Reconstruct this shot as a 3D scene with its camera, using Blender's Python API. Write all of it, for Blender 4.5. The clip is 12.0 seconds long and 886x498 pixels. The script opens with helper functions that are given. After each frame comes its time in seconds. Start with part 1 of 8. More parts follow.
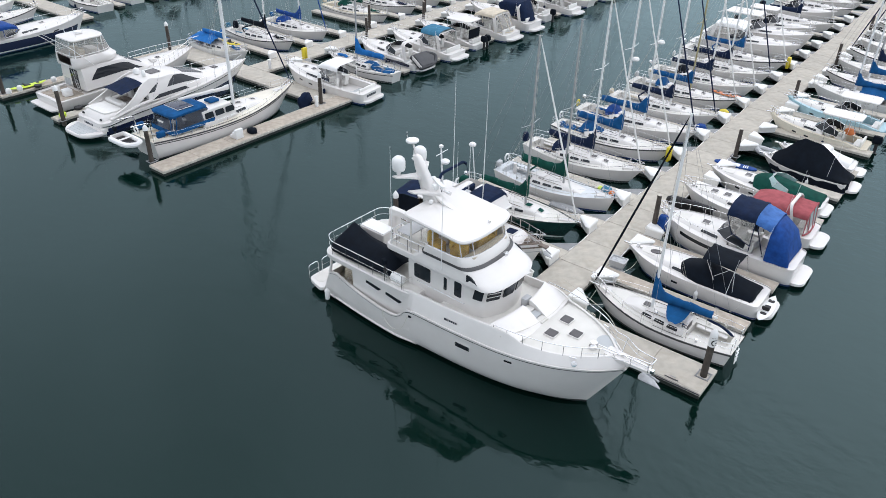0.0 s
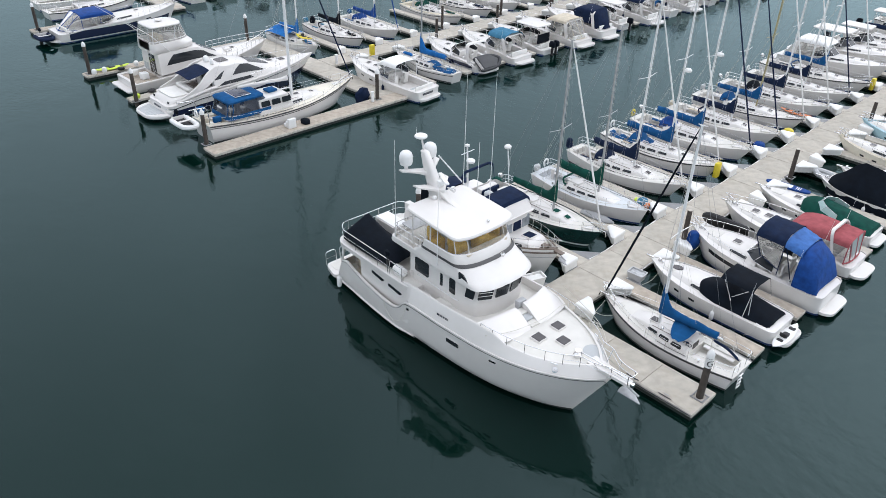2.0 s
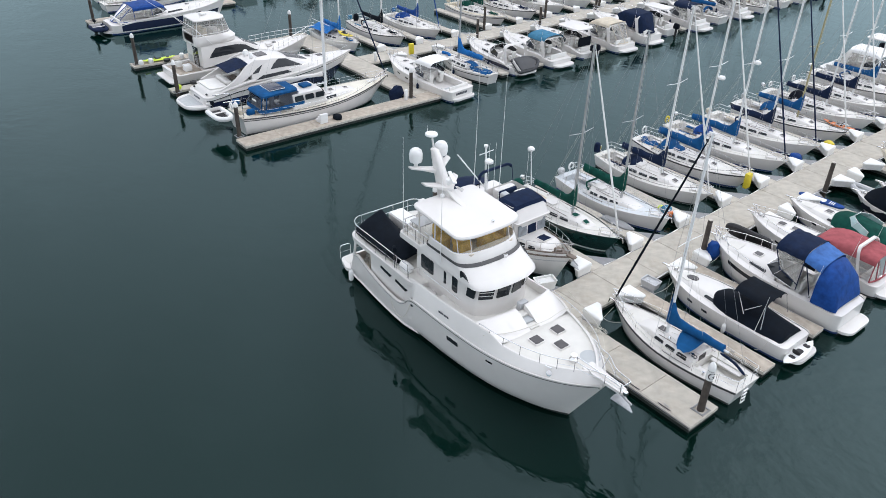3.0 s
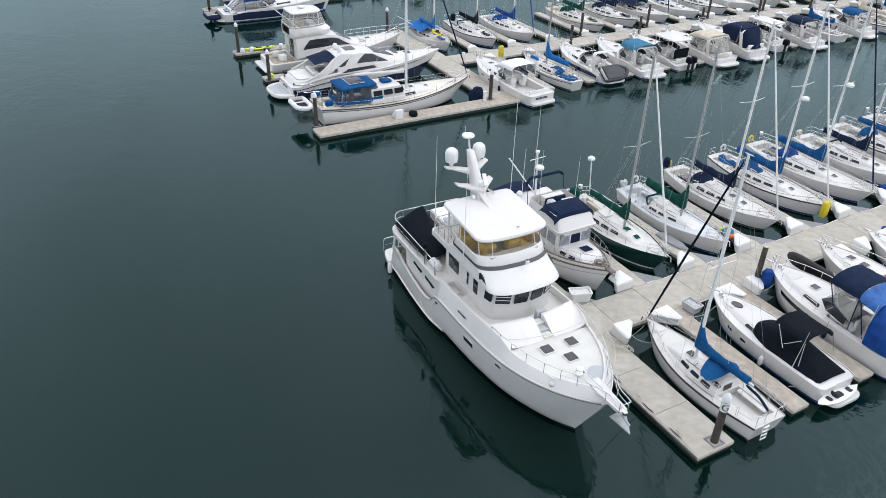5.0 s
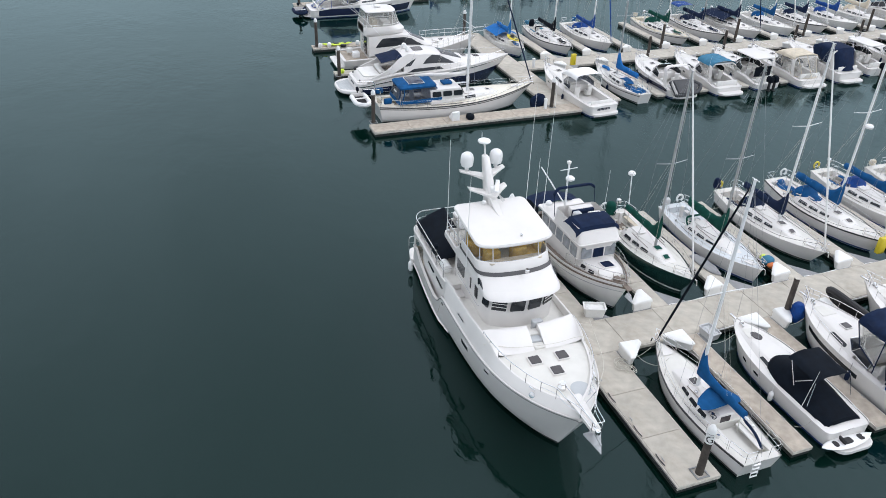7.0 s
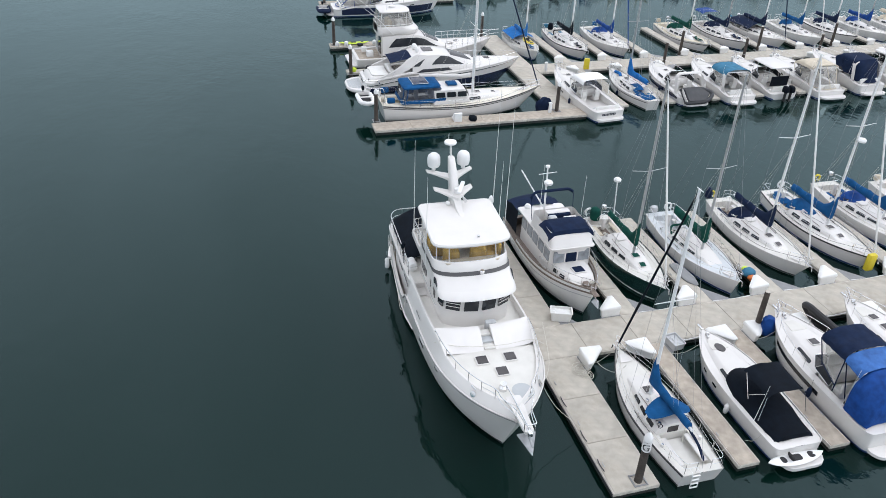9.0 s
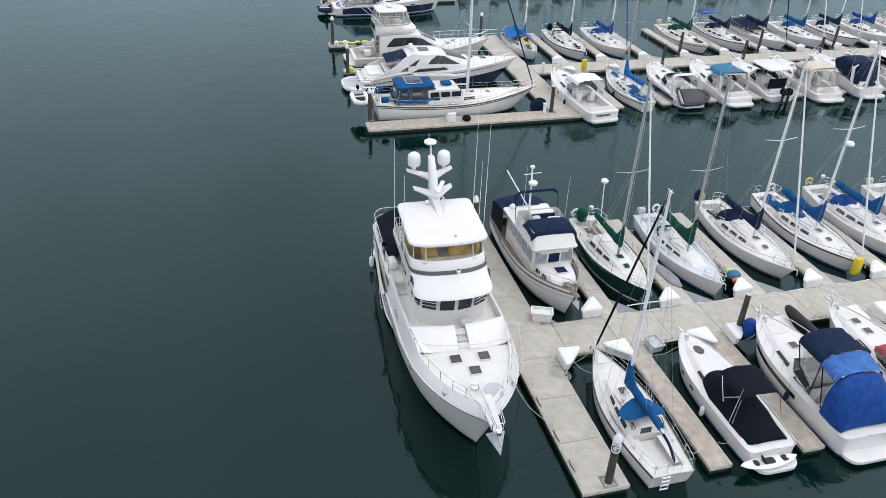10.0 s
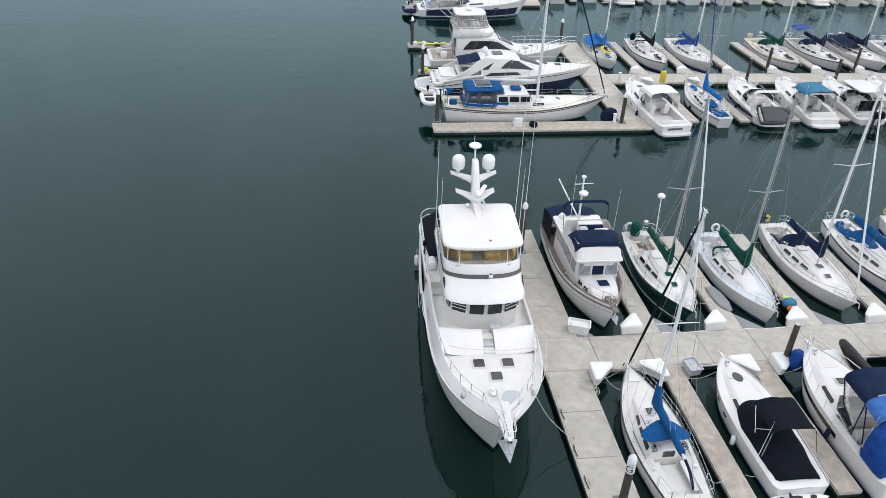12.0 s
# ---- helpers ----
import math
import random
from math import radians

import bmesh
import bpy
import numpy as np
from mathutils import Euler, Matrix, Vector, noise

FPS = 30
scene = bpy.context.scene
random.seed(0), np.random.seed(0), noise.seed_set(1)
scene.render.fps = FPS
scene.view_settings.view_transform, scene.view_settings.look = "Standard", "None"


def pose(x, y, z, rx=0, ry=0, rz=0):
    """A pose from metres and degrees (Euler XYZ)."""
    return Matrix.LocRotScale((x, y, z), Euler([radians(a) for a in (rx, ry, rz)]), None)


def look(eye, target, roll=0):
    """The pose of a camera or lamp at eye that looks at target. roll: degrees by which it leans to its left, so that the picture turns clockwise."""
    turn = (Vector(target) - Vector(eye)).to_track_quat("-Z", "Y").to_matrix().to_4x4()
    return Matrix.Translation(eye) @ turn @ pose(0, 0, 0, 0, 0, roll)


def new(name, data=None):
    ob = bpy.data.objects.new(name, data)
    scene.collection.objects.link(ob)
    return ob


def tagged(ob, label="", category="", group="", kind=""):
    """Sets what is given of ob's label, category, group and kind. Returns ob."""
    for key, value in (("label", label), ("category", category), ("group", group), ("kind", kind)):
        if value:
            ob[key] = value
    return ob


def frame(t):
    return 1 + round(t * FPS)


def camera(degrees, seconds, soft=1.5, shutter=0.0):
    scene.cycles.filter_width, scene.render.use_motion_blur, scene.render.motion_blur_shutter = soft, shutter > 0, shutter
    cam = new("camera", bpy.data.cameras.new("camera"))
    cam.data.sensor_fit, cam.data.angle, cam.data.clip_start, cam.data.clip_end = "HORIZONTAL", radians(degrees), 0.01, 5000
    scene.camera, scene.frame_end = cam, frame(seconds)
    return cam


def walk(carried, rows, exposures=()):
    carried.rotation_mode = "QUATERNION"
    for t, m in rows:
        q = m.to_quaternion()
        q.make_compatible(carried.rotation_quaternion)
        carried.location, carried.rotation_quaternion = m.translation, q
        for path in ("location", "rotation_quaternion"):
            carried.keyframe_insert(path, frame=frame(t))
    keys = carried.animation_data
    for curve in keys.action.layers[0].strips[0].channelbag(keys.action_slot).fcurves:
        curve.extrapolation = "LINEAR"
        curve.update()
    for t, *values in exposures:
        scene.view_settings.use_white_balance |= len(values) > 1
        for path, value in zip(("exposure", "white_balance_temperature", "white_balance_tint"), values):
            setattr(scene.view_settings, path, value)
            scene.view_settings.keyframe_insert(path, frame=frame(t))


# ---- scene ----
cam = camera(61.6, 12.0, soft=0.85)
PATH = [
    (0, (-0.809, 2.163, 24.709), (-1.842, 3.512, 23.655), 1.3),
    (0.5, (0.074, 2.731, 24.686), (-1.006, 4.043, 23.632), 1.3),
    (1, (1.003, 3.346, 24.679), (-0.123, 4.621, 23.627), 1.3),
    (1.5, (1.95, 4.063, 24.653), (0.778, 5.297, 23.603), 1.4),
    (2, (2.892, 4.825, 24.636), (1.671, 6.012, 23.587), 1.5),
    (2.5, (3.748, 5.564, 24.651), (2.481, 6.703, 23.602), 1.6),
    (3, (4.521, 6.387, 24.651), (3.209, 7.472, 23.601), 1.7),
    (5, (7.108, 9.618, 24.87), (5.631, 10.459, 23.816), 1.8),
    (5.5, (7.649, 10.492, 24.95), (6.14, 11.273, 23.895), 1.9),
    (6, (8.21, 11.439, 25.039), (6.672, 12.16, 23.984), 1.9),
    (6.5, (8.762, 12.495, 25.129), (7.197, 13.155, 24.073), 2.0),
    (8.5, (10.679, 16.433, 25.533), (9.06, 16.938, 24.474), 2.3),
    (9, (11.065, 17.325, 25.615), (9.442, 17.817, 24.555), 2.3),
    (9.5, (11.404, 18.127, 25.671), (9.778, 18.609, 24.611), 2.4),
    (10, (11.614, 18.859, 25.71), (9.984, 19.323, 24.649), 2.4),
    (10.5, (11.818, 19.51, 25.768), (10.176, 19.928, 24.706), 2.4),
    (11, (11.988, 20.093, 25.8), (10.331, 20.446, 24.737), 2.4),
    (11.5, (12.112, 20.641, 25.85), (10.443, 20.93, 24.786), 2.5),
    (12, (12.207, 21.172, 25.874), (10.531, 21.415, 24.811), 2.6),
]
walk(cam, [(t, look(eye, target, roll)) for t, eye, target, roll in PATH])

# ---- world, sun, exposure ----
world = bpy.data.worlds.new("overcast")
scene.world = world
world.use_nodes = True
wn, wl = world.node_tree.nodes, world.node_tree.links
sky = wn.new("ShaderNodeTexSky")
sky.sky_type, sky.sun_disc = "NISHITA", False
sky.sun_elevation, sky.sun_rotation = radians(48), radians(14)
sky.air_density, sky.dust_density, sky.ozone_density = 1.0, 1.2, 1.5
grey = wn.new("ShaderNodeHueSaturation")
grey.inputs["Saturation"].default_value = 0.38
wl.new(sky.outputs[0], grey.inputs["Color"])
cloud = wn.new("ShaderNodeMix")
cloud.data_type = "RGBA"
cloud.inputs["Factor"].default_value = 0.92
cloud.inputs["B"].default_value = (8.9, 9.3, 10.28, 1)
wl.new(grey.outputs[0], cloud.inputs["A"])
# an overcast sky is brightest overhead
up = wn.new("ShaderNodeTexCoord")
split = wn.new("ShaderNodeSeparateXYZ")
wl.new(up.outputs["Generated"], split.inputs[0])
dome = wn.new("ShaderNodeMapRange")
dome.inputs["To Min"].default_value, dome.inputs["To Max"].default_value = 0.57, 1.0
dome.inputs["From Max"].default_value = 0.6
wl.new(split.outputs["Z"], dome.inputs["Value"])
# and the cloud round the hidden sun glows
SUN_AZ, SUN_EL = radians(14), radians(48)
near = wn.new("ShaderNodeVectorMath")
near.operation = "DOT_PRODUCT"
near.inputs[1].default_value = (math.sin(SUN_AZ) * math.cos(SUN_EL), math.cos(SUN_AZ) * math.cos(SUN_EL), math.sin(SUN_EL))
wl.new(up.outputs["Generated"], near.inputs[0])
clip, power, gain, total = (wn.new("ShaderNodeMath") for _ in range(4))
clip.operation, power.operation, gain.operation, total.operation = "MAXIMUM", "POWER", "MULTIPLY_ADD", "MULTIPLY"
clip.inputs[1].default_value, power.inputs[1].default_value = 0.0, 4.0
gain.inputs[1].default_value, gain.inputs[2].default_value = 0.9, 1.0
wl.new(near.outputs["Value"], clip.inputs[0]), wl.new(clip.outputs[0], power.inputs[0]), wl.new(power.outputs[0], gain.inputs[0])
wl.new(gain.outputs[0], total.inputs[0]), wl.new(dome.outputs["Result"], total.inputs[1])
# thin and thick places in the cloud cover
wisp = wn.new("ShaderNodeTexNoise")
wisp.inputs["Scale"].default_value, wisp.inputs["Detail"].default_value, wisp.inputs["Roughness"].default_value, wisp.inputs["Distortion"].default_value = 2.6, 7, 0.6, 0.5
wl.new(up.outputs["Generated"], wisp.inputs["Vector"])
thin = wn.new("ShaderNodeMapRange")
thin.inputs["From Min"].default_value, thin.inputs["From Max"].default_value = 0.3, 0.7
thin.inputs["To Min"].default_value, thin.inputs["To Max"].default_value = 0.87, 1.13
wl.new(wisp.outputs["Fac"], thin.inputs["Value"])
cover = wn.new("ShaderNodeMath")
cover.operation = "MULTIPLY"
wl.new(total.outputs[0], cover.inputs[0]), wl.new(thin.outputs["Result"], cover.inputs[1])
shade = wn.new("ShaderNodeVectorMath")
shade.operation = "SCALE"
wl.new(cloud.outputs["Result"], shade.inputs[0]), wl.new(cover.outputs[0], shade.inputs["Scale"])
wl.new(shade.outputs[0], wn["Background"].inputs[0])
wn["Background"].inputs[1].default_value = 0.142
sun = new("sun", bpy.data.lights.new("sun", "SUN"))
sun.data.energy, sun.data.angle, sun.data.color = 0.2, radians(50), (1.0, 0.97, 0.93)
sun.matrix_world = look((0, 0, 60), (-math.sin(SUN_AZ) * math.cos(SUN_EL), -math.cos(SUN_AZ) * math.cos(SUN_EL), 60 - math.sin(SUN_EL)))
scene.view_settings.exposure = 0.0


# ---- materials ----
def mat(name, col, rough=0.5, metal=0.0, var=0.06, scale=2.0, bump=0.0, bscale=30.0, dirt=0.0, coat=0.0, clear=0.0, spread=0.0, dirtcol=(0.16, 0.14, 0.11), spec=0.5):
    m = bpy.data.materials.new(name)
    m.use_nodes = True
    n, l = m.node_tree.nodes, m.node_tree.links
    p = n["Principled BSDF"]
    p.inputs["Roughness"].default_value, p.inputs["Metallic"].default_value = rough, metal
    p.inputs["Coat Weight"].default_value = coat
    p.inputs["Specular IOR Level"].default_value = spec
    p.inputs["Transmission Weight"].default_value = clear
    tc = n.new("ShaderNodeTexCoord")
    a = n.new("ShaderNodeTexNoise")
    a.inputs["Scale"].default_value, a.inputs["Detail"].default_value = scale, 6
    l.new(tc.outputs["Object"], a.inputs["Vector"])
    ramp = n.new("ShaderNodeMapRange")
    ramp.inputs["From Min"].default_value, ramp.inputs["From Max"].default_value = 0.3, 0.7
    ramp.inputs["To Min"].default_value, ramp.inputs["To Max"].default_value = 1 - var, 1 + var
    l.new(a.outputs["Fac"], ramp.inputs["Value"])
    mul = n.new("ShaderNodeVectorMath")
    mul.operation = "SCALE"
    mul.inputs[0].default_value = col
    last = ramp.outputs["Result"]
    if spread:
        oi = n.new("ShaderNodeObjectInfo")
        rr = n.new("ShaderNodeMapRange")
        rr.inputs["To Min"].default_value, rr.inputs["To Max"].default_value = 1 - spread, 1 + spread
        l.new(oi.outputs["Random"], rr.inputs["Value"])
        mm = n.new("ShaderNodeMath")
        mm.operation = "MULTIPLY"
        l.new(last, mm.inputs[0]), l.new(rr.outputs["Result"], mm.inputs[1])
        last = mm.outputs[0]
    l.new(last, mul.inputs["Scale"])
    out = mul.outputs[0]
    if dirt:
        b = n.new("ShaderNodeTexNoise")
        b.inputs["Scale"].default_value, b.inputs["Detail"].default_value, b.inputs["Roughness"].default_value = scale * 0.4, 8, 0.7
        l.new(tc.outputs["Object"], b.inputs["Vector"])
        br = n.new("ShaderNodeMapRange")
        br.inputs["From Min"].default_value, br.inputs["From Max"].default_value, br.inputs["To Max"].default_value = 0.48, 0.75, dirt
        l.new(b.outputs["Fac"], br.inputs["Value"])
        mix = n.new("ShaderNodeMix")
        mix.data_type = "RGBA"
        mix.inputs["B"].default_value = (*dirtcol, 1)
        l.new(br.outputs["Result"], mix.inputs["Factor"]), l.new(out, mix.inputs["A"])
        out = mix.outputs["Result"]
    l.new(out, p.inputs["Base Color"])
    if bump:
        f = n.new("ShaderNodeTexNoise")
        f.inputs["Scale"].default_value, f.inputs["Detail"].default_value = bscale, 4
        l.new(tc.outputs["Object"], f.inputs["Vector"])
        bp = n.new("ShaderNodeBump")
        bp.inputs["Strength"].default_value, bp.inputs["Distance"].default_value = bump, 0.02
        l.new(f.outputs["Fac"], bp.inputs["Height"])
        l.new(bp.outputs[0], p.inputs["Normal"])
    return m


GEL = mat("white_gelcoat", (0.672, 0.652, 0.63), 0.28, var=0.035, scale=0.9, coat=0.3, dirt=0.10, dirtcol=(0.42, 0.39, 0.33))
GELOLD = mat("aged_gelcoat", (0.72, 0.72, 0.70), 0.4, var=0.05, scale=1.2, dirt=0.22)
CREAM = mat("cream_gelcoat", (0.72, 0.68, 0.58), 0.35, var=0.05, scale=1.2, dirt=0.15)
NONSKID = mat("nonskid_deck", (0.65, 0.635, 0.595), 0.7, var=0.05, scale=1.5, bump=0.25, bscale=120, dirt=0.14)
BEIGEDECK = mat("beige_deck", (0.62, 0.56, 0.44), 0.7, var=0.06, scale=1.5, bump=0.25, bscale=120, dirt=0.15)
PALEDECK = mat("pale_grey_deck", (0.58, 0.61, 0.63), 0.6, var=0.06, scale=1.5, bump=0.25, bscale=120, dirt=0.12)
GREYDECK = mat("grey_deck", (0.44, 0.46, 0.47), 0.7, var=0.06, scale=1.5, bump=0.25, bscale=120, dirt=0.15)
TEAK = mat("weathered_teak", (0.175, 0.14, 0.115), 0.65, var=0.18, scale=6, bump=0.3, bscale=60, dirt=0.2)
GREENHULL = mat("dark_green_hull_paint", (0.008, 0.035, 0.032), 0.15, var=0.05, coat=0.5)
NAVYHULL = mat("navy_hull_paint", (0.012, 0.018, 0.05), 0.12, var=0.05, coat=0.6)
AQUA = mat("pale_aqua_paint", (0.36, 0.55, 0.62), 0.4, var=0.06, dirt=0.15)
NAVY = mat("navy_canvas", (0.008, 0.017, 0.045), 0.85, var=0.25, scale=2.5, bump=0.35, bscale=7, dirt=0.06, spec=0.12)
BLUE = mat("bright_blue_canvas", (0.007, 0.072, 0.20), 0.8, var=0.22, scale=2.5, bump=0.35, bscale=7, dirt=0.05, spec=0.12)
ROYAL = mat("royal_blue_tarp", (0.009, 0.050, 0.21), 0.6, var=0.25, scale=3, bump=0.5, bscale=6, spec=0.12)
# the royal blue cloth where it is brightly lit, sheen put into the colour
LITBLUE = mat("lit_blue_canvas", (0.045, 0.13, 0.36), 0.6, var=0.25, scale=3, bump=0.5, bscale=6, spec=0.12)
SKYB = mat("light_blue_canvas", (0.015, 0.13, 0.38), 0.75, var=0.2, scale=3, bump=0.5, bscale=5, spec=0.12)
TEALC = mat("faded_teal_canvas", (0.05, 0.17, 0.27), 0.8, var=0.2, scale=2.5, bump=0.3, bscale=8, spec=0.12)
BLACKC = mat("black_canvas", (0.003, 0.0058, 0.0105), 0.8, var=0.3, scale=2.5, bump=0.4, bscale=6, spec=0.12)
GREENC = mat("dark_green_canvas", (0.006, 0.055, 0.042), 0.85, var=0.25, scale=2.5, bump=0.4, bscale=7, spec=0.12)
REDC = mat("faded_maroon_canvas", (0.32, 0.085, 0.095), 0.85, var=0.2, scale=2.5, bump=0.4, bscale=7, spec=0.12)
TANC = mat("tan_canvas", (0.56, 0.50, 0.40), 0.85, var=0.12, scale=2.5, bump=0.3, bscale=8, spec=0.12)
MUSTARD = mat("mustard_seat_cover", (0.62, 0.42, 0.11), 0.85, var=0.15, scale=3, bump=0.3, bscale=9, spec=0.12)
CUSHION = mat("white_vinyl_cushion", (0.72, 0.71, 0.68), 0.5, var=0.05, bump=0.15, bscale=8)
TINT = mat("tinted_glass", (0.018, 0.022, 0.027), 0.05, var=0.1)
HATCHGLASS = mat("smoked_acrylic", (0.055, 0.05, 0.052), 0.12, var=0.15)
# pale grey paints reflected sky in side panes, light curtains in front ones
SKYCURTAIN = mat("sky_reflection_curtain_glass", (0.24, 0.26, 0.28), 0.08, var=0.25, scale=3)
AQUAGLASS = mat("pale_aqua_screen", (0.36, 0.50, 0.50), 0.08, var=0.1)
VINYL = mat("clear_vinyl", (0.80, 0.79, 0.76), 0.08, clear=0.80, var=0.02)
CLEARV = mat("clear_curtain_vinyl", (0.90, 0.89, 0.86), 0.06, clear=0.95, var=0.02)
CLEARV.node_tree.nodes["Principled BSDF"].inputs["IOR"].default_value = 1.06
SMOKE = mat("smoky_vinyl", (0.15, 0.17, 0.21), 0.08, clear=0.78, var=0.05)
SMOKE.node_tree.nodes["Principled BSDF"].inputs["IOR"].default_value = 1.08
VINYL.node_tree.nodes["Principled BSDF"].inputs["IOR"].default_value = 1.06
STEEL = mat("stainless_steel", (0.72, 0.72, 0.72), 0.22, metal=1.0, var=0.05)
MASTM = mat("painted_mast", (0.74, 0.75, 0.75), 0.4, var=0.04, dirt=0.08)
GALV = mat("galvanised_steel", (0.38, 0.39, 0.40), 0.6, metal=0.3, var=0.15, scale=6)
MASTG = mat("bare_aluminium_mast", (0.42, 0.43, 0.44), 0.42, metal=0.6, var=0.08)
MASTY = mat("varnished_mast", (0.34, 0.30, 0.15), 0.4, var=0.1)
CHARCOAL = mat("charcoal_hypalon", (0.035, 0.037, 0.042), 0.6, var=0.2, dirt=0.1)
WIRE = mat("rigging_wire", (0.30, 0.31, 0.32), 0.4, metal=0.5, var=0.05)
RUBBER = mat("black_rubber", (0.018, 0.018, 0.02), 0.7, var=0.2, scale=5)
GREYRUB = mat("grey_hypalon", (0.46, 0.47, 0.48), 0.6, var=0.08, dirt=0.1)
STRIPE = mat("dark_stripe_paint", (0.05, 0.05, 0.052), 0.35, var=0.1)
BLUESTRIPE = mat("blue_stripe_paint", (0.015, 0.04, 0.16), 0.3, var=0.1)
REDSTRIPE = mat("antifoul_paint", (0.02, 0.03, 0.045), 0.6, var=0.2, dirt=0.3)
YELLOW = mat("yellow_plastic", (0.62, 0.50, 0.03), 0.5, var=0.1, dirt=0.1)
NEON = mat("lime_plastic", (0.55, 0.70, 0.05), 0.5, var=0.1)
ORANGE = mat("orange_plastic", (0.62, 0.17, 0.04), 0.5, var=0.1, dirt=0.1)
ROPE = mat("white_rope", (0.55, 0.53, 0.47), 0.9, var=0.2, scale=20)
DARKROPE = mat("dark_rope", (0.03, 0.03, 0.04), 0.9, var=0.2, scale=20)
CONCRETE = mat("dock_concrete", (0.435, 0.405, 0.35), 0.85, var=0.16, scale=1.5, bump=0.25, bscale=90, dirt=0.5, spread=0.05, dirtcol=(0.28, 0.235, 0.18))
CONCTAN = mat("worn_tan_deck", (0.40, 0.35, 0.29), 0.85, var=0.2, scale=2.2, bump=0.25, bscale=80, dirt=0.4, spread=0.06, dirtcol=(0.27, 0.22, 0.17))
GUSSET = mat("grey_dock_plate", (0.23, 0.235, 0.24), 0.7, var=0.1, dirt=0.15)
WALER = mat("weathered_timber", (0.50, 0.465, 0.41), 0.85, var=0.25, scale=4, bump=0.4, bscale=30, dirt=0.3)
FLOATM = mat("wet_black_float", (0.02, 0.022, 0.02), 0.6, var=0.3, scale=4)
PILEW = mat("creosoted_pile", (0.055, 0.045, 0.038), 0.85, var=0.35, scale=3, bump=0.6, bscale=14, dirt=0.3, dirtcol=(0.2, 0.18, 0.15))
WHITEP = mat("white_plastic", (0.76, 0.76, 0.75), 0.45, var=0.04, dirt=0.1)
BOXM = mat("dock_box_fibreglass", (0.74, 0.74, 0.72), 0.45, var=0.05, dirt=0.18)
SOLAR = mat("solar_cells", (0.02, 0.03, 0.06), 0.2, var=0.2, scale=8)
LETTER = mat("lettering", (0.03, 0.035, 0.05), 0.5)


def water_material():
    m = bpy.data.materials.new("harbour_water")
    m.use_nodes = True
    n, l = m.node_tree.nodes, m.node_tree.links
    n.remove(n["Principled BSDF"])
    body, gloss, rim, top = n.new("ShaderNodeBsdfDiffuse"), n.new("ShaderNodeBsdfGlossy"), n.new("ShaderNodeFresnel"), n.new("ShaderNodeMixShader")
    gloss.inputs["Color"].default_value, gloss.inputs["Roughness"].default_value = (0.72, 0.955, 1.0, 1), 0.04
    rim.inputs["IOR"].default_value = 1.37
    l.new(rim.outputs[0], top.inputs[0]), l.new(body.outputs[0], top.inputs[1]), l.new(gloss.outputs[0], top.inputs[2])
    l.new(top.outputs[0], n["Material Output"].inputs["Surface"])
    geo = n.new("ShaderNodeNewGeometry")
    murk = n.new("ShaderNodeTexNoise")
    murk.inputs["Scale"].default_value, murk.inputs["Detail"].default_value = 0.045, 4
    l.new(geo.outputs["Position"], murk.inputs["Vector"])
    mix = n.new("ShaderNodeMix")
    mix.data_type = "RGBA"
    mix.inputs["A"].default_value, mix.inputs["B"].default_value = (0.0006, 0.0074, 0.0052, 1), (0.0008, 0.0096, 0.0068, 1)
    l.new(murk.outputs["Fac"], mix.inputs["Factor"])
    l.new(mix.outputs["Result"], body.inputs["Color"])
    # ripples: patches of calm and of light wind
    wind = n.new("ShaderNodeTexNoise")
    wind.inputs["Scale"].default_value, wind.inputs["Detail"].default_value = 0.07, 2
    l.new(geo.outputs["Position"], wind.inputs["Vector"])
    patch = n.new("ShaderNodeMapRange")
    patch.inputs["From Min"].default_value, patch.inputs["From Max"].default_value = 0.35, 0.7
    patch.inputs["To Min"].default_value, patch.inputs["To Max"].default_value = 0.22, 1.1
    l.new(wind.outputs["Fac"], patch.inputs["Value"])
    where = n.new("ShaderNodeSeparateXYZ")
    l.new(geo.outputs["Position"], where.inputs[0])
    breeze = n.new("ShaderNodeMapRange")
    breeze.inputs["From Min"].default_value, breeze.inputs["From Max"].default_value, breeze.inputs["To Max"].default_value = -13.0, -4.0, 0.65
    l.new(where.outputs["X"], breeze.inputs["Value"])
    basin = n.new("ShaderNodeMapRange")
    basin.inputs["From Min"].default_value, basin.inputs["From Max"].default_value, basin.inputs["To Max"].default_value = 28.0, 44.0, 0.55
    l.new(where.outputs["Y"], basin.inputs["Value"])
    shelter = n.new("ShaderNodeMath")
    l.new(patch.outputs["Result"], shelter.inputs[0]), l.new(basin.outputs["Result"], shelter.inputs[1])
    both = n.new("ShaderNodeMath")
    l.new(shelter.outputs[0], both.inputs[0]), l.new(breeze.outputs["Result"], both.inputs[1])
    last = None
    for scale, high, turn in ((0.40, 0.040, 25), (1.3, 0.020, -20), (3.2, 0.0065, 10)):
        mp = n.new("ShaderNodeMapping")
        mp.inputs["Rotation"].default_value, mp.inputs["Scale"].default_value = (0, 0, radians(turn)), (1.0, 1.5, 1.0)
        l.new(geo.outputs["Position"], mp.inputs["Vector"])
        w = n.new("ShaderNodeTexNoise")
        w.inputs["Scale"].default_value, w.inputs["Detail"].default_value = scale, 3
        l.new(mp.outputs[0], w.inputs["Vector"])
        hi = n.new("ShaderNodeMath")
        hi.operation = "MULTIPLY"
        hi.inputs[1].default_value = high
        l.new(w.outputs["Fac"], hi.inputs[0])
        if last is None:
            last = hi.outputs[0]
        else:
            ad = n.new("ShaderNodeMath")
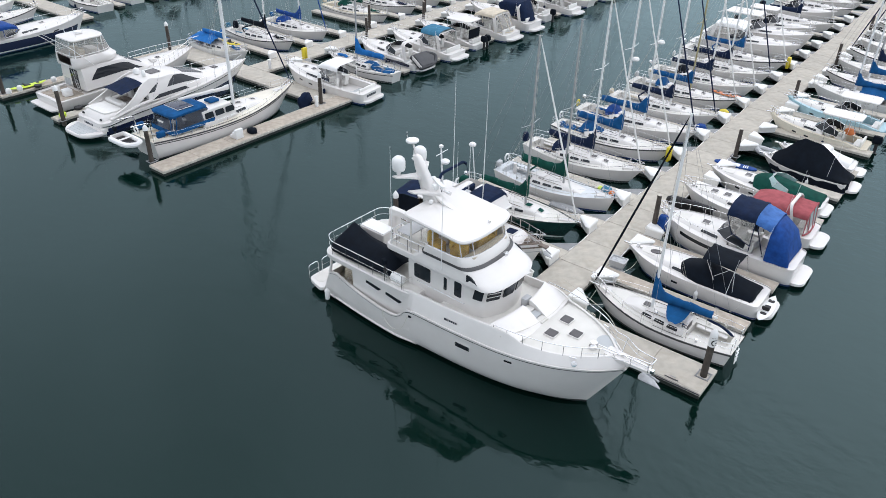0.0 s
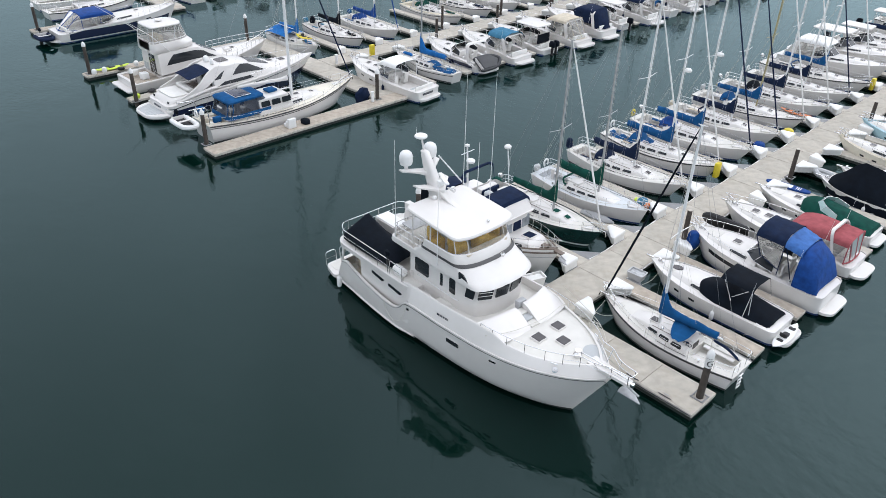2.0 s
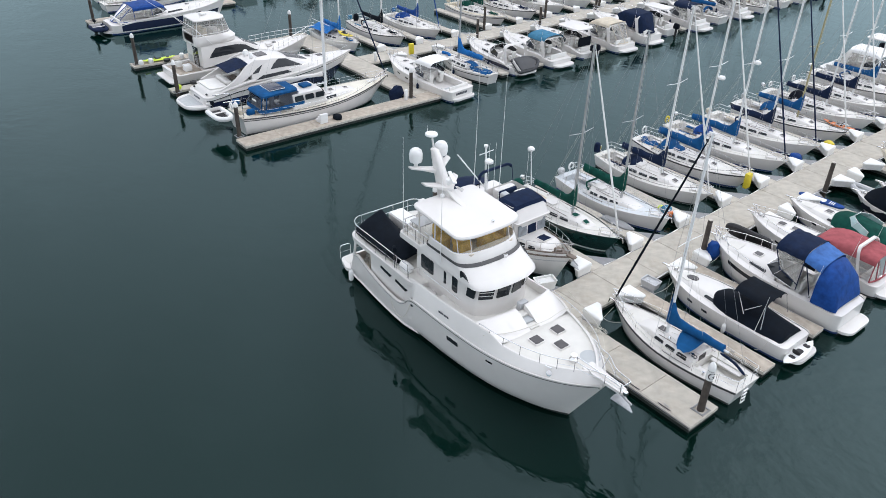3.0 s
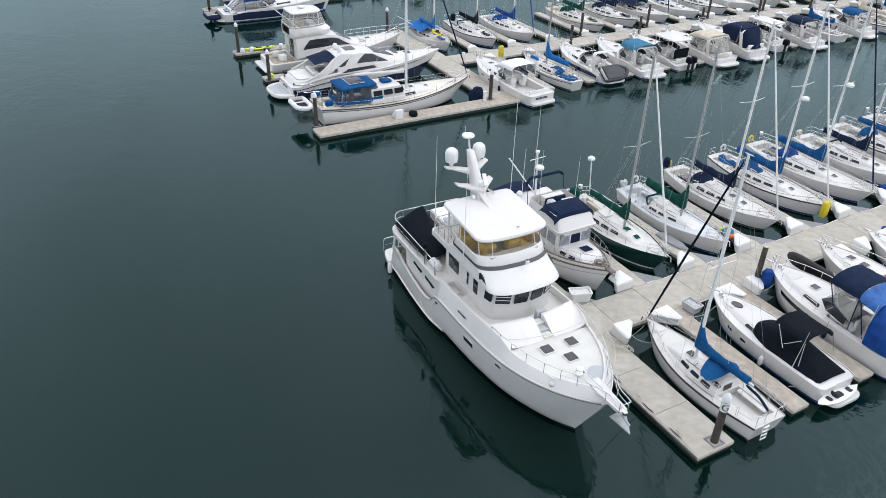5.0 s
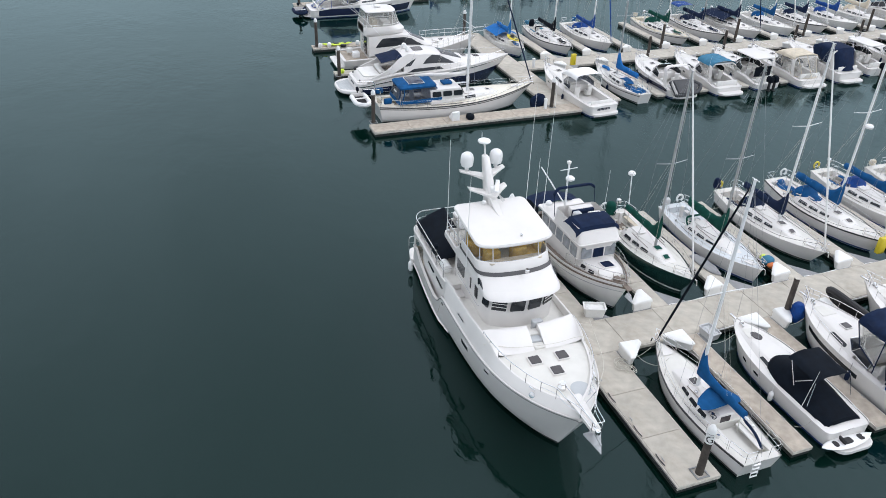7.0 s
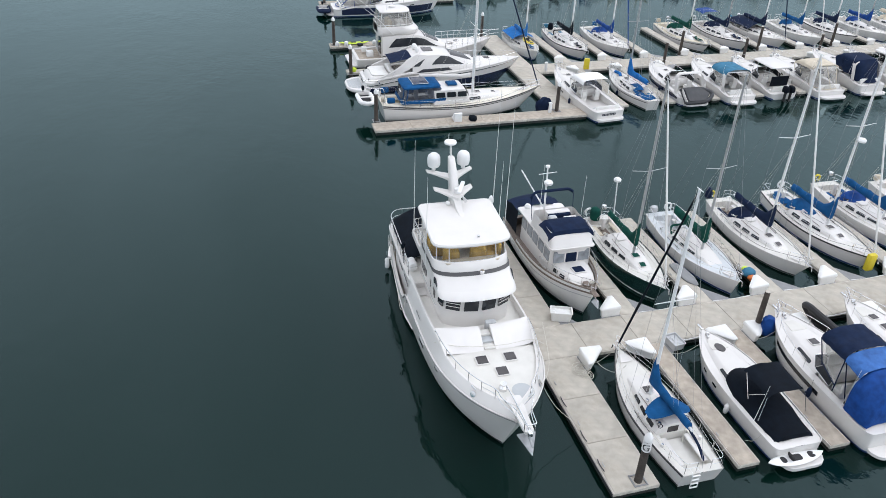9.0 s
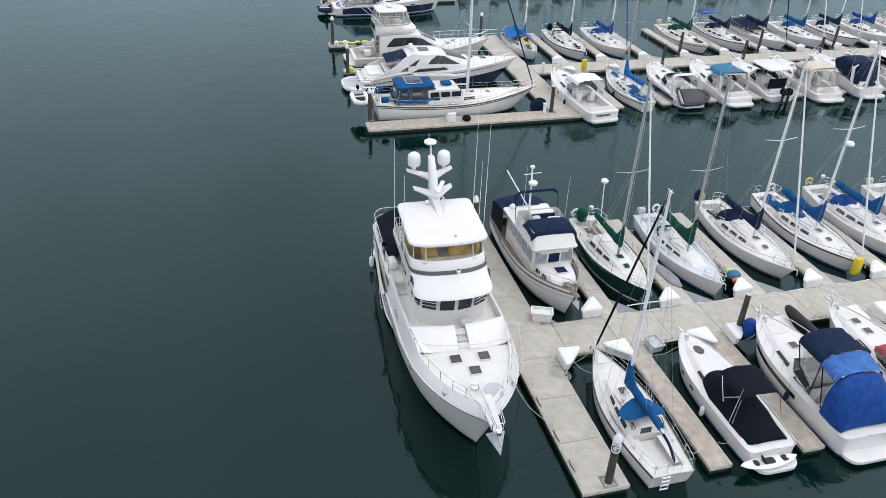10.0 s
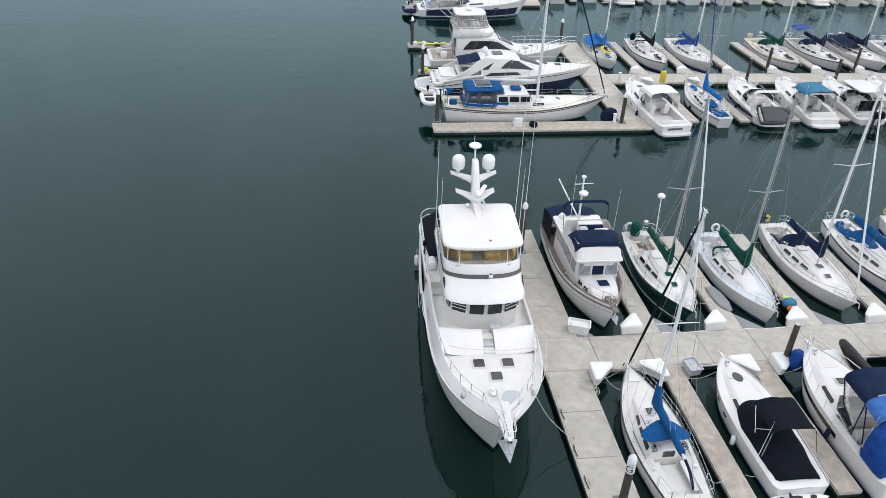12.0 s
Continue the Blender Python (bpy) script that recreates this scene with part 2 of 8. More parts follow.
            l.new(last, ad.inputs[0]), l.new(hi.outputs[0], ad.inputs[1])
            last = ad.outputs[0]
    sc = n.new("ShaderNodeMath")
    sc.operation = "MULTIPLY"
    l.new(last, sc.inputs[0]), l.new(both.outputs[0], sc.inputs[1])
    b = n.new("ShaderNodeBump")
    b.inputs["Strength"].default_value, b.inputs["Distance"].default_value = 1.0, 1.0
    l.new(sc.outputs[0], b.inputs["Height"])
    l.new(b.outputs[0], gloss.inputs["Normal"]), l.new(b.outputs[0], rim.inputs["Normal"])
    return m


WATER = water_material()


# ---- building helpers ----
def part(name, bm, material, parent=None, label="", smooth=38):
    bmesh.ops.remove_doubles(bm, verts=bm.verts, dist=1e-5)
    bmesh.ops.recalc_face_normals(bm, faces=bm.faces)
    me = bpy.data.meshes.new(name)
    bm.to_mesh(me)
    bm.free()
    me.materials.append(material)
    me.polygons.foreach_set("use_smooth", [True] * len(me.polygons))
    me.set_sharp_from_angle(angle=radians(smooth))
    ob = new(name, me)
    if parent:
        ob.parent = parent
    if label:
        ob["label"] = label
    return ob


def thing(name, m, label, category, group="", kind=""):
    ob = new(name)
    ob.empty_display_size = 0.2
    ob.matrix_basis = m
    return tagged(ob, label, category, group, kind)


def B():
    return bmesh.new()


def grid(bm, rows, close=False):
    vs = [[bm.verts.new(p) for p in r] for r in rows]
    for a, b in zip(vs, vs[1:]):
        k = len(a)
        for i in range(k if close else k - 1):
            q = [a[i], a[(i + 1) % k], b[(i + 1) % k], b[i]]
            bm.faces.new(q)
    return vs


def rbox(bm, c, s, r=0.02, m=None, seg=2):
    t = bmesh.ops.create_cube(bm, size=1, matrix=Matrix.Translation(c) @ (m or Matrix()) @ Matrix.Diagonal((*s, 1)))
    if r:
        es = list({e for v in t["verts"] for e in v.link_edges})
        bmesh.ops.bevel(bm, geom=es, offset=r, segments=seg, affect="EDGES", profile=0.5)
    return bm


def tube(bm, pts, r, seg=6, cap=True):
    pts = [Vector(p) for p in pts]
    rs = r if isinstance(r, (list, tuple)) else [r] * len(pts)
    rows, up = [], None
    for i, p in enumerate(pts):
        d = (pts[min(i + 1, len(pts) - 1)] - pts[max(i - 1, 0)]).normalized()
        ref = up if up and abs(up.dot(d)) < 0.95 else (Vector((0, 0, 1)) if abs(d.z) < 0.9 else Vector((1, 0, 0)))
        a = d.cross(ref).normalized()
        up = a.cross(d).normalized()
        rows.append([p + rs[i] * (math.cos(2 * math.pi * k / seg) * a + math.sin(2 * math.pi * k / seg) * up) for k in range(seg)])
    vs = grid(bm, rows, True)
    if cap:
        bm.faces.new(vs[0][::-1])
        bm.faces.new(vs[-1])
    return bm


def curve(pts, n=8):
    """A smooth line through the points."""
    pts = [Vector(p) for p in pts]
    out = []
    for i in range(len(pts) - 1):
        a, b, c, d = pts[max(i - 1, 0)], pts[i], pts[i + 1], pts[min(i + 2, len(pts) - 1)]
        for k in range(n):
            t = k / n
            out.append(0.5 * (2 * b + (c - a) * t + (2 * a - 5 * b + 4 * c - d) * t * t + (3 * b - a - 3 * c + d) * t ** 3))
    return out + [pts[-1]]


def rounded(pts, r, n=4):
    """A closed outline with its corners rounded."""
    pts = [Vector(p) for p in pts]
    rs = r if isinstance(r, (list, tuple)) else [r] * len(pts)
    out = []
    for i, p in enumerate(pts):
        a, b = pts[i - 1], pts[(i + 1) % len(pts)]
        ra = min(rs[i], 0.48 * (a - p).length, 0.48 * (b - p).length)
        s, e = p + (a - p).normalized() * ra, p + (b - p).normalized() * ra
        for k in range(n + 1):
            t = k / n
            out.append((1 - t) ** 2 * s + 2 * t * (1 - t) * p + t * t * e)
    return out


def shell(bm, rings, bottom=True, top=True):
    vs = grid(bm, rings, True)
    if bottom:
        bm.faces.new(vs[0][::-1])
    if top:
        bm.faces.new(vs[-1])
    return bm


def plate(bm, pts, r=0.0, t=0.02, n=3):
    """A slab from a flat outline, thickened along its normal both ways."""
    o = rounded(pts, r, n) if r else [Vector(p) for p in pts]
    nn = Vector((0, 0, 0))
    for i in range(len(o)):
        nn += (o[i] - o[0]).cross(o[(i + 1) % len(o)] - o[0])
    nn.normalize()
    return shell(bm, [[p - nn * t / 2 for p in o], [p + nn * t / 2 for p in o]])


def lathe(bm, prof, seg=12, c=(0, 0, 0)):
    rows = [[(c[0] + r * math.cos(2 * math.pi * k / seg), c[1] + r * math.sin(2 * math.pi * k / seg), c[2] + z) for k in range(seg)] for r, z in prof]
    vs = grid(bm, rows, True)
    bm.faces.new(vs[0][::-1])
    bm.faces.new(vs[-1])
    return bm


def bars(bm, p, right, up, widths, high, gap=0.05):
    """Unreadable writing: a row of small bars on a surface."""
    p, right, up = Vector(p), Vector(right).normalized(), Vector(up).normalized()
    x = 0
    nn = right.cross(up)
    for w in widths:
        a = p + right * x
        plate(bm, [a + nn * 0.006, a + right * w + nn * 0.006, a + right * w + up * high + nn * 0.006, a + up * high + nn * 0.006], 0, 0.006)
        x += w + gap
    return bm


# ---- hulls ----
class Hull:
    """Half breadths, sheer and skin of a boat; x runs from the stern at 0 to the bow at L."""

    def __init__(self, L, beam, stern, mid, bow, tw=0.8, um=0.45, p=2.2, rake=1.0, counter=0.0, flare=0.3, draft=0.4, tip=0.02, step=None, flare0=None, corner=0.0, cu=0.045):
        self.corner, self.cu = corner, cu
        self.L, self.beam, self.hs, self.tw, self.um, self.p = L, beam, (stern, mid, bow), tw, um, p
        self.rake, self.counter, self.flare, self.draft, self.tip, self.step = rake, counter, flare, draft, tip, step
        self.flare0 = flare0

    def b(self, u):
        if u < self.um:
            t = max(0.0, 1 - u / self.cu)
            return (1 - self.corner * (1 - math.sqrt(max(0.0, 1 - t * t)))) * self.beam / 2 * (self.tw + (1 - self.tw) * math.sin(math.pi / 2 * u / self.um))
        return max(self.tip, self.beam / 2 * (1 - ((u - self.um) / (1 - self.um)) ** self.p))

    def s(self, u):
        a, m, c = self.hs
        z = a * (1 - u) * (1 - 2 * u) + m * 4 * u * (1 - u) + c * u * (2 * u - 1)
        if self.step:
            u0, u1, h = self.step
            k = min(1, max(0, (u - u0) / (u1 - u0)))
            z += h * (3 * k * k - 2 * k ** 3)
        return z

    def at(self, u, v, side=1, out=0.0):
        z = -self.draft + v * (self.s(u) + self.draft)
        w = max(0.0, 1 - v)
        fl = self.flare * (0.3 + 0.7 * u * u) if self.flare0 is None else self.flare0 + (self.flare - self.flare0) * u ** 4
        k = 1 - fl * w ** 1.25 - min(0.5, 0.95 - fl) * w ** 7
        x = u * self.L - self.rake * (1 - v) * u ** 6 + self.counter * (1 - v) * (1 - u) ** 5
        return Vector((x, side * (self.b(u) * k + out), z))

    def v_of(self, u, z):
        return (z + self.draft) / (self.s(u) + self.draft)

    def us(self, n=18):
        us = [1 - (1 - k / n) ** 1.25 for k in range(n + 1)]
        if self.corner:
            us = [self.cu * (1 - math.cos(math.pi / 2 * k / 5)) for k in range(5)] + [u for u in us if u > self.cu * 0.98]
        return us

    def skin(self, n=18, nv=7):
        bm = B()
        rows = []
        for u in self.us(n):
            right = [self.at(u, k / nv, -1) for k in range(nv, -1, -1)]
            rows.append(right + [self.at(u, k / nv, 1) for k in range(nv + 1)])
        vs = grid(bm, rows)
        bm.faces.new(vs[0])
        bm.faces.new(vs[-1][::-1])
        return bm

    def band(self, z0, z1, out=0.012, u0=0.0, u1=1.0, n=18, follow=False, nv=1, sides=(-1, 1)):
        """A painted strip or guard round the hull, at heights above the water or below the sheer."""
        bm = B()
        ends = []
        for side in sides:
            rows = []
            for k in self.us(n):
                u = u0 + (u1 - u0) * k
                za, zb = (self.s(u) + z0, self.s(u) + z1) if follow else (z0, z1(u) if callable(z1) else z1)
                a, b = self.v_of(u, za), self.v_of(u, zb)
                rows.append([self.at(u, a, side, -0.01)] + [self.at(u, a + (b - a) * i / nv, side, out) for i in range(nv + 1)] + [self.at(u, b, side, -0.01)])
            ends.append(grid(bm, rows)[-1])
        if u1 == 1.0 and len(ends) == 2:
            bm.faces.new(ends[0][1:-1] + ends[1][1:-1][::-1])
        return bm

    def deck(self, n=18, inset=0.03, drop=0.02, camber=0.05, well=None):
        """well: (u0, u1, half width, depth) of a cockpit."""
        bm = B()
        us = self.us(n)
        if well:
            us = [u for u in us if abs(u - well[0]) > 0.01 and abs(u - well[1]) > 0.01] + [well[0] - 1e-4, well[0] + 1e-4, well[1] - 1e-4, well[1] + 1e-4]
            us = sorted(u for u in us if u >= 0)
        rows = []
        for u in us:
            w, z, x = max(0.01, self.b(u) - inset), self.s(u) - drop, u * self.L
            inside = well and well[0] < u < well[1]
            c = min(well[2], w * 0.86) if well else w * 0.5
            d = well[3] if inside else 0
            zc = z + camber * (1 - (c / w) ** 2)
            row = [(x, -w, z), (x, -c, zc), (x, -c, zc - d), (x, 0, (z + camber) if not d else zc - d), (x, c, zc - d), (x, c, zc), (x, w, z)]
            rows.append(row)
        grid(bm, rows)
        return bm


def hull_parts(h, root, hullmat, deckmat, boot=STRIPE, well=None, n=18, rail=None, boots=(0.02, 0.14), drop=0.03):
    hull = part("hull", h.skin(n), hullmat, root)
    part("boot_stripe", h.band(*boots, n=n), boot, hull, "painted waterline stripe")
    part("rub_rail", h.band(-0.09, 0.015, 0.03, n=n, follow=True), rail or hullmat, hull)
    part("deck", h.deck(n, well=well, drop=drop), deckmat, root)
    return hull


def railing(h, root, u0, u1, n, high=0.6, mid=True, inset=0.1, name="lifeline", sides=(-1, 1), r=0.008, post=0.014, drop=0.03):
    """Posts along the deck edge with a wire or rail on them."""
    for side in sides:
        top, low = [], []
        for k in range(n + 1):
            u = u0 + (u1 - u0) * k / n
            x, y, z = u * h.L, side * max(0.02, h.b(u) - inset), h.s(u) - drop
            top.append((x, y, z + high))
            low.append((x, y, z + high * 0.52))
            part("stanchion", tube(B(), [(x, y, z), (x, y, z + high)], post, 5), STEEL, root)
        part(name, tube(B(), top, r, 5), STEEL, root)
        if mid:
            part(name, tube(B(), low, r * 0.8, 5), STEEL, root)


def pulpit(h, root, u0=0.88, high=0.62, inset=0.06, out=0.12):
    pts = []
    for u in (u0, (u0 + 1) / 2, 0.985):
        pts.append((u * h.L, -max(0.12, h.b(u) - inset), h.s(u) + high))
    pts.append((h.L + out, 0, h.s(1) + high))
    pts += [(x, -y, z) for x, y, z in pts[-2::-1]]
    top = part("bow_pulpit", tube(B(), curve(pts, 4), 0.018, 6), STEEL, root)
    part("pulpit_rail", tube(B(), curve([(x, y, z - high * 0.5) for x, y, z in pts], 3), 0.013, 6), STEEL, top)
    for x, y, z in (pts[0], pts[1], pts[2], pts[-3], pts[-2], pts[-1]):
        part("pulpit_post", tube(B(), [(x, y, z), (x - 0.03, y, z - high - 0.02)], 0.015, 6), STEEL, top)
    return top


def pushpit(h, root, high=0.62, u1=0.12):
    for side in (-1, 1):
        bm = B()
        w0, w1 = h.b(0) - 0.08, h.b(u1) - 0.08
        a = [(u1 * h.L, side * w1, h.s(u1) + high), (0.08, side * w0, h.s(0) + high), (0.08, side * 0.35, h.s(0) + high)]
        tube(bm, rounded_line(a, 0.2), 0.015, 6)
        tube(bm, rounded_line([(x, y, z - 0.3) for x, y, z in a], 0.2), 0.011, 6)
        for x, y, z in a:
            tube(bm, [(x, y, z), (x, y, z - high)], 0.013, 6)
        part("stern_rail", bm, STEEL, root)


def rounded_line(pts, r, n=4):
    pts = [Vector(p) for p in pts]
    out = [pts[0]]
    for a, p, b in zip(pts, pts[1:], pts[2:]):
        ra = min(r, 0.45 * (a - p).length, 0.45 * (b - p).length)
        s, e = p + (a - p).normalized() * ra, p + (b - p).normalized() * ra
        out += [(1 - k / n) ** 2 * s + 2 * k / n * (1 - k / n) * p + (k / n) ** 2 * e for k in range(n + 1)]
    return out + [pts[-1]]


class Trunk:
    """A cabin top: half width w, height z over a base line, from x0 (aft) to x1 (front)."""

    def __init__(self, h, x0, x1, w0, w1, high0, high1, slope=0.5, lean=0.82):
        self.h, self.x0, self.x1, self.w0, self.w1, self.a, self.c, self.slope, self.lean = h, x0, x1, w0, w1, high0, high1, slope, lean

    def dims(self, x):
        k = (x - self.x0) / (self.x1 - self.x0)
        w = self.w0 + (self.w1 - self.w0) * k ** 1.6
        z0 = self.h.s(x / self.h.L) - 0.02
        hi = self.a + (self.c - self.a) * k
        front = min(1, (self.x1 - x) / self.slope)
        return w, z0, hi * max(0.04, math.sin(math.pi / 2 * front))

    def side(self, x, f, sgn, out=0.006):
        w, z0, hi = self.dims(x)
        return Vector((x, sgn * (w * (1 - (1 - self.lean) * f) + out), z0 + hi * f))

    def top(self, x, y=0.0, up=0.0):
        w, z0, hi = self.dims(x)
        return Vector((x, y, z0 + hi * (1.0 + 0.07 * (1 - (y / w) ** 2)) + up))

    def mesh(self, n=12):
        bm = B()
        rows = []
        for i in range(n + 1):
            x = self.x0 + (self.x1 - self.x0) * (1 - (1 - i / n) ** 1.6)
            w, z0, hi = self.dims(x)
            l = self.lean
            half = [(w, -0.06), (w, 0), (w * (1 - (1 - l) * 0.85), 0.85 * hi), (w * (l - 0.07), 0.985 * hi), (w * 0.4, 1.05 * hi), (0, 1.07 * hi)]
            rows.append([(x, -y, z0 + z) for y, z in half] + [(x, y, z0 + z) for y, z in half[-2::-1]])
        vs = grid(bm, rows)
        bm.faces.new(vs[0])
        bm.faces.new(vs[-1][::-1])
        return bm

    def windows(self, root, spans, f0=0.3, f1=0.78, r=0.06, material=None):
        for a, b in spans:
            for sgn in (-1, 1):
                q = [self.side(a, f0, sgn), self.side(b, f0, sgn), self.side(b - 0.06, f1, sgn), self.side(a + 0.02, f1, sgn)]
                part("window", plate(B(), q, r, 0.02), material or TINT, root, "dark tinted cabin window")

    def hatch(self, root, x, y=0.0, s=0.5, material=None):
        c = self.top(x, y)
        d = (self.top(x + 0.1, y) - self.top(x - 0.1, y)).normalized()
        r = Vector((0, 1, 0))
        q = [c + d * s / 2 - r * s / 2, c + d * s / 2 + r * s / 2, c - d * s / 2 + r * s / 2, c - d * s / 2 - r * s / 2]
        up = d.cross(r)
        fr = part("hatch", plate(B(), [p + up * 0.025 for p in q], 0.06, 0.06), GEL, root)
        part("hatch_glass", plate(B(), [c + up * 0.06 + (p - c) * 0.82 for p in q], 0.04, 0.02), material or HATCHGLASS, fr, "smoked acrylic hatch pane")


class Loft:
    """A moulded house: stations (x, foot half width, foot z, roof half width, roof z)."""

    def __init__(self, stations):
        self.st = stations

    def row(self, x):
        st = self.st
        i = max(0, min(len(st) - 2, sum(1 for s in st if s[0] <= x) - 1))
        a, b = st[i], st[i + 1]
        k = (x - a[0]) / (b[0] - a[0])
        return [p + (q - p) * k for p, q in zip(a, b)]

    def at(self, x, v, side=1, out=0.0):
        """v: 0 at the foot, 1 at the roof's edge, 2 on the centre line."""
        _, wf, zf, wr, zr = self.row(x)
        if v <= 1:
            bow = 0.06 * math.sin(math.pi * v)
            return Vector((x, side * (wf + (wr - wf) * v + bow + out), zf + (zr - 0.09 - zf) * v))
        y = wr * (2 - v)
        return Vector((x, side * y, zr - 0.09 * (y / wr) ** 4 + 0.06 * (1 - (y / wr) ** 2) + out))

    def mesh(self, n=24):
        bm = B()
        x0, x1 = self.st[0][0], self.st[-1][0]
        vv = (0, 0.25, 0.5, 0.75, 0.93, 1.0, 1.08, 1.25, 1.6, 2)
        rows = []
        for i in range(n + 1):
            x = x0 + (x1 - x0) * i / n
            rows.append([self.at(x, v, -1) for v in vv] + [self.at(x, v, 1) for v in vv[-2::-1]])
        vs = grid(bm, rows)
        bm.faces.new(vs[0])
        bm.faces.new(vs[-1][::-1])
        return bm

    def patch(self, levels, side=1, n=10, out=0.015):
        """A pane lying on the side: levels (v, x from, x to)."""
        bm = B()
        levels = [(a[0] + (b[0] - a[0]) * k / 3, a[1] + (b[1] - a[1]) * k / 3, a[2] + (b[2] - a[2]) * k / 3) for a, b in zip(levels, levels[1:]) for k in range(3)] + [levels[-1]]
        grid(bm, [[self.at(xa + (xb - xa) * i / n, v, side, out) for i in range(n + 1)] for v, xa, xb in levels])
        return bm


# ---- canvas and small gear ----
def drape(pts_rows, lump=0.02, seed=0):
    bm = B()
    rows = [[Vector(p) + lump * noise.noise_vector(Vector(p) * 1.7 + Vector((seed, 3, 1))) for p in r] for r in pts_rows]
    grid(bm, rows)
    geom = bmesh.ops.solidify(bm, geom=bm.faces[:], thickness=0.015)
    return bm


def barrel(x0, x1, w0, w1, z0, z1, high, n=9, m=6, sag=0.03, lean=0.0, drop=1.0):
    """A canvas top bent over hoops: rows along x, arched over y."""
    rows = []
    for i in range(m + 1):
        k = i / m
        x, w, z = x0 + (x1 - x0) * k, w0 + (w1 - w0) * k, z0 + (z1 - z0) * k
        s = -sag * math.sin(2 * math.pi * k * 1.5) ** 2
        rows.append([(x + lean * abs(math.cos(math.pi * j / n)), -w * math.copysign(abs(math.cos(math.pi * j / n)) ** 0.75, math.cos(math.pi * j / n)), z + s + high * math.sin(math.pi * j / n) ** 0.8 * drop) for j in range(n + 1)])
    return rows


def bimini(root, x0, x1, w, zdeck, ztop, material, label=""):
    top = part("bimini_top", drape(barrel(x0, x1, w, w, ztop - 0.22, ztop - 0.22, 0.22), 0.015), material, root, label)
    for x in (x0 + 0.05, (x0 + x1) / 2, x1 - 0.05):
        rim = barrel(x, x + 0.01, w, w, ztop - 0.24, ztop - 0.24, 0.22, 9, 1)[0]
        tube_b = tube(B(), [((x0 + x1) / 2, -w, zdeck), *rim, ((x0 + x1) / 2, w, zdeck)], 0.014, 5)
        part("bimini_bow", tube_b, STEEL, root)
    return top


def sail_cover(root, a, b, material, r0=0.2, r1=0.1, drop=0.0, label="", front=0.6, seed=1):
    """A cover laced over the furled sail on a boom, from the mast a to the end b."""
    a, b = Vector(a), Vector(b)
    rows = []
    n = 16
    rnd = random.Random(seed)
    for i in range(n + 1):
        k = i / n
        p = a.lerp(b, k)
        r = r0 + (r1 - r0) * k
        hi = r * (1.3 + 0.12 * math.sin(k * 17 + seed) + 0.1 * rnd.uniform(-1, 1)) + front * max(0, 1 - k * 4.5) ** 1.6
        wd = r * (0.62 + 0.08 * math.sin(k * 23 + seed * 2))
        d = (b - a).normalized()
        side = Vector((-d.y, d.x, 0)).normalized()
        ring = []
        for j in range(10):
            t = 2 * math.pi * j / 10
            s = math.sin(t)
            ring.append(p + side * wd * math.cos(t) * (0.55 if s > 0.6 else 1) + Vector((0, 0, (hi if s > 0 else r * 0.9 + drop) * s)))
        rows.append(ring)
    bm = B()
    vs = grid(bm, rows, True)
    bm.faces.new(vs[0][::-1])
    bm.faces.new(vs[-1])
    return part("sail_cover", bm, material, root, label, 60)


def outboard(root, m, cowl=BLACKC, tilt=0.0, name="outboard_motor", size=1.0):
    mm = m @ pose(0, 0, 0, 0, tilt, 0) @ Matrix.Scale(size, 4)
    bm = B()
    shell(bm, [rounded([mm @ Vector((x * s, y * s, z)) for x, y in ((-0.42, -0.2), (0.22, -0.2), (0.22, 0.2), (-0.42, 0.2))], 0.12 * size) for z, s in ((0.25, 0.85), (0.32, 1.0), (0.62, 0.98), (0.76, 0.8), (0.79, 0.5))])
    mo = part(name, bm, cowl, root, "black outboard motor cowl")
    bm = B()
    for z0, z1, w, d in ((-0.75, 0.28, 0.11, 0.22), (-0.5, -0.47, 0.26, 0.4), (-0.82, -0.7, 0.1, 0.45)):
        rbox(bm, (0, 0, 0), (1, 1, 1), 0, mm @ pose(-0.12, 0, (z0 + z1) / 2) @ Matrix.Diagonal((d, w, z1 - z0, 1)))
    part("drive_leg", bm, RUBBER, mo)
    return mo


def dinghy(name, m, label, L=2.6, w=0.75, tubes=GREYRUB, floor=GREYDECK, motor=True, group="small tenders", cover=None):
    """An inflatable boat: tubes in a U, floor, transom, thwart and motor."""
    root = thing(name, m, label, "inflatable boat", group)
    r = 0.2
    pts = [(0, -w + r, r), (L * 0.6, -w + r, r), (L * 0.85, -w * 0.55, r + 0.05), (L, 0, r + 0.12), (L * 0.85, w * 0.55, r + 0.05), (L * 0.6, w - r, r), (0, w - r, r)]
    c = curve(pts, 5)
    part("tube", tube(B(), c, [0.08] + [r] * (len(c) - 2) + [0.08], 9), tubes, root)
    part("floor", rbox(B(), (L * 0.42, 0, 0.12), (L * 0.8, 2 * w - 2 * r, 0.06), 0.01), floor, root)
    part("transom", rbox(B(), (0.2, 0, 0.27), (0.05, 2 * w - 2 * r, 0.36), 0.01), GEL, root)
    part("thwart", rbox(B(), (L * 0.45, 0, 0.36), (0.24, 2 * w - 2 * r, 0.05), 0.02), GEL, root)
    if motor:
        outboard(root, pose(0.05, 0, 0.45), tilt=0, size=0.6)
    if cover:
        o = lambda k, z: rounded([(L * 0.5 + (x - L * 0.5) * k, y * k, z) for x, y in ((L * 0.12, -w * 0.8), (L * 0.68, -w * 0.8), (L * 0.93, 0), (L * 0.68, w * 0.8), (L * 0.12, w * 0.8))], 0.2)
        part("cover", shell(B(), [o(1.0, 0.36), o(0.97, 0.44), o(0.8, 0.47)]), cover, root)
    return root


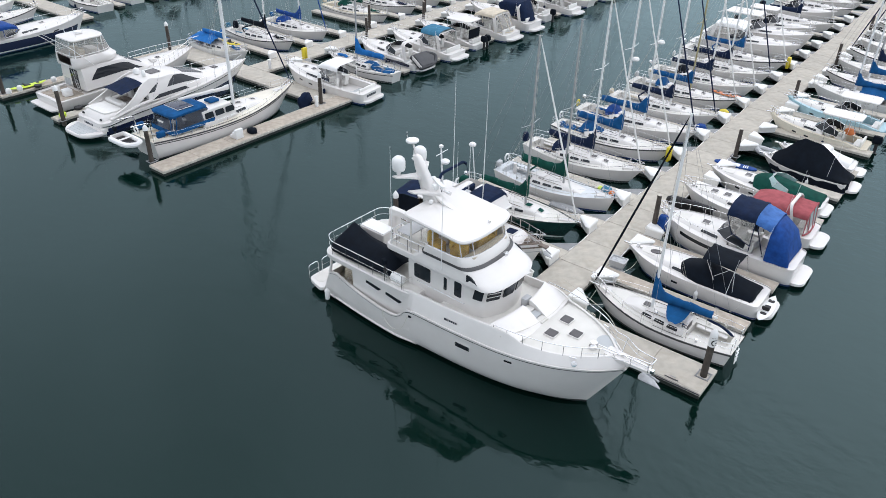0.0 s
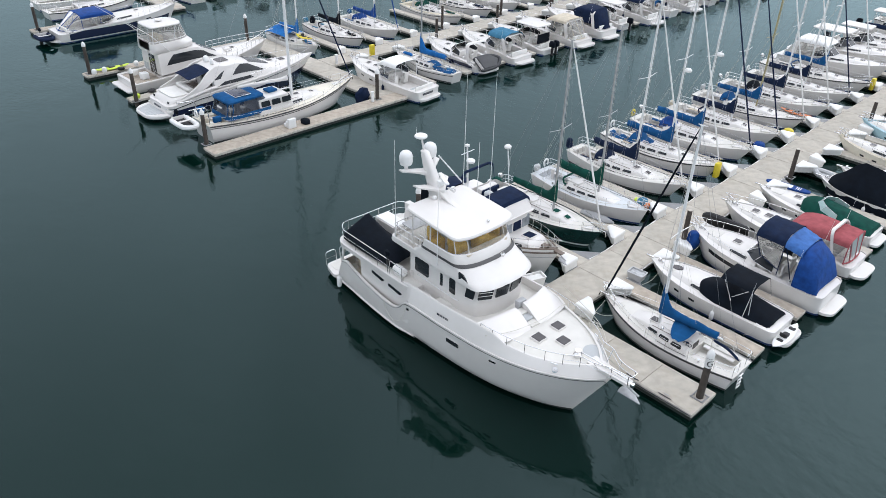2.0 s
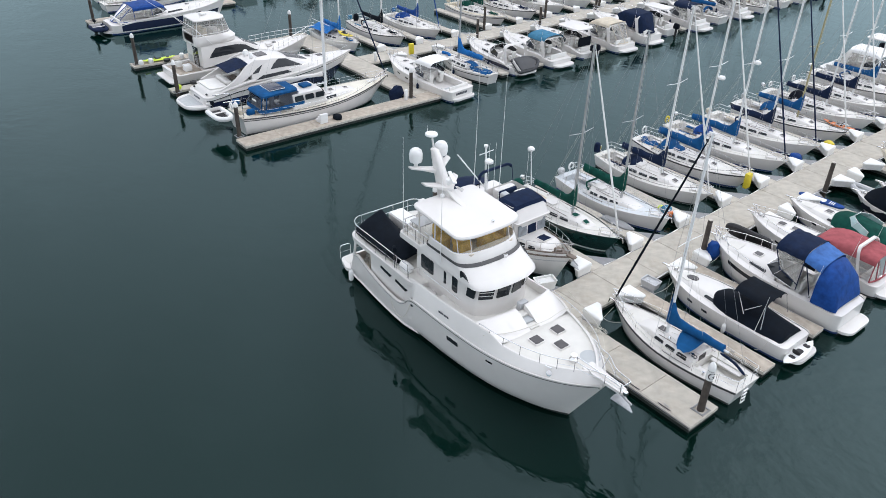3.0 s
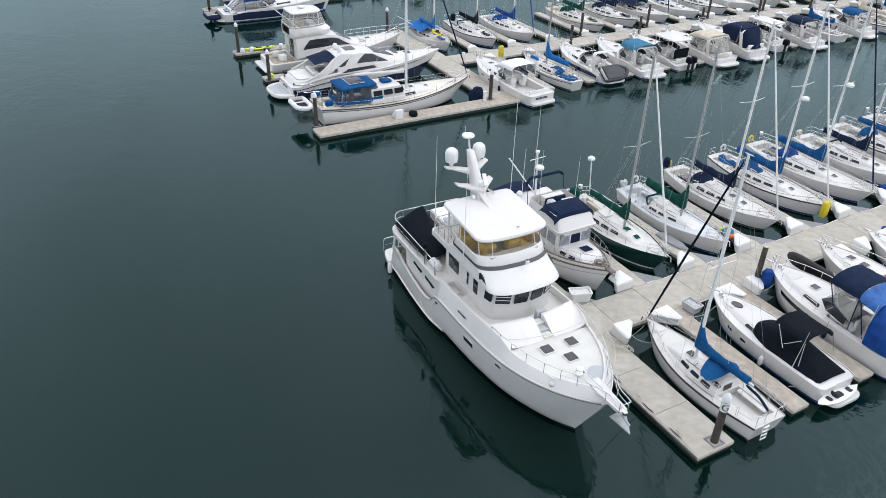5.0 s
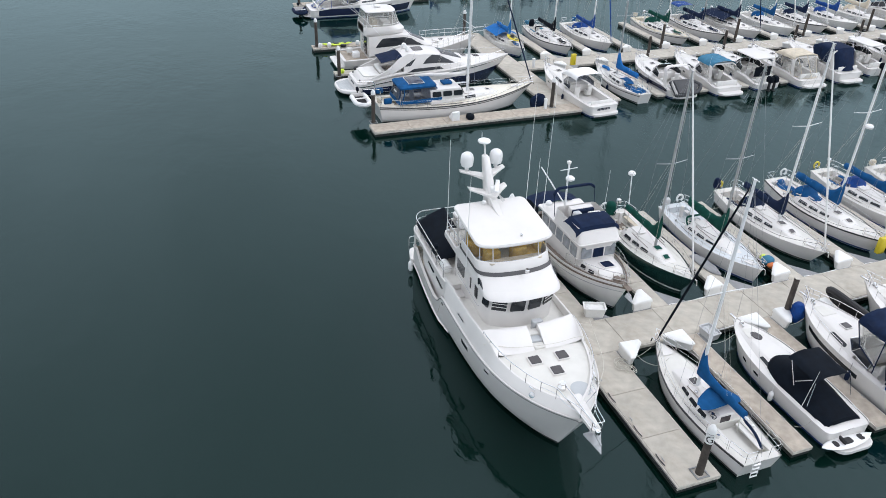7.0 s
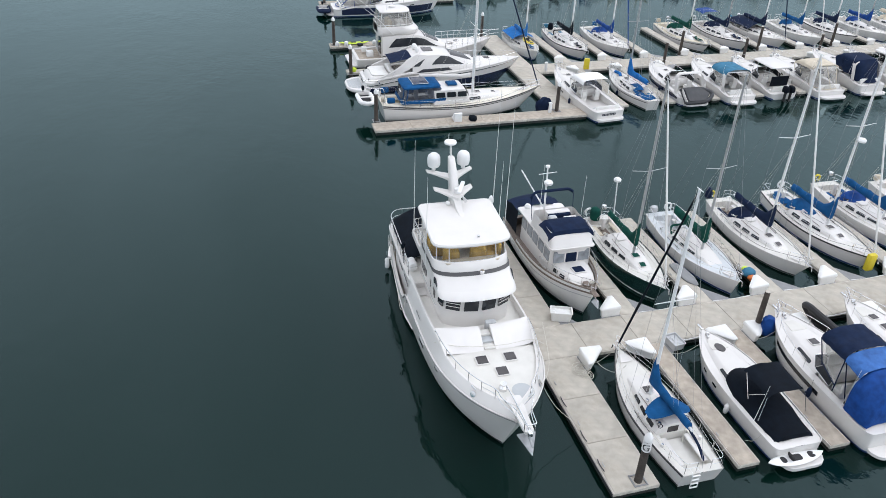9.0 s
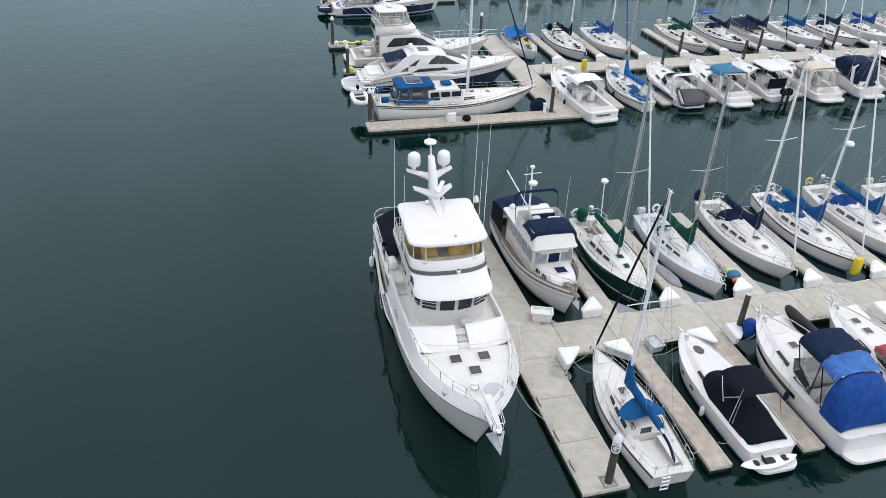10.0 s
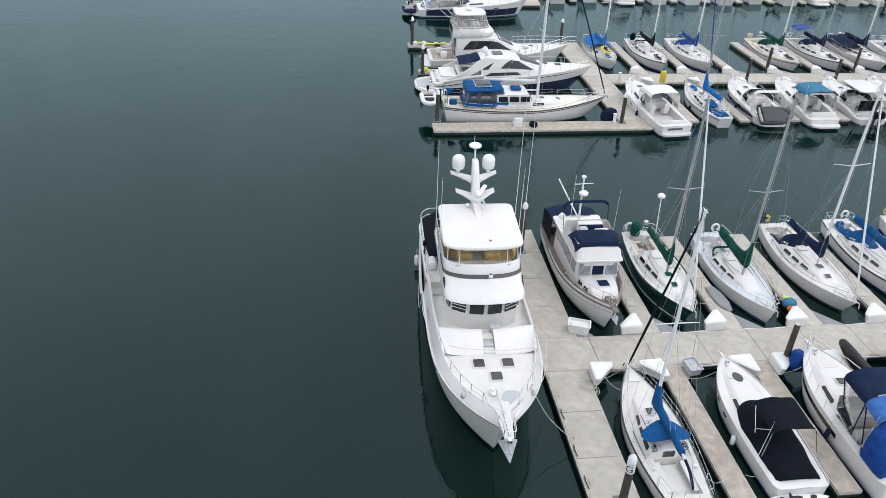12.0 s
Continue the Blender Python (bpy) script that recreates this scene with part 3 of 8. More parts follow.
def kayak(name, m, material, label, L=2.9, w=0.36):
    root = thing(name, m, label, "kayak")
    bm = B()
    rows = []
    for i in range(15):
        k = i / 14
        x = L * k
        f = max(0.02, math.sin(math.pi * k) ** 0.6) * w
        z = 0.12 * abs(2 * k - 1) ** 2.5
        rows.append([(x, f * math.cos(t), z + 0.16 + (0.13 if math.sin(t) < 0 else 0.08) * (0.3 + 0.7 * f / w) * math.sin(t)) for t in [2 * math.pi * j / 12 for j in range(12)]])
    shell(bm, rows)
    part("hull", bm, material, root, "", 50)
    for x, s in ((0.5, 0.5), (0.28, 0.22), (0.78, 0.26)):
        part("cockpit_opening", plate(B(), [(L * x - s * 0.6, -0.17, 0.245), (L * x + s * 0.6, -0.17, 0.245), (L * x + s * 0.6, 0.17, 0.245), (L * x - s * 0.6, 0.17, 0.245)], 0.12, 0.03), RUBBER, root, "dark seat well")
    part("seat_back", plate(B(), [(L * 0.42, -0.2, 0.24), (L * 0.42, 0.2, 0.24), (L * 0.39, 0.2, 0.5), (L * 0.39, -0.2, 0.5)], 0.06, 0.05), RUBBER, root)
    return root


def fender(root, p, material=None, L=0.6, r=0.12):
    bm = lathe(B(), [(0.02, 0.06), (0.03, 0), (r * 0.8, -0.06), (r, -0.14), (r, -L + 0.14), (r * 0.8, -L + 0.06), (0.03, -L)], 10, p)
    tube(bm, [p, (p[0], p[1], p[2] + 0.5)], 0.01, 4)
    return part("fender", bm, material or WHITEP, root)


# ---- water and docks ----
def water():
    bm = B()
    s = 3000
    vs = [bm.verts.new(p) for p in ((-s, -s, 0), (s, -s, 0), (s, s, 0), (-s, s, 0))]
    bm.faces.new(vs)
    ob = part("water", bm, WATER)
    return tagged(ob, "dark green calm harbour water with faint ripples", "water", kind="structure")


DECKZ = 0.45


def dock(name, x0, x1, y0, y1, step, material, label, along="y", slabs=True):
    """A floating dock: float body, timber walers along the sides, and slabs laid on it."""
    root = tagged(new(name), label, "dock", kind="structure")
    part("float", rbox(B(), ((x0 + x1) / 2, (y0 + y1) / 2, 0.1), (x1 - x0 - 0.12, y1 - y0 - 0.12, 0.5), 0.02), FLOATM, root)
    wz = DECKZ - 0.11
    for c, s in ((((x0 + x1) / 2, y0 + 0.03, wz), (x1 - x0, 0.06, 0.2)), (((x0 + x1) / 2, y1 - 0.03, wz), (x1 - x0, 0.06, 0.2)), ((x0 + 0.03, (y0 + y1) / 2, wz), (0.06, y1 - y0 - 0.13, 0.2)), ((x1 - 0.03, (y0 + y1) / 2, wz), (0.06, y1 - y0 - 0.13, 0.2))):
        part("waler", rbox(B(), c, s, 0.012, seg=1), WALER, root)
    a, b = (y0, y1) if along == "y" else (x0, x1)
    k = max(1, round((b - a) / step))
    d = (b - a) / k
    sx, sy = ((x1 - x0 - 0.13), d - 0.02) if along == "y" else (d - 0.02, (y1 - y0 - 0.13))
    bm = rbox(B(), (0, 0, 0), (sx, sy, 0.12), 0.012, seg=1)
    first = part("slab", bm, material, root)
    rnd = random.Random(int(abs(x0 * 7 + y0 * 13)))
    for i in range(k):
        ob = first if i == 0 else new("slab", first.data)
        ob.parent = root
        c = a + d * (i + 0.5)
        z = DECKZ - 0.06 + rnd.uniform(-0.004, 0.004)
        ob.location = ((x0 + x1) / 2, c, z) if along == "y" else (c, (y0 + y1) / 2, z)
    return root


def gusset(x, y, dx, dy, label="grey triangular plate at the dock corner"):
    bm = B()
    o = [(x, y, DECKZ - 0.05), (x + dx, y, DECKZ - 0.05), (x, y + dy, DECKZ - 0.05)]
    if dx * dy < 0:
        o = o[::-1]
    plate(bm, o, 0.0, 0.08)
    ob = part("dock_gusset", bm, GUSSET)
    return tagged(ob, label, "dock plate", "corner plates of the docks")


def dock_box(x, y, dx=1, dy=1, s=1.16, h=0.58, label="white fibreglass corner dock box with a sloping lid"):
    """A box that fills the corner between walkway and finger; dx, dy: the way it opens."""
    root = thing("dock_box", pose(x, y, DECKZ), label, "dock box", "dock boxes")
    def ring(k, z, up=0.0, o=0.0):
        q = [(o, o), (s * k, o), (s * k, s * 0.2 * k), (s * 0.2 * k, s * k), (o, s * k)]
        q = [(dx * a, dy * b, z + up * (1 - (a + b) / (2 * s))) for a, b in q]
        return rounded(q if dx * dy > 0 else q[::-1], 0.05, 2)
    part("body", shell(B(), [ring(0.94, 0), ring(1.0, h * 0.75)]), BOXM, root)
    part("lid", shell(B(), [ring(1.04, h * 0.74, 0, -0.03), ring(1.04, h * 0.8, 0.08, -0.03), ring(0.99, h * 0.86, 0.13, 0.01), ring(0.8, h * 0.9, 0.15, 0.12)]), BOXM, root)
    return root


def tub(x, y, rz=0.0, s=(1.25, 0.7, 0.62), label="white plastic tub with folded cloth beside the trawler", material=None, name="storage_tub"):
    root = thing(name, pose(x, y, DECKZ, 0, 0, rz), label, "box", "dock boxes")
    a, b, h = s[0] / 2, s[1] / 2, s[2]
    part("body", shell(B(), [rounded([(-a * k, -b * k, z), (a * k, -b * k, z), (a * k, b * k, z), (-a * k, b * k, z)], 0.08, 3) for z, k in ((0, 0.85), (h * 0.9, 1.0), (h, 1.05), (h, 0.92), (h * 0.75, 0.88))]), material or BOXM, root)
    bm = B()
    rows = [[(a * 0.8 * i / 4, b * 0.8 * j / 4, h * 0.82 + 0.12 * noise.noise(Vector((i * 0.9, j * 0.9, x)))) for j in range(-4, 5)] for i in range(-4, 5)]
    grid(bm, rows)
    part("cloth", bm, BOXM if material is None else material, root)
    return root


def pile(x, y, top, cap=True, r=0.17, lean=(0.0, 0.0), label=""):
    root = thing("mooring_pile", pose(x, y, 0, *lean, 0), label or ("dark timber mooring pile with a white cone cap" if cap else "bare weathered timber mooring pile"), "pile", "mooring piles")
    part("shaft", lathe(B(), [(r * 1.08, -2), (r * 1.05, 0.3), (r, top * 0.6), (r * 0.93, top)], 12), PILEW, root)
    if cap:
        part("cap", lathe(B(), [(r * 1.1, top - 0.16), (r * 1.1, top + 0.04), (r * 0.6, top + 0.2), (0.01, top + 0.3)], 12), WHITEP, root, "white plastic cone cap")
    else:
        part("top_disc", lathe(B(), [(r * 0.95, top), (r * 0.9, top + 0.03)], 10), WALER, root)
    bm = B()
    for s in (-1, 1):
        rbox(bm, (0, s * (r + 0.12), DECKZ + 0.03), (2 * r + 0.34, 0.07, 0.05), 0.01, seg=1)
        rbox(bm, (s * (r + 0.12), 0, DECKZ + 0.03), (0.07, 2 * r + 0.16, 0.05), 0.01, seg=1)
    part("pile_guide", bm, GUSSET, root, "grey pile guide on the dock")
    return root


def cleat(x, y, rz=0):
    root = thing("dock_cleat", pose(x, y, DECKZ, 0, 0, rz), "grey galvanised mooring cleat on the dock", "cleat", "dock cleats")
    bm = B()
    tube(bm, [(-0.13, 0, 0.09), (0, 0, 0.075), (0.13, 0, 0.09)], 0.018, 6)
    for s in (-0.06, 0.06):
        tube(bm, [(s, 0, 0), (s, 0, 0.08)], 0.018, 6)
    part("horn", bm, GALV, root)
    return root


def pedestal(x, y, label="yellow fire extinguisher box on the dock", rz=0, s=(0.32, 0.55, 1.15)):
    root = thing("extinguisher_box", pose(x, y, DECKZ, 0, 0, rz), label, "box", "yellow boxes")
    part("body", rbox(B(), (0, 0, s[2] / 2), s, 0.05), YELLOW, root)
    part("door", rbox(B(), (s[0] / 2 + 0.01, 0, s[2] * 0.52), (0.03, s[1] * 0.82, s[2] * 0.8), 0.02), YELLOW, root)
    return root


def power_post(x, y):
    root = thing("power_pedestal", pose(x, y, DECKZ), "white shore power pedestal", "pedestal", "power pedestals")
    part("post", rbox(B(), (0, 0, 0.45), (0.22, 0.26, 0.9), 0.04), WHITEP, root)
    part("cap", rbox(B(), (0, 0, 0.93), (0.28, 0.32, 0.1), 0.04), WHITEP, root)
    return root


def rope(pts, label="white mooring rope slack over the dock", material=None, r=0.014, name="mooring_rope", group="mooring ropes"):
    ob = part(name, tube(B(), curve(pts, 8), r, 5), material or ROPE)
    return tagged(ob, label, "rope", group)


water()
M0, M1 = -18.45, -15.75
dock("dock_main", M0, M1, 30.8, 150, 3.05, CONCRETE, "pale concrete main walkway of the floating dock")
U_Y = [37.5 + 4.88 * k for k in range(20)]
dock("dock_end_finger", M1, -7.1, 30.8, 33.0, 2.6, CONCRETE, "wide concrete finger dock at the end of the walkway", "x")
dock("dock_yacht_finger", -30.0, M0, 30.75, 33.25, 2.9, CONCRETE, "wide concrete finger dock beside the motor yacht", "x")
for y in U_Y:
    dock("dock_finger_lower", M1, -7.15, y - 0.56, y + 0.56, 8.6 if y < 45 else 4.3, CONCTAN if y < 45 else CONCRETE, "narrow finger dock between two berths", "x")
    dock("dock_finger_upper", -28.6, M0, y - 0.56, y + 0.56, 2.9, CONCRETE, "narrow finger dock between two berths", "x")
    for s in (-1, 1):
        gusset(M0, y + s * 0.56, -1.5, s * 1.25)
        gusset(M1, y + s * 0.56, 1.1, s * 0.9)
gusset(M0, 33.25, -1.5, 1.0)
gusset(M1, 33.0, 1.1, 0.9)

# second dock, across the water
N0, N1 = -61.4, -58.7
dock("dock_far_main", N0, N1, 48.3, 150, 3.05, CONCRETE, "pale concrete walkway of the second floating dock")
dock("dock_far_end", -48.7, -46.9, 28.5, 48.2, 3.3, CONCTAN, "long timber-edged finger dock at the outer end")
dock("dock_far_cross", -72.5, -48.72, 45.6, 48.25, 3.0, CONCRETE, "concrete cross dock joining the berths", "x")
dock("dock_far_middle", -63.1, -61.9, 28.6, 45.55, 3.0, CONCRETE, "narrow finger dock between two motor boats")
dock("dock_far_outer", -72.3, -70.9, 28.2, 45.55, 3.0, CONCTAN, "worn finger dock at the outer edge")
F_LOW = [52.7 + 5.0 * k for k in range(18)]
F_UP = [52.6 + 5.15 * k for k in range(17)]
for y in F_LOW:
    for s in (-1, 1):
        gusset(N1, y + s * 0.5, 1.2, s * 1.1)
    dock("dock_far_finger", N1, -48.4, y - 0.5, y + 0.5, 2.9, CONCRETE, "narrow finger dock between two berths", "x")
for y in F_UP:
    for s in (-1, 1):
        gusset(N0, y + s * 0.5, -1.2, s * 1.1)
    dock("dock_far_finger", -72.8, N0, y - 0.5, y + 0.5, 2.9, CONCRETE, "narrow finger dock between two berths", "x")
# third dock, at the top edge of the view
dock("dock_third_main", -106.0, -103.4, 46.0, 150, 3.05, CONCRETE, "concrete walkway of the third floating dock")
dock("dock_third_end", -91.2, -89.8, 29.5, 48.0, 3.2, CONCTAN, "finger dock at the outer end of the third dock")
dock("dock_third_cross", -106.0, -91.22, 45.8, 48.2, 3.0, CONCRETE, "concrete cross dock of the third row", "x")
for k in range(16):
    dock("dock_third_finger", -103.4, -92.5, 53.4 + 5.0 * k - 0.5, 53.4 + 5.0 * k + 0.5, 3.0, CONCRETE, "narrow finger dock between two berths", "x")


# ---- boats ----
def sailboat(m, label, L=9.6, beam=3.1, hull=GEL, deckm=None, cover=BLUE, cover_name="blue", dodger=None, bim=None, boot=BLUESTRIPE, stripe=None, mast=None, mastm=None, jib=None, free=(0.95, 0.85, 1.25), rig=1.3, wheel=True, motor=False, house=GEL, lod=1, seed=0, boom_r=0.27, cockpit_cover=None, cabin_h=0.42, spreaders=1, tw=0.72, radar=False, rake=1.2, name="sailboat", hatches=2, cover_front=1.1, group="moored sailboats", windows=3, flat_cover=None, cockpit_bags=None, hatch_cover=None, bagged=True, spread=0.47, soft_on=None, mast_r=1.0):
    root = thing(name, m, label, "sailboat", group)
    rnd = random.Random(seed)
    h = Hull(L, beam, *free, tw=tw, um=0.46, p=2.0, rake=rake, counter=0.35, flare=0.2)
    n = 18 if lod else 12
    well = (0.05, 0.30, beam * 0.26, 0.42)
    hp = hull_parts(h, root, hull, deckm or NONSKID, boot, well, n, rail=STRIPE if hull in (GEL, GELOLD, CREAM) and seed % 3 == 0 else None)
    if stripe:
        part("cove_stripe", h.band(-0.24, -0.17, 0.008, n=n, follow=True), stripe, hp, "painted stripe under the rail")
    # seats and cockpit
    for s in (-1, 1):
        part("cockpit_seat", rbox(B(), (L * 0.185, s * beam * 0.215, h.s(0.18) - 0.12), (L * 0.2, beam * 0.1, 0.08), 0.02, seg=1), house, root)
    c = Trunk(h, L * 0.31, L * 0.76, beam * 0.34, beam * 0.16, cabin_h, cabin_h * 0.6, slope=L * 0.13)
    part("cabin_top", c.mesh(), house, root)
    w0 = L * 0.35
    ww = L * (0.27 if windows < 4 else 0.30) / windows
    c.windows(root, [(w0 + i * ww, w0 + (i + 0.82) * ww) for i in range(windows)], 0.28, 0.80)
    part("companionway_slide", rbox(B(), c.top(L * 0.36) + Vector((0, 0, 0.03)), (L * 0.1, 0.62, 0.06), 0.02, seg=1), house, root)
    part("companionway_board", rbox(B(), (L * 0.309, 0, h.s(0.3) + 0.1), (0.03, 0.55, 0.5), 0.01, seg=1), HATCHGLASS if seed % 2 else TEAK, root, "dark companionway board")
    for i in range(hatches):
        c.hatch(root, L * (0.60 + 0.10 * i), 0, 0.5 if i == 0 else 0.42, hatch_cover)
    # mast, boom, rigging
    mx = L * 0.57
    zt = c.top(mx).z
    mh = mast or L * rig
    mm = mastm or MASTM
    mo = part("mast", tube(B(), [(mx, 0, zt - 0.02), (mx, 0, zt + mh * 0.7), (mx, 0, mh + 0.6)], [0.085 * mast_r, 0.08 * mast_r, 0.06 * mast_r], 8), mm, root)
    bm = B()
    sp = []
    for j in range(spreaders):
        zs = zt + mh * (spread if spreaders == 1 else (0.34 + 0.3 * j))
        wd = beam * 0.36
        tube(bm, [(mx - 0.12, -wd, zs + 0.08), (mx, 0, zs), (mx - 0.12, wd, zs + 0.08)], [0.018, 0.03, 0.018], 5)
        sp.append((zs + 0.08, wd))
    part("spreader", bm, mm, mo)
    zb = zt + 0.75
    bx = L * 0.16
    part("boom", tube(B(), [(mx, 0, zb), (bx, 0, zb + 0.12)], 0.06, 7), mm, root)
    if cover:
        sail_cover(root, (mx + 0.1, 0, zb + 0.06), (bx + 0.25, 0, zb + 0.14), cover, boom_r, boom_r * 0.75, label=cover_name + " sail cover on the boom", seed=seed, front=cover_front)
    if flat_cover:
        rows = [[(L * 0.40 + (a * 0.62 * math.sqrt(max(0.05, 1 - (y / 1.15) ** 2))) - 0.12 * abs(y), y, zb - 0.1 - abs(y) ** 1.6 * 0.26 - abs(a) * 0.06) for y in (-1.1, -0.9, -0.6, -0.25, 0, 0.25, 0.6, 0.9, 1.1)] for a in (-1, -0.5, 0, 0.5, 1)]
        part("awning", drape(rows, 0.05, seed), flat_cover, root)
    top = mh + 0.5
    part("backstay", tube(B(), [(0.12, 0, h.s(0) + 0.1), (mx, 0, top)], 0.007, 4), WIRE, mo)
    for s in (-1, 1):
        ch = (mx - 0.1, s * (h.b(0.56) - 0.08), h.s(0.56))
        zs, wd = sp[-1]
        part("shroud", tube(B(), [ch, (mx - 0.12, s * wd, zs), (mx, 0, top)], 0.007, 4), WIRE, mo)
        if lod:
            part("shroud", tube(B(), [(ch[0] - 0.5, ch[1], ch[2]), (mx, 0, zs - 0.1)], 0.007, 4), WIRE, mo)
    fs = [(L - 0.12, 0, h.s(1) + 0.15), (mx + 0.05, 0, top)]
    if jib:
        a, b = Vector(fs[0]), Vector(fs[1])
        part("furled_jib", tube(B(), [a, a.lerp(b, 0.04), a.lerp(b, 0.3), a.lerp(b, 0.9), b], [0.02, 0.055, 0.065, 0.045, 0.015], 7), jib, root, "furled headsail on the forestay")
    else:
        part("forestay", tube(B(), fs, 0.008, 4), WIRE, root)
    part("masthead", tube(B(), [(mx - 0.25, 0, top + 0.1), (mx + 0.2, 0, top + 0.1)], 0.02, 5), mm, mo)
    if radar:
        part("radar_dome", lathe(B(), [(0.05, -0.14), (0.26, -0.1), (0.28, 0.02), (0.2, 0.12), (0.02, 0.14)], 12, (mx + 0.35, 0, zt + mh * 0.48)), WHITEP, mo)
    if dodger:
        rows = barrel(L * 0.27, L * 0.37, beam * 0.30, beam * 0.26, zt - cabin_h * 0.5, zt - 0.12, 0.6, 9, 5, 0)
        rows = [[(p[0], p[1], p[2] + (0.1 if i < 3 else -0.16 * (i - 2))) for p in r] for i, r in enumerate(rows)]
        part("dodger", drape(rows, 0.015, seed), dodger, root, "canvas spray dodger over the companionway")
    if bim:
        bimini(root, L * 0.05, L * 0.24, beam * 0.33, h.s(0.1), h.s(0.1) + 1.85, bim, "canvas bimini over the cockpit")
    if cockpit_cover:
        rows = [[(x, y, zc - abs(y) ** 1.5 * 0.32) for y in [beam * 0.45 * k / 4 for k in range(-4, 5)]] for x, zc in ((L * 0.02, h.s(0) + 0.5), (L * 0.12, h.s(0) + 0.9), (L * 0.25, zb - 0.1), (L * 0.4, zb), (L * 0.5, zb - 0.1))]
        part("cockpit_cover", drape(rows, 0.08, seed), cockpit_cover, root, "canvas cover tented over the cockpit")
    if cockpit_bags:
        for x, y, a, b in ((0.36, 0.1, 1.9, 1.2), (0.25, 0.25, 1.2, 1.1), (0.13, -0.1, 1.1, 1.3), (0.05, 0.1, 0.5, 0.8)):
            rows = [[(L * x + a * i / 4 - a / 2, y + b * j / 4 - b / 2, (c.top(L * 0.4).z + 0.12 if x > 0.3 else h.s(0.1) + 0.12) - 0.5 * ((i / 2 - 1) ** 4 + (j / 2 - 1) ** 4) * 0.5) for j in range(5)] for i in range(5)]
            part("cockpit_bag", drape(rows, 0.1, seed + a), cockpit_bags, root, "blue canvas bag in the cockpit")
    if wheel:
        bm = B()
        cx, cz = L * 0.11, h.s(0.1) + 0.35
        ring = [(cx, 0.42 * math.cos(t), cz + 0.42 * math.sin(t)) for t in [2 * math.pi * k / 16 for k in range(17)]]
        tube(bm, ring, 0.014, 5, False)
        for k in range(3):
            tube(bm, [ring[k * 5], (cx, 0, cz)], 0.01, 4)
        part("steering_wheel", bm, STEEL, root)
        part("binnacle", rbox(B(), (cx + 0.15, 0, h.s(0.1) + 0.08), (0.2, 0.22, 0.85), 0.05), GEL, root)
    if motor:
        outboard(root, pose(-0.25, -0.3, 0.55), tilt=15, size=0.75)
    pulpit(h, root)
    pushpit(h, root)
    railing(h, root, 0.13, 0.87, 5 if lod else 4, inset=0.07)
    for k in range(4 if lod else 2):
        s = (-1, 1)[k % 2]
        w = c.top(L * 0.33, s * beam * 0.24, 0.04)
        if k > 1:
            w = Vector((L * 0.22, s * (h.b(0.22) - 0.3), h.s(0.22) + 0.06))
        part("winch", lathe(B(), [(0.08, -0.06), (0.06, 0.02), (0.05, 0.09), (0.075, 0.12)], 9, w), STEEL, root)
    f = h.at(0.45, 1, -1 if seed == 3 else 1, 0.14)
    fender(root, (f.x, f.y, f.z - 0.25), WHITEP if seed % 2 else NAVY)
    if lod:
        for s in (-1, 1):
            part("grab_rail", tube(B(), [c.top(x, s * beam * 0.2, 0.05) for x in (L * 0.38, L * 0.45, L * 0.52, L * 0.58)], 0.018, 5), TEAK, root, "teak grab rail")
            part("genoa_track", tube(B(), [(x, s * (h.b(x / L) - 0.28), h.s(x / L) + 0.03) for x in (L * 0.3, L * 0.4, L * 0.5)], 0.018, 4), STRIPE, root)
            part("halyard", tube(B(), [(mx + 0.05, s * 0.1, zt + mh * 0.95), (mx + 0.12, s * 0.16, zt + 0.1)], 0.008, 4), ROPE, root)
            part("deck_line", tube(B(), curve([c.top(L * 0.55, s * 0.12, 0.03), c.top(L * 0.47, s * 0.3, 0.03), c.top(L * 0.37, s * beam * 0.17, 0.05)], 4), 0.012, 4), ROPE if seed % 2 else DARKROPE, root)
            part("bow_cleat", tube(B(), [(L * 0.93, s * (h.b(0.93) - 0.1), h.s(0.93) + 0.05), (L * 0.95, s * (h.b(0.95) - 0.08), h.s(0.95) + 0.05)], 0.02, 5), STEEL, root)
        part("cockpit_sole", plate(B(), [(L * 0.06, -beam * 0.11, h.s(0.15) - 0.40), (L * 0.29, -beam * 0.13, h.s(0.15) - 0.40), (L * 0.29, beam * 0.13, h.s(0.15) - 0.40), (L * 0.06, beam * 0.11, h.s(0.15) - 0.40)], 0.05, 0.02), NONSKID if seed == 3 else TEAK if seed % 2 else GREYDECK, root)
        part("anchor", tube(B(), [(L * 0.95, 0.1, h.s(0.95) + 0.08), (L + 0.15, 0.1, h.s(1) + 0.04), (L + 0.22, 0.1, h.s(1) - 0.25)], 0.035, 6), STEEL, root)
        part("anchor_locker_lid", plate(B(), [(L * 0.86, -0.3, h.s(0.88) + 0.045), (L * 0.93, -0.16, h.s(0.93) + 0.045), (L * 0.93, 0.16, h.s(0.93) + 0.045), (L * 0.86, 0.3, h.s(0.88) + 0.045)], 0.04, 0.02), house, root)
        part("mast_vent", lathe(B(), [(0.09, -0.02), (0.09, 0.08), (0.05, 0.12)], 9, c.top(L * 0.52, beam * 0.14)), STEEL, root)
        part("mainsheet", tube(B(), [(bx + L * 0.06, 0, zb + 0.05), (bx + L * 0.05, 0, h.s(0.2) + 0.1)], 0.02, 5), ROPE, root)
        part("topping_lift", tube(B(), [(bx, 0, zb + 0.15), (mx, 0, top)], 0.005, 4), WIRE, root)
        kit = random.Random(seed * 7 + 5)
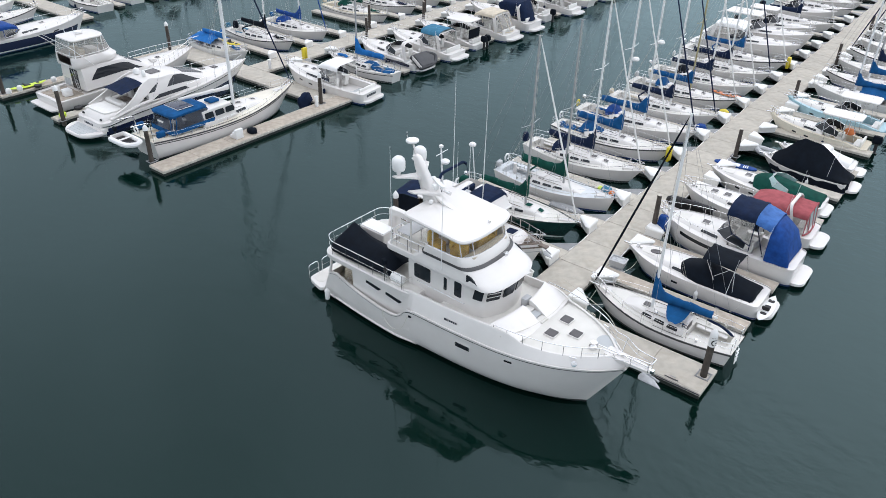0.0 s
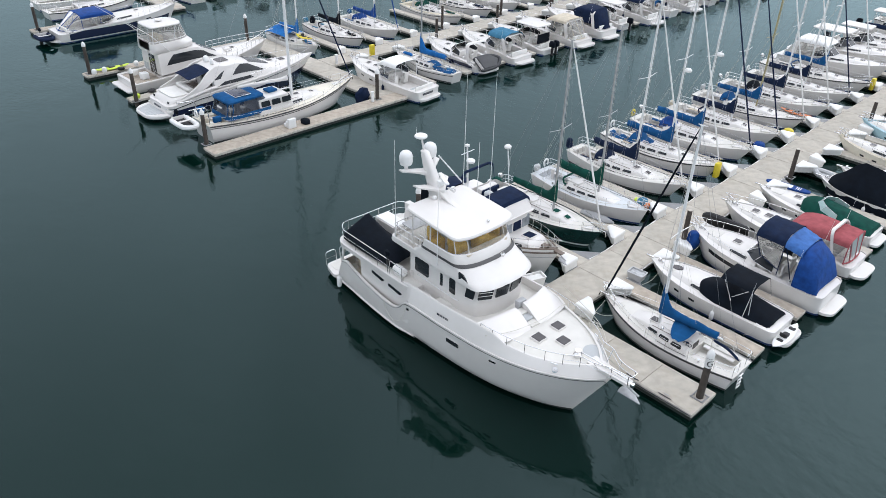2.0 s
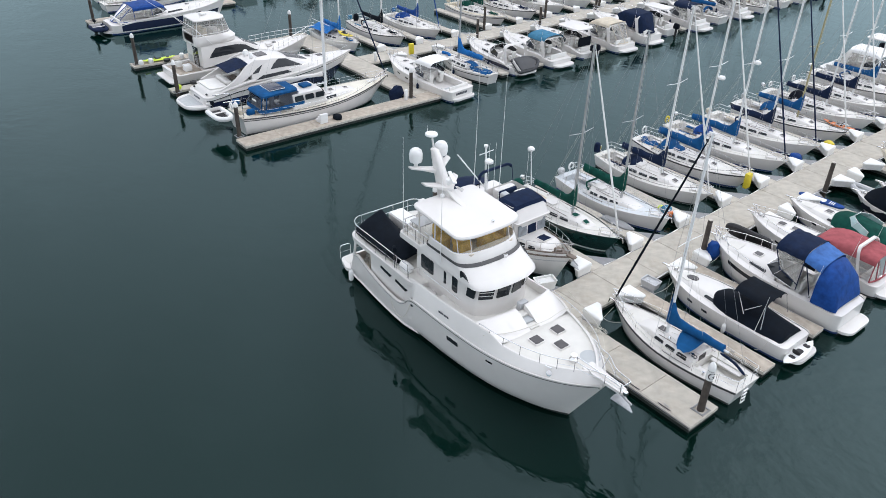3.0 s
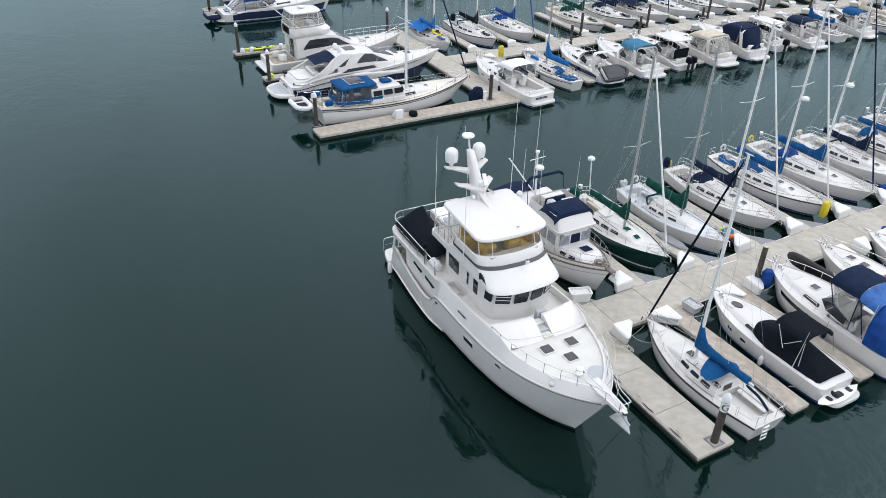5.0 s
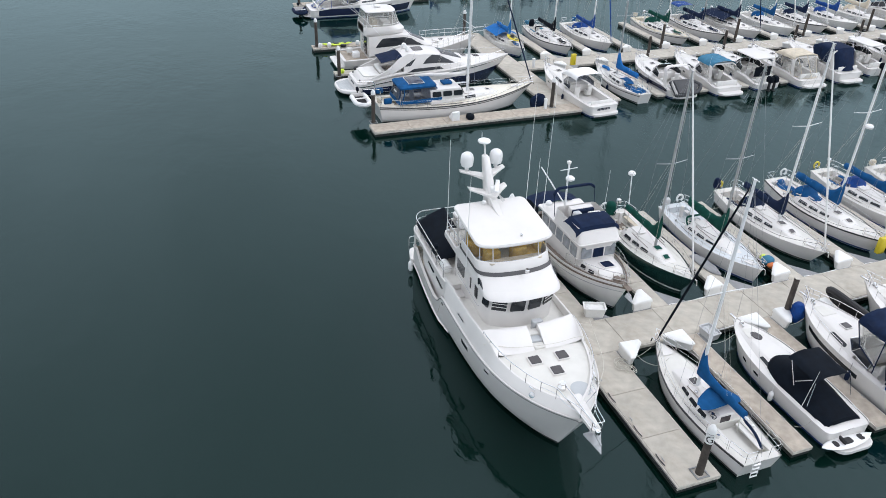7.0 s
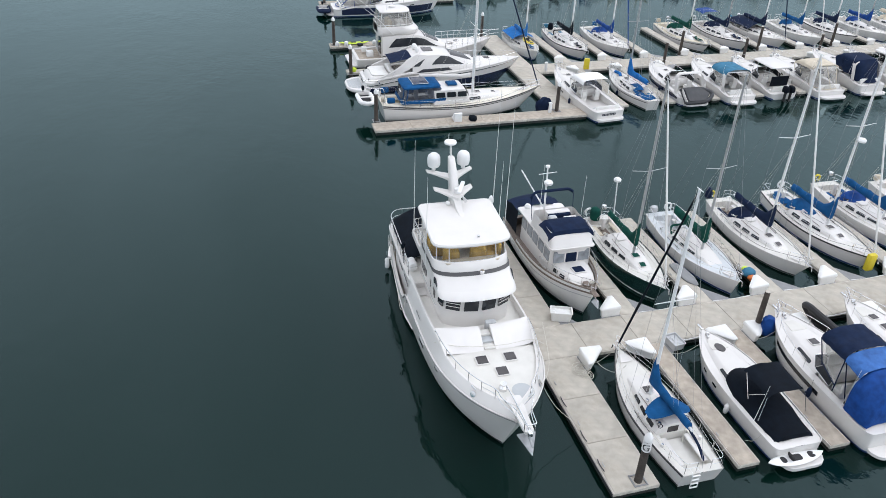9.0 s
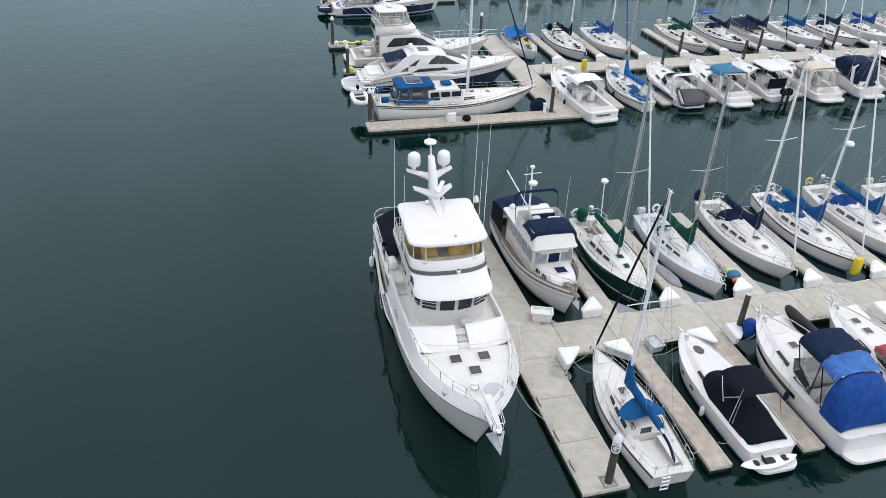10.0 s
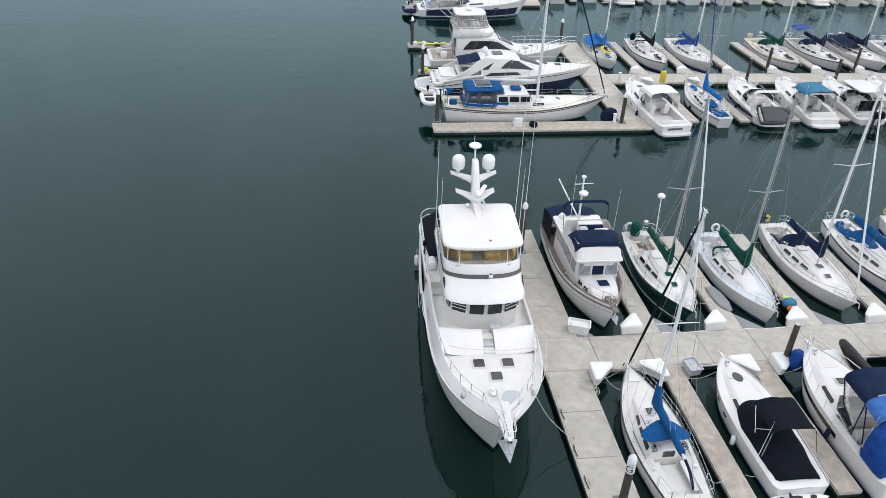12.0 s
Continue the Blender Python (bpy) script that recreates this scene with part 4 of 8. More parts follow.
        soft = kit.choice((NAVY, BLUE, TANC, TEALC, GREYRUB))
        soft = soft_on or soft
        for s in (-1, 1):
            if kit.random() < 0.75 and seed != 3:
                part("seat_cushion", rbox(B(), (L * 0.18, s * beam * 0.215, h.s(0.18) - 0.05), (L * kit.uniform(0.1, 0.19), beam * 0.1, 0.07), 0.02, seg=1), soft, root)
            pts = [(L * 0.3 + 0.1 * math.cos(k * 0.9) + 0.02 * k, s * beam * 0.26 + 0.12 * math.sin(k * 0.9), c.top(L * 0.33).z + 0.06 + 0.006 * k) for k in range(16)]
            part("rope_coil", tube(B(), pts, 0.022, 4), kit.choice((ROPE, DARKROPE, ROPE)), root)
            part("jib_sheet", tube(B(), curve([(L * 0.22, s * (h.b(0.22) - 0.3), h.s(0.22) + 0.1), (L * 0.45, s * (h.b(0.45) - 0.35), h.s(0.45) + 0.04), (L * 0.7, s * (h.b(0.7) - 0.3), h.s(0.7) + 0.05), (L * 0.95, s * 0.1, h.s(0.95) + 0.4)], 4), 0.012, 4), kit.choice((ROPE, DARKROPE)), root)
        for y in (-0.6, 0.55) if seed != 3 else ():
            k = kit.random()
            at = Vector((0.05, y * beam / 3, h.s(0) + 0.42))
            if k < 0.3:
                ring = [at + Vector((0, 0.24 * math.cos(t), 0.26 * math.sin(t))) for t in [0.6 + 5.1 * i / 10 - 1.57 for i in range(11)]]
                part("horseshoe_buoy", tube(B(), ring, 0.07, 6), kit.choice((YELLOW, WHITEP, WHITEP)), root, "horseshoe buoy on the stern rail")
            elif k < 0.6:
                part("stern_bag", rbox(B(), at + Vector((0.1, 0, -0.05)), (0.35, 0.5, 0.45), 0.12, seg=2), soft, root, "canvas bag on the stern rail")
            elif k < 0.68:
                part("barbecue", lathe(B(), [(0.05, -0.15), (0.19, -0.1), (0.21, 0.02), (0.15, 0.14), (0.03, 0.18)], 10, at + Vector((-0.1, 0, 0.2))), STEEL, root, "round steel barbecue on the stern rail")
        for s in (-1, 1):
            part("lazy_jack", tube(B(), [(mx, s * 0.1, zt + mh * 0.5), (L * 0.32, s * 0.12, zb + 0.1)], 0.006, 4), ROPE, mo)
        if dodger is None and kit.random() < 0.6:
            hoop = rounded_line([(L * 0.33, -beam * 0.29, zt - 0.1), (L * 0.29, -beam * 0.28, zt + 0.35), (L * 0.29, beam * 0.28, zt + 0.35), (L * 0.33, beam * 0.29, zt - 0.1)], 0.3)
            part("folded_dodger", tube(B(), hoop, 0.07, 6), cover or NAVY, root, "folded canvas dodger on its hoop")
        if jib is None and bagged:
            part("sail_bag", tube(B(), curve([(L * 0.70, 0.2, h.s(0.7) + 0.28), (L * 0.78, -0.1, h.s(0.78) + 0.2), (L * 0.86, 0.1, h.s(0.86) + 0.14)], 4), [0.05] + [0.15] * 7 + [0.05], 8), cover or NAVY, root, "bagged headsail on the foredeck")
    return root, h, c


def windscreen(root, pts_low, pts_high, r=0.018, glass=None):
    """Panes between two lines, in a metal frame."""
    low, high = [Vector(p) for p in pts_low], [Vector(p) for p in pts_high]
    for a, b, c, d in zip(low, low[1:], high[1:], high):
        part("windscreen_pane", plate(B(), [a, b, c, d], 0, 0.012), glass or TINT, root, "windscreen pane")
    bm = B()
    tube(bm, low, r, 5), tube(bm, high, r, 5)
    for a, b in zip(low, high):
        tube(bm, [a, b], r, 5)
    part("windscreen_frame", bm, STEEL, root)


def cruiser(m, label, L=9.5, beam=3.1, hull=GEL, low=None, canvas=None, style="open", free=(1.05, 1.2, 1.65), seed=0, glass=TINT, arch=True, name="express_cruiser", platform=0.8, deckm=None, motors=0, rail=True, cock=(0.06, 0.46), lod=1, group="moored motor boats", house=GEL, hatches=1, boot=BLUESTRIPE, cover_label="", oval=False, name_bars=False, side_glass=False, lowz=None, sink=0.28, solid=False, tent=False, hump=False, sleek=False, rise=2.0, top_h=1.8, top_aft=None, arch_w=1.0):
    """A motor cruiser: raised foredeck, windscreen, cockpit, arch, swim platform, and whatever canvas it carries."""
    root = thing(name, m, label, "motor boat", group)
    sk = 0 if style in ("covered", "camper") else sink
    h = Hull(L, beam, free[0] - sk, free[1] - sk, free[2] - sk, tw=0.9, um=0.42, p=2.9, rake=1.3, flare=0.24, draft=0.4, tip=0.1, corner=0.2, cu=0.05, step=(0.03, 0.24, sk) if sk else None)
    n = 18 if lod else 12
    hp = hull_parts(h, root, hull, deckm or GEL, boot, (cock[0], cock[1], beam * 0.37, 0.62), n)
    if low:
        part("lower_hull_band", h.band(*(lowz or (0.16, free[0] * 0.62)), 0.015, 0.07 if lowz else 0, 0.94 if lowz else 1.0, n=n, nv=4), low, hp, "dark painted topsides")
    if platform:
        part("swim_platform", plate(B(), [(-platform, -beam * 0.34, 0.3), (0.1, -beam * 0.43, 0.3), (0.1, beam * 0.43, 0.3), (-platform, beam * 0.34, 0.3)], 0.5, 0.16), hull if hull is not NAVYHULL else GEL, root)
    t = Trunk(h, L * (cock[1] - 0.03), L * 0.93, beam * 0.38, beam * 0.13, 0.36, 0.16, slope=L * 0.24, lean=0.72)
    part("foredeck_trunk", t.mesh(), house, root)
    if oval:
        c = t.top(L * 0.79, 0, 0.02)
        d = (t.top(L * 0.8) - t.top(L * 0.78)).normalized()
        part("oval_hatch", plate(B(), [c + d * 0.36 * math.cos(a) + Vector((0, 0.24 * math.sin(a), 0)) for a in [2 * math.pi * k / 20 for k in range(20)]], 0, 0.05), HATCHGLASS, root, "smoked oval deck hatch")
    for k in range(hatches):
        t.hatch(root, L * (0.66 + 0.1 * k), 0, 0.52)
    t.windows(root, [(L * (cock[1] + 0.04), L * (cock[1] + 0.17))], 0.25, 0.7, 0.08)
    if lod:
        for s in (-1, 1):
            for u in (0.55, 0.68) if not side_glass else ():
                part("portlight", h.band(-0.5, -0.37, 0.012, u, u + 0.045, 5, True, 2, (s,)), TINT, hp, "dark slim portlight")
    # windscreen
    x1 = L * (cock[1] + 0.02)
    zs = h.s(cock[1])
    w = beam * 0.40
    pl = [(x1 - 1.5, -w, zs + 0.1), (x1 - 0.3, -w * 0.92, t.top(x1, w * 0.9).z * 0.5 + zs * 0.5 + 0.1), (x1 + 0.45, -w * 0.45, t.top(x1 + 0.45).z), (x1 + 0.45, w * 0.45, t.top(x1 + 0.45).z), (x1 - 0.3, w * 0.92, t.top(x1, w * 0.9).z * 0.5 + zs * 0.5 + 0.1), (x1 - 1.5, w, zs + 0.1)]
    ph = [(x1 - 1.55, -w * 0.96, zs + 0.55), (x1 - 0.75, -w * 0.86, zs + 0.85), (x1 - 0.25, -w * 0.42, zs + 0.95), (x1 - 0.25, w * 0.42, zs + 0.95), (x1 - 0.75, w * 0.86, zs + 0.85), (x1 - 1.55, w * 0.96, zs + 0.55)]
    if style != "covered":
        windscreen(root, pl, ph, glass=glass)
    # cockpit furniture
    fl = h.s(0.2) - 0.58
    xs = L * cock[0]
    part("transom_bench", rbox(B(), (xs + 0.35, 0, fl + 0.22), (0.6, beam * 0.66, 0.44), 0.05), CUSHION, root)
    if style != "covered":
        part("bench_back", rbox(B(), (xs + 0.08, 0, fl + 0.55), (0.16, beam * 0.68, 0.5), 0.05), CUSHION, root)
    for s in (-1, 1) if style != "covered" else ():
        seat = part("helm_seat", rbox(B(), (x1 - 1.6, s * beam * 0.2, fl + 0.4), (0.55, 0.55, 0.5), 0.07), CUSHION, root)
        part("seat_back", rbox(B(), (x1 - 1.88, s * beam * 0.2, fl + 0.85), (0.14, 0.52, 0.6), 0.05), CUSHION, seat)
    if style != "covered":
        part("dashboard", rbox(B(), (x1 - 0.75, 0, fl + 0.65), (0.5, beam * 0.66, 0.75), 0.08), house, root)
    xa = L * cock[0] + L * 0.13
    za = zs + 1.5
    if arch:
        ring = [(xa - 0.5, -beam * 0.44, h.s(0.15) - 0.02), (xa - 0.1, -beam * 0.42, za - 0.25), (xa, -beam * 0.33, za), (xa, beam * 0.33, za), (xa - 0.1, beam * 0.42, za - 0.25), (xa - 0.5, beam * 0.44, h.s(0.15) - 0.02)]
        bm = B()
        line = rounded_line(ring, 0.5)
        rows = [[p + Vector((a * arch_w, 0, b)) for a, b in ((-0.22, -0.04), (0.2, -0.04), (0.24, 0.05), (-0.16, 0.06))] for p in line]
        shell(bm, rows)
        part("radar_arch", bm, house, root)
    if style == "bimini":
        zt = zs + 1.75
        part("canvas_top", drape(barrel(xa - 0.3, x1 - 0.5, beam * 0.41, beam * 0.40, zt - 0.5, zt - 0.5, 0.55), 0.03, seed), canvas, root, cover_label)
        for s in (-1, 1):
            y = s * beam * 0.42
            part("side_curtain", plate(B(), [(xa - 0.2, y, zs + 0.12), (x1 - 1.5, y, zs + 0.55), (x1 - 0.6, s * beam * 0.385, zt - 0.45), (xa - 0.3, s * beam * 0.405, zt - 0.47)], 0, 0.01), VINYL, root, "clear vinyl side curtain")
            for xx in (xa - 0.25, (xa + x1) / 2 - 0.4, x1 - 0.6):
                part("canvas_frame", tube(B(), [(xx, y, zs + 0.1), (xx, s * beam * 0.4, zt - 0.48)], 0.016, 5), STEEL, root)
    if style == "camper":
        zt = zs + rise
        xf, xm, xt = x1 - 0.1, x1 - 1.8, x1 - 2.85
        part("canvas_top", drape(barrel(xm, xf, beam * 0.41, beam * 0.40, zt - 0.5, zt - 0.5, 0.55), 0.03, seed), canvas, root, cover_label)
        part("canvas_panel", drape(barrel(xt, xm + 0.02, beam * 0.385, beam * 0.405, zt - 0.8, zt - 0.52, 0.5), 0.04, seed + 1), LITBLUE, root, "blue canvas panel with its bright sheen in the colour")
        part("front_curtain", plate(B(), [(x1 - 0.25, -w * 0.6, zs + 0.95), (x1 - 0.25, w * 0.6, zs + 0.95), (xf, w * 0.8, zt - 0.2), (xf, -w * 0.8, zt - 0.2)], 0, 0.01), VINYL, root, "clear vinyl front curtain")
        for s in (-1, 1):
            y = s * beam * 0.42
            part("side_curtain", plate(B(), [(xm, y, zs + 0.45), (x1 - 0.6, s * beam * 0.36, zs + 0.8), (xf, s * beam * 0.385, zt - 0.45), (xm, s * beam * 0.405, zt - 0.47)], 0, 0.01), VINYL, root, "clear vinyl side curtain")
            for line in ([(xm, y, zs + 0.1), (xm, s * beam * 0.405, zt - 0.48)], [(x1 - 0.6, s * beam * 0.365, zs + 0.75), (xf, s * beam * 0.39, zt - 0.46)], [(xm, y * 1.005, zs + 0.47), (x1 - 0.6, s * beam * 0.367, zs + 0.82)], [(xt + 0.2, y, zs + 0.05), (xm - 0.1, s * beam * 0.4, zt - 0.55)]):
                part("canvas_frame", tube(B(), line, 0.03, 5), canvas, root)
        rows = []
        for d, hi, kk in ((0.0, zt - zs - 0.32, 0.98), (0.1, zt - zs - 0.28, 1.0), (0.42, zt - zs - 0.55, 1.03), (0.72, zt - zs - 1.05, 1.04), (0.95, 0.45, 1.0), (1.0, 0.1, 0.96)):
            x = xt + 0.06 + (L * 0.045 - xt - 0.06) * d
            wd = (h.b(max(0, x / L)) - 0.04) * kk
            rows.append([(x, wd * math.copysign(abs(math.cos(math.pi * j / 10)) ** 0.6, -math.cos(math.pi * j / 10)), h.s(x / L) + 0.04 + hi * math.sin(math.pi * j / 10) ** 0.62) for j in range(11)])
        part("aft_curtain", drape(rows, 0.09, seed), ROYAL, root, "royal blue canvas aft cover over the cockpit")
    if style in ("softtop", "enclosed"):
        # hooped canvas from the windscreen aft, with clear panels under it
        xb = x1 - 2.5 if style == "softtop" else xa - 0.1
        if top_aft is not None:
            xb = L * top_aft
        zt = zs + top_h
        arch_rows = []
        for k in range(8):
            x = x1 - 0.1 + (xb - x1 + 0.1) * k / 7
            drop = 0.38 * max(0, 1 - k / 2.2) ** 2 + 0.10 * (k / 7) ** 2
            arch_rows.append([(x, -beam * 0.405 * math.copysign(abs(math.cos(math.pi * j / 10)) ** 0.5, math.cos(math.pi * j / 10)), zt - 0.5 - drop * 0.4 + (0.5 - drop * 0.6) * math.sin(math.pi * j / 10) ** 0.55) for j in range(11)])
        part("canvas_top", drape(arch_rows, 0.02, seed), canvas, root, cover_label)
        for s in (-1, 1):
            e = 0 if s < 0 else 10
            tp = [Vector(r[e]) for r in arch_rows]
            lo = [Vector((p.x - 0.4 if i == 0 else p.x, s * beam * 0.415, zs + (0.5 if p.x > x1 - 1.5 else 0.14))) for i, p in enumerate(tp)]
            bm = B()
            grid(bm, [lo, tp])
            part("side_curtain", bm, canvas if solid else VINYL, root, "side curtain under the canvas top")
            for i in (0, 3, 7):
                part("canvas_frame", tube(B(), [lo[i], tp[i]], 0.03, 5), canvas, root)
        bm = B()
        grid(bm, [[arch_rows[0][j] for j in (1, 3, 5, 7, 9)], [ph[0 + 1], Vector(ph[1]).lerp(Vector(ph[2]), 0.7), Vector(ph[2]).lerp(Vector(ph[3]), 0.5), Vector(ph[3]).lerp(Vector(ph[4]), 0.3), ph[4]]])
        part("front_curtain", bm, VINYL, root, "clear vinyl panel over the windscreen")
        if style == "enclosed":
            rows = []
            for k in range(5):
                f = k / 4
                row = []
                for j in range(11):
                    p = Vector(arch_rows[-1][j])
                    c = math.cos(math.pi * j / 10)
                    q = Vector((L * 0.035 + (xb - L * 0.035) * abs(c) ** 3, -c * beam * 0.42, h.s(0.06) + 0.1))
                    row.append(p.lerp(q, f) + Vector((0, 0, (0.12 if solid else 0.04) * math.sin(math.pi * f))))
                rows.append(row)
            part("aft_curtain", drape(rows, 0.05 if solid else 0.0, seed), canvas if solid else VINYL, root, "canvas aft curtain" if solid else "clear vinyl aft curtain")
            if not solid:
                for j in (0, 3, 5, 7, 10):
                    part("curtain_seam", tube(B(), [r[j] for r in rows], 0.035, 5), canvas, root)
                for k in (0, 4):
                    part("curtain_seam", tube(B(), rows[k], 0.05, 5), canvas, root)
    if style == "hardtop":
        zt = zs + 1.75
        bm = B()
        o = lambda z, k: rounded([(xa - 0.6 * k, -beam * 0.38 * k, z), (x1 + 0.1 * k, -beam * 0.36 * k, z), (x1 + 0.1 * k, beam * 0.36 * k, z), (xa - 0.6 * k, beam * 0.38 * k, z)], 0.4)
        shell(bm, [o(zt - 0.06, 0.97), o(zt, 1.0), o(zt + 0.07, 0.95), o(zt + 0.1, 0.7)])
        part("hardtop", bm, house, root, "white hard top on a pipe frame")
        for s in (-1, 1):
            for x0, xx in ((xa - 0.4, xa - 0.1), (xa + 0.5, xa + 0.5), (x1 - 1.4, x1 - 0.7), (x1 - 0.4, x1 - 0.2)):
                part("top_post", tube(B(), [(x0, s * beam * 0.39, zs + 0.1), (xx, s * beam * 0.34, zt - 0.05)], 0.022, 6), STEEL, root)
        if canvas:
            part("aft_curtain", plate(B(), [(xa - 0.5, -beam * 0.3, zs - 0.1), (xa - 0.5, beam * 0.3, zs - 0.1), (xa - 0.5, beam * 0.3, zs + 0.9), (xa - 0.5, -beam * 0.3, zs + 0.9)], 0.05, 0.03), canvas, root, "dark canvas aft curtain")
    if style == "covered":
        rows = []
        prof = ((L * 0.055, -0.12, 0.84), (L * 0.06, 0.26, 0.86), (L * 0.17, 0.34, 0.93), (L * 0.27, 0.44, 0.95), (L * 0.325, 0.54, 0.96), (L * 0.34, 0.78, 1.04), (L * 0.40, 0.92, 1.0), (L * 0.47, 0.82, 0.96), (L * 0.54, 0.55, 0.9), (L * 0.60, 0.30, 0.8), (L * 0.63, 0.14, 0.6))
        if hump:
            prof = ((L * 0.05, 0.0, 0.80), (L * 0.055, 0.26, 0.82), (L * 0.15, 0.28, 0.86), (L * 0.26, 0.36, 0.88), (L * 0.34, 0.56, 0.89), (L * 0.42, 0.76, 0.88), (L * 0.48, 0.62, 0.84), (L * 0.54, 0.36, 0.76), (L * 0.575, 0.14, 0.6))
            zb = zs + 1.68
            bow = [[(x, 1.02 * j / 6, zb + 0.04 * (x - 1.7) - 0.16 * abs(j / 6) ** 3 - (0.07 if abs(j) == 6 else 0)) for j in range(-6, 7)] for x in (1.66, 1.72, 2.2, 2.7, 3.2, 3.5, 3.56)]
            part("bimini_top", drape(bow, 0.05, seed + 2), canvas, root, "black canvas bimini over the cover")
            for y in (-1.0, 1.0):
                for line in ([(1.5, y * 1.3, zs + 0.3), (1.7, y * 1.02, zb - 0.2)], [(2.7, y * 1.06, zs + 0.5), (3.3, y * 1.02, zb - 0.1)], [(2.7, y * 1.06, zs + 0.75), (1.9, y * 1.04, zb - 0.18)]):
                    part("bimini_strut", tube(B(), line, 0.02, 5), STEEL, root)
        if sleek:
            prof = ((L * 0.02, -0.05, 0.92), (L * 0.03, 0.28, 0.95), (L * 0.12, 0.42, 0.97), (L * 0.25, 0.55, 0.98), (L * 0.38, 0.68, 0.98), (L * 0.46, 0.74, 0.97), (L * 0.52, 0.66, 0.94), (L * 0.56, 0.45, 0.88), (L * 0.58, 0.3, 0.82))
            windscreen(root, pl, ph, glass=AQUAGLASS)
        if tent:
            prof = ((L * -0.02, 0.0, 1.06), (L * 0.02, 0.4, 1.1), (L * 0.12, 0.8, 1.12), (L * 0.25, 1.45, 1.1), (L * 0.38, 1.95, 1.1), (L * 0.58, 2.1, 1.1), (L * 0.66, 1.75, 1.06), (L * 0.76, 0.95, 1.05), (L * 0.84, 0.5, 1.0), (L * 0.88, 0.2, 0.9))
        for x, hi, k in prof:
            u = x / L
            w = (h.b(u) - 0.06) * k
            if tent:
                rows.append([(x, w * min(1, 1.15 * abs(j) / 5) * (1 if j > 0 else -1), h.s(u) + 0.05 + hi * (1 - min(1, 1.15 * abs(j) / 5)) ** 0.9 - (0.7 if abs(j) == 5 else 0)) for j in range(-5, 6)])
                continue
            rows.append([(x + (0.25 * (1 - (j / 5) ** 2) if x > L * 0.5 else 0), w * j / 5, h.s(u) + 0.05 + hi * (1 - abs(j / 5) ** 3.2) - (0.10 + 0.06 * math.sin(x * 5 + j)) * (abs(j) == 5)) for j in range(-5, 6)])
        part("boat_cover", drape(rows, 0.07, seed), canvas, root, cover_label)
    if rail:
        railing(h, root, 0.52, 0.93, 4, 0.55, False, 0.12, "bow_rail", r=0.014)
        pulpit(h, root, 0.93, 0.55)
    for k in range(motors):
        outboard(root, pose(-0.3, (k - (motors - 1) / 2) * 0.62, 0.6), size=1.15)
    part("windlass", lathe(B(), [(0.12, 0), (0.12, 0.08), (0.07, 0.16), (0.09, 0.2)], 9, (L * 0.93, 0, h.s(0.93) + 0.02)), STEEL, root)
    if lod:
        part("foredeck_pad", plate(B(), [t.top(L * 0.78, -0.5, 0.012), t.top(L * 0.88, -0.3, 0.012), t.top(L * 0.88, 0.3, 0.012), t.top(L * 0.78, 0.5, 0.012)], 0.1, 0.02), NONSKID, root)
        part("bow_roller", rbox(B(), (L + 0.1, 0, h.s(1) + 0.02), (0.5, 0.14, 0.1), 0.02), STEEL, root)
        part("spotlight", lathe(B(), [(0.05, 0), (0.08, 0.06), (0.06, 0.14)], 9, (L * 0.9, 0.12, h.s(0.9) + 0.05)), STEEL, root)
        part("antenna", tube(B(), [(L * 0.22, beam * 0.43, h.s(0.2)), (L * 0.19, beam * 0.44, h.s(0.2) + 2.4)], [0.016, 0.006], 5), WHITEP, root)
        part("engine_hatch_line", plate(B(), [(xs + 0.75, -beam * 0.25, fl + 0.03), (xs + 1.7, -beam * 0.25, fl + 0.03), (xs + 1.7, beam * 0.25, fl + 0.03), (xs + 0.75, beam * 0.25, fl + 0.03)], 0.05, 0.02), GREYDECK, root)
    for s in (-1, 1):
        part("cleat", tube(B(), [(L * 0.12 - 0.12, s * (h.b(0.12) - 0.12), h.s(0.12) + 0.07), (L * 0.12 + 0.12, s * (h.b(0.12) - 0.12), h.s(0.12) + 0.07)], 0.02, 5), STEEL, root)
    if name_bars:
        part("name_lettering", bars(B(), (-0.015, beam * 0.25, free[0] * 0.62), (0, -1, 0), (0, 0, 1), (0.14, 0.12, 0.1, 0.12, 0.12, 0.1, 0.14, 0.12, 0.12), 0.2, 0.04), LETTER, hp, "dark name lettering on the transom")
    if side_glass:
        for s in (-1, 1):
            part("side_window", h.band(-0.58, -0.34, 0.014, 0.36, 0.80, 10, True, 3, (s,)), TINT, hp, "long dark side window")
    f = h.at(0.4, 1, 1, 0.14)
    fender(root, (f.x, f.y, f.z - 0.3), NAVY if seed % 2 else WHITEP)
    return root, h, t


# ---- the large white motor yacht ----
YACHT_AT = pose(-27.6, 27.74, 0, 0, 0, -1.45)


def between(table, x):
    """A value read off a table of (x, value), eased at the knots."""
    if x <= table[0][0]:
        return table[0][1]
    for (a, p), (b, q) in zip(table, table[1:]):
        if x <= b:
            return p + (q - p) * (x - a) / (b - a)
    return table[-1][1]


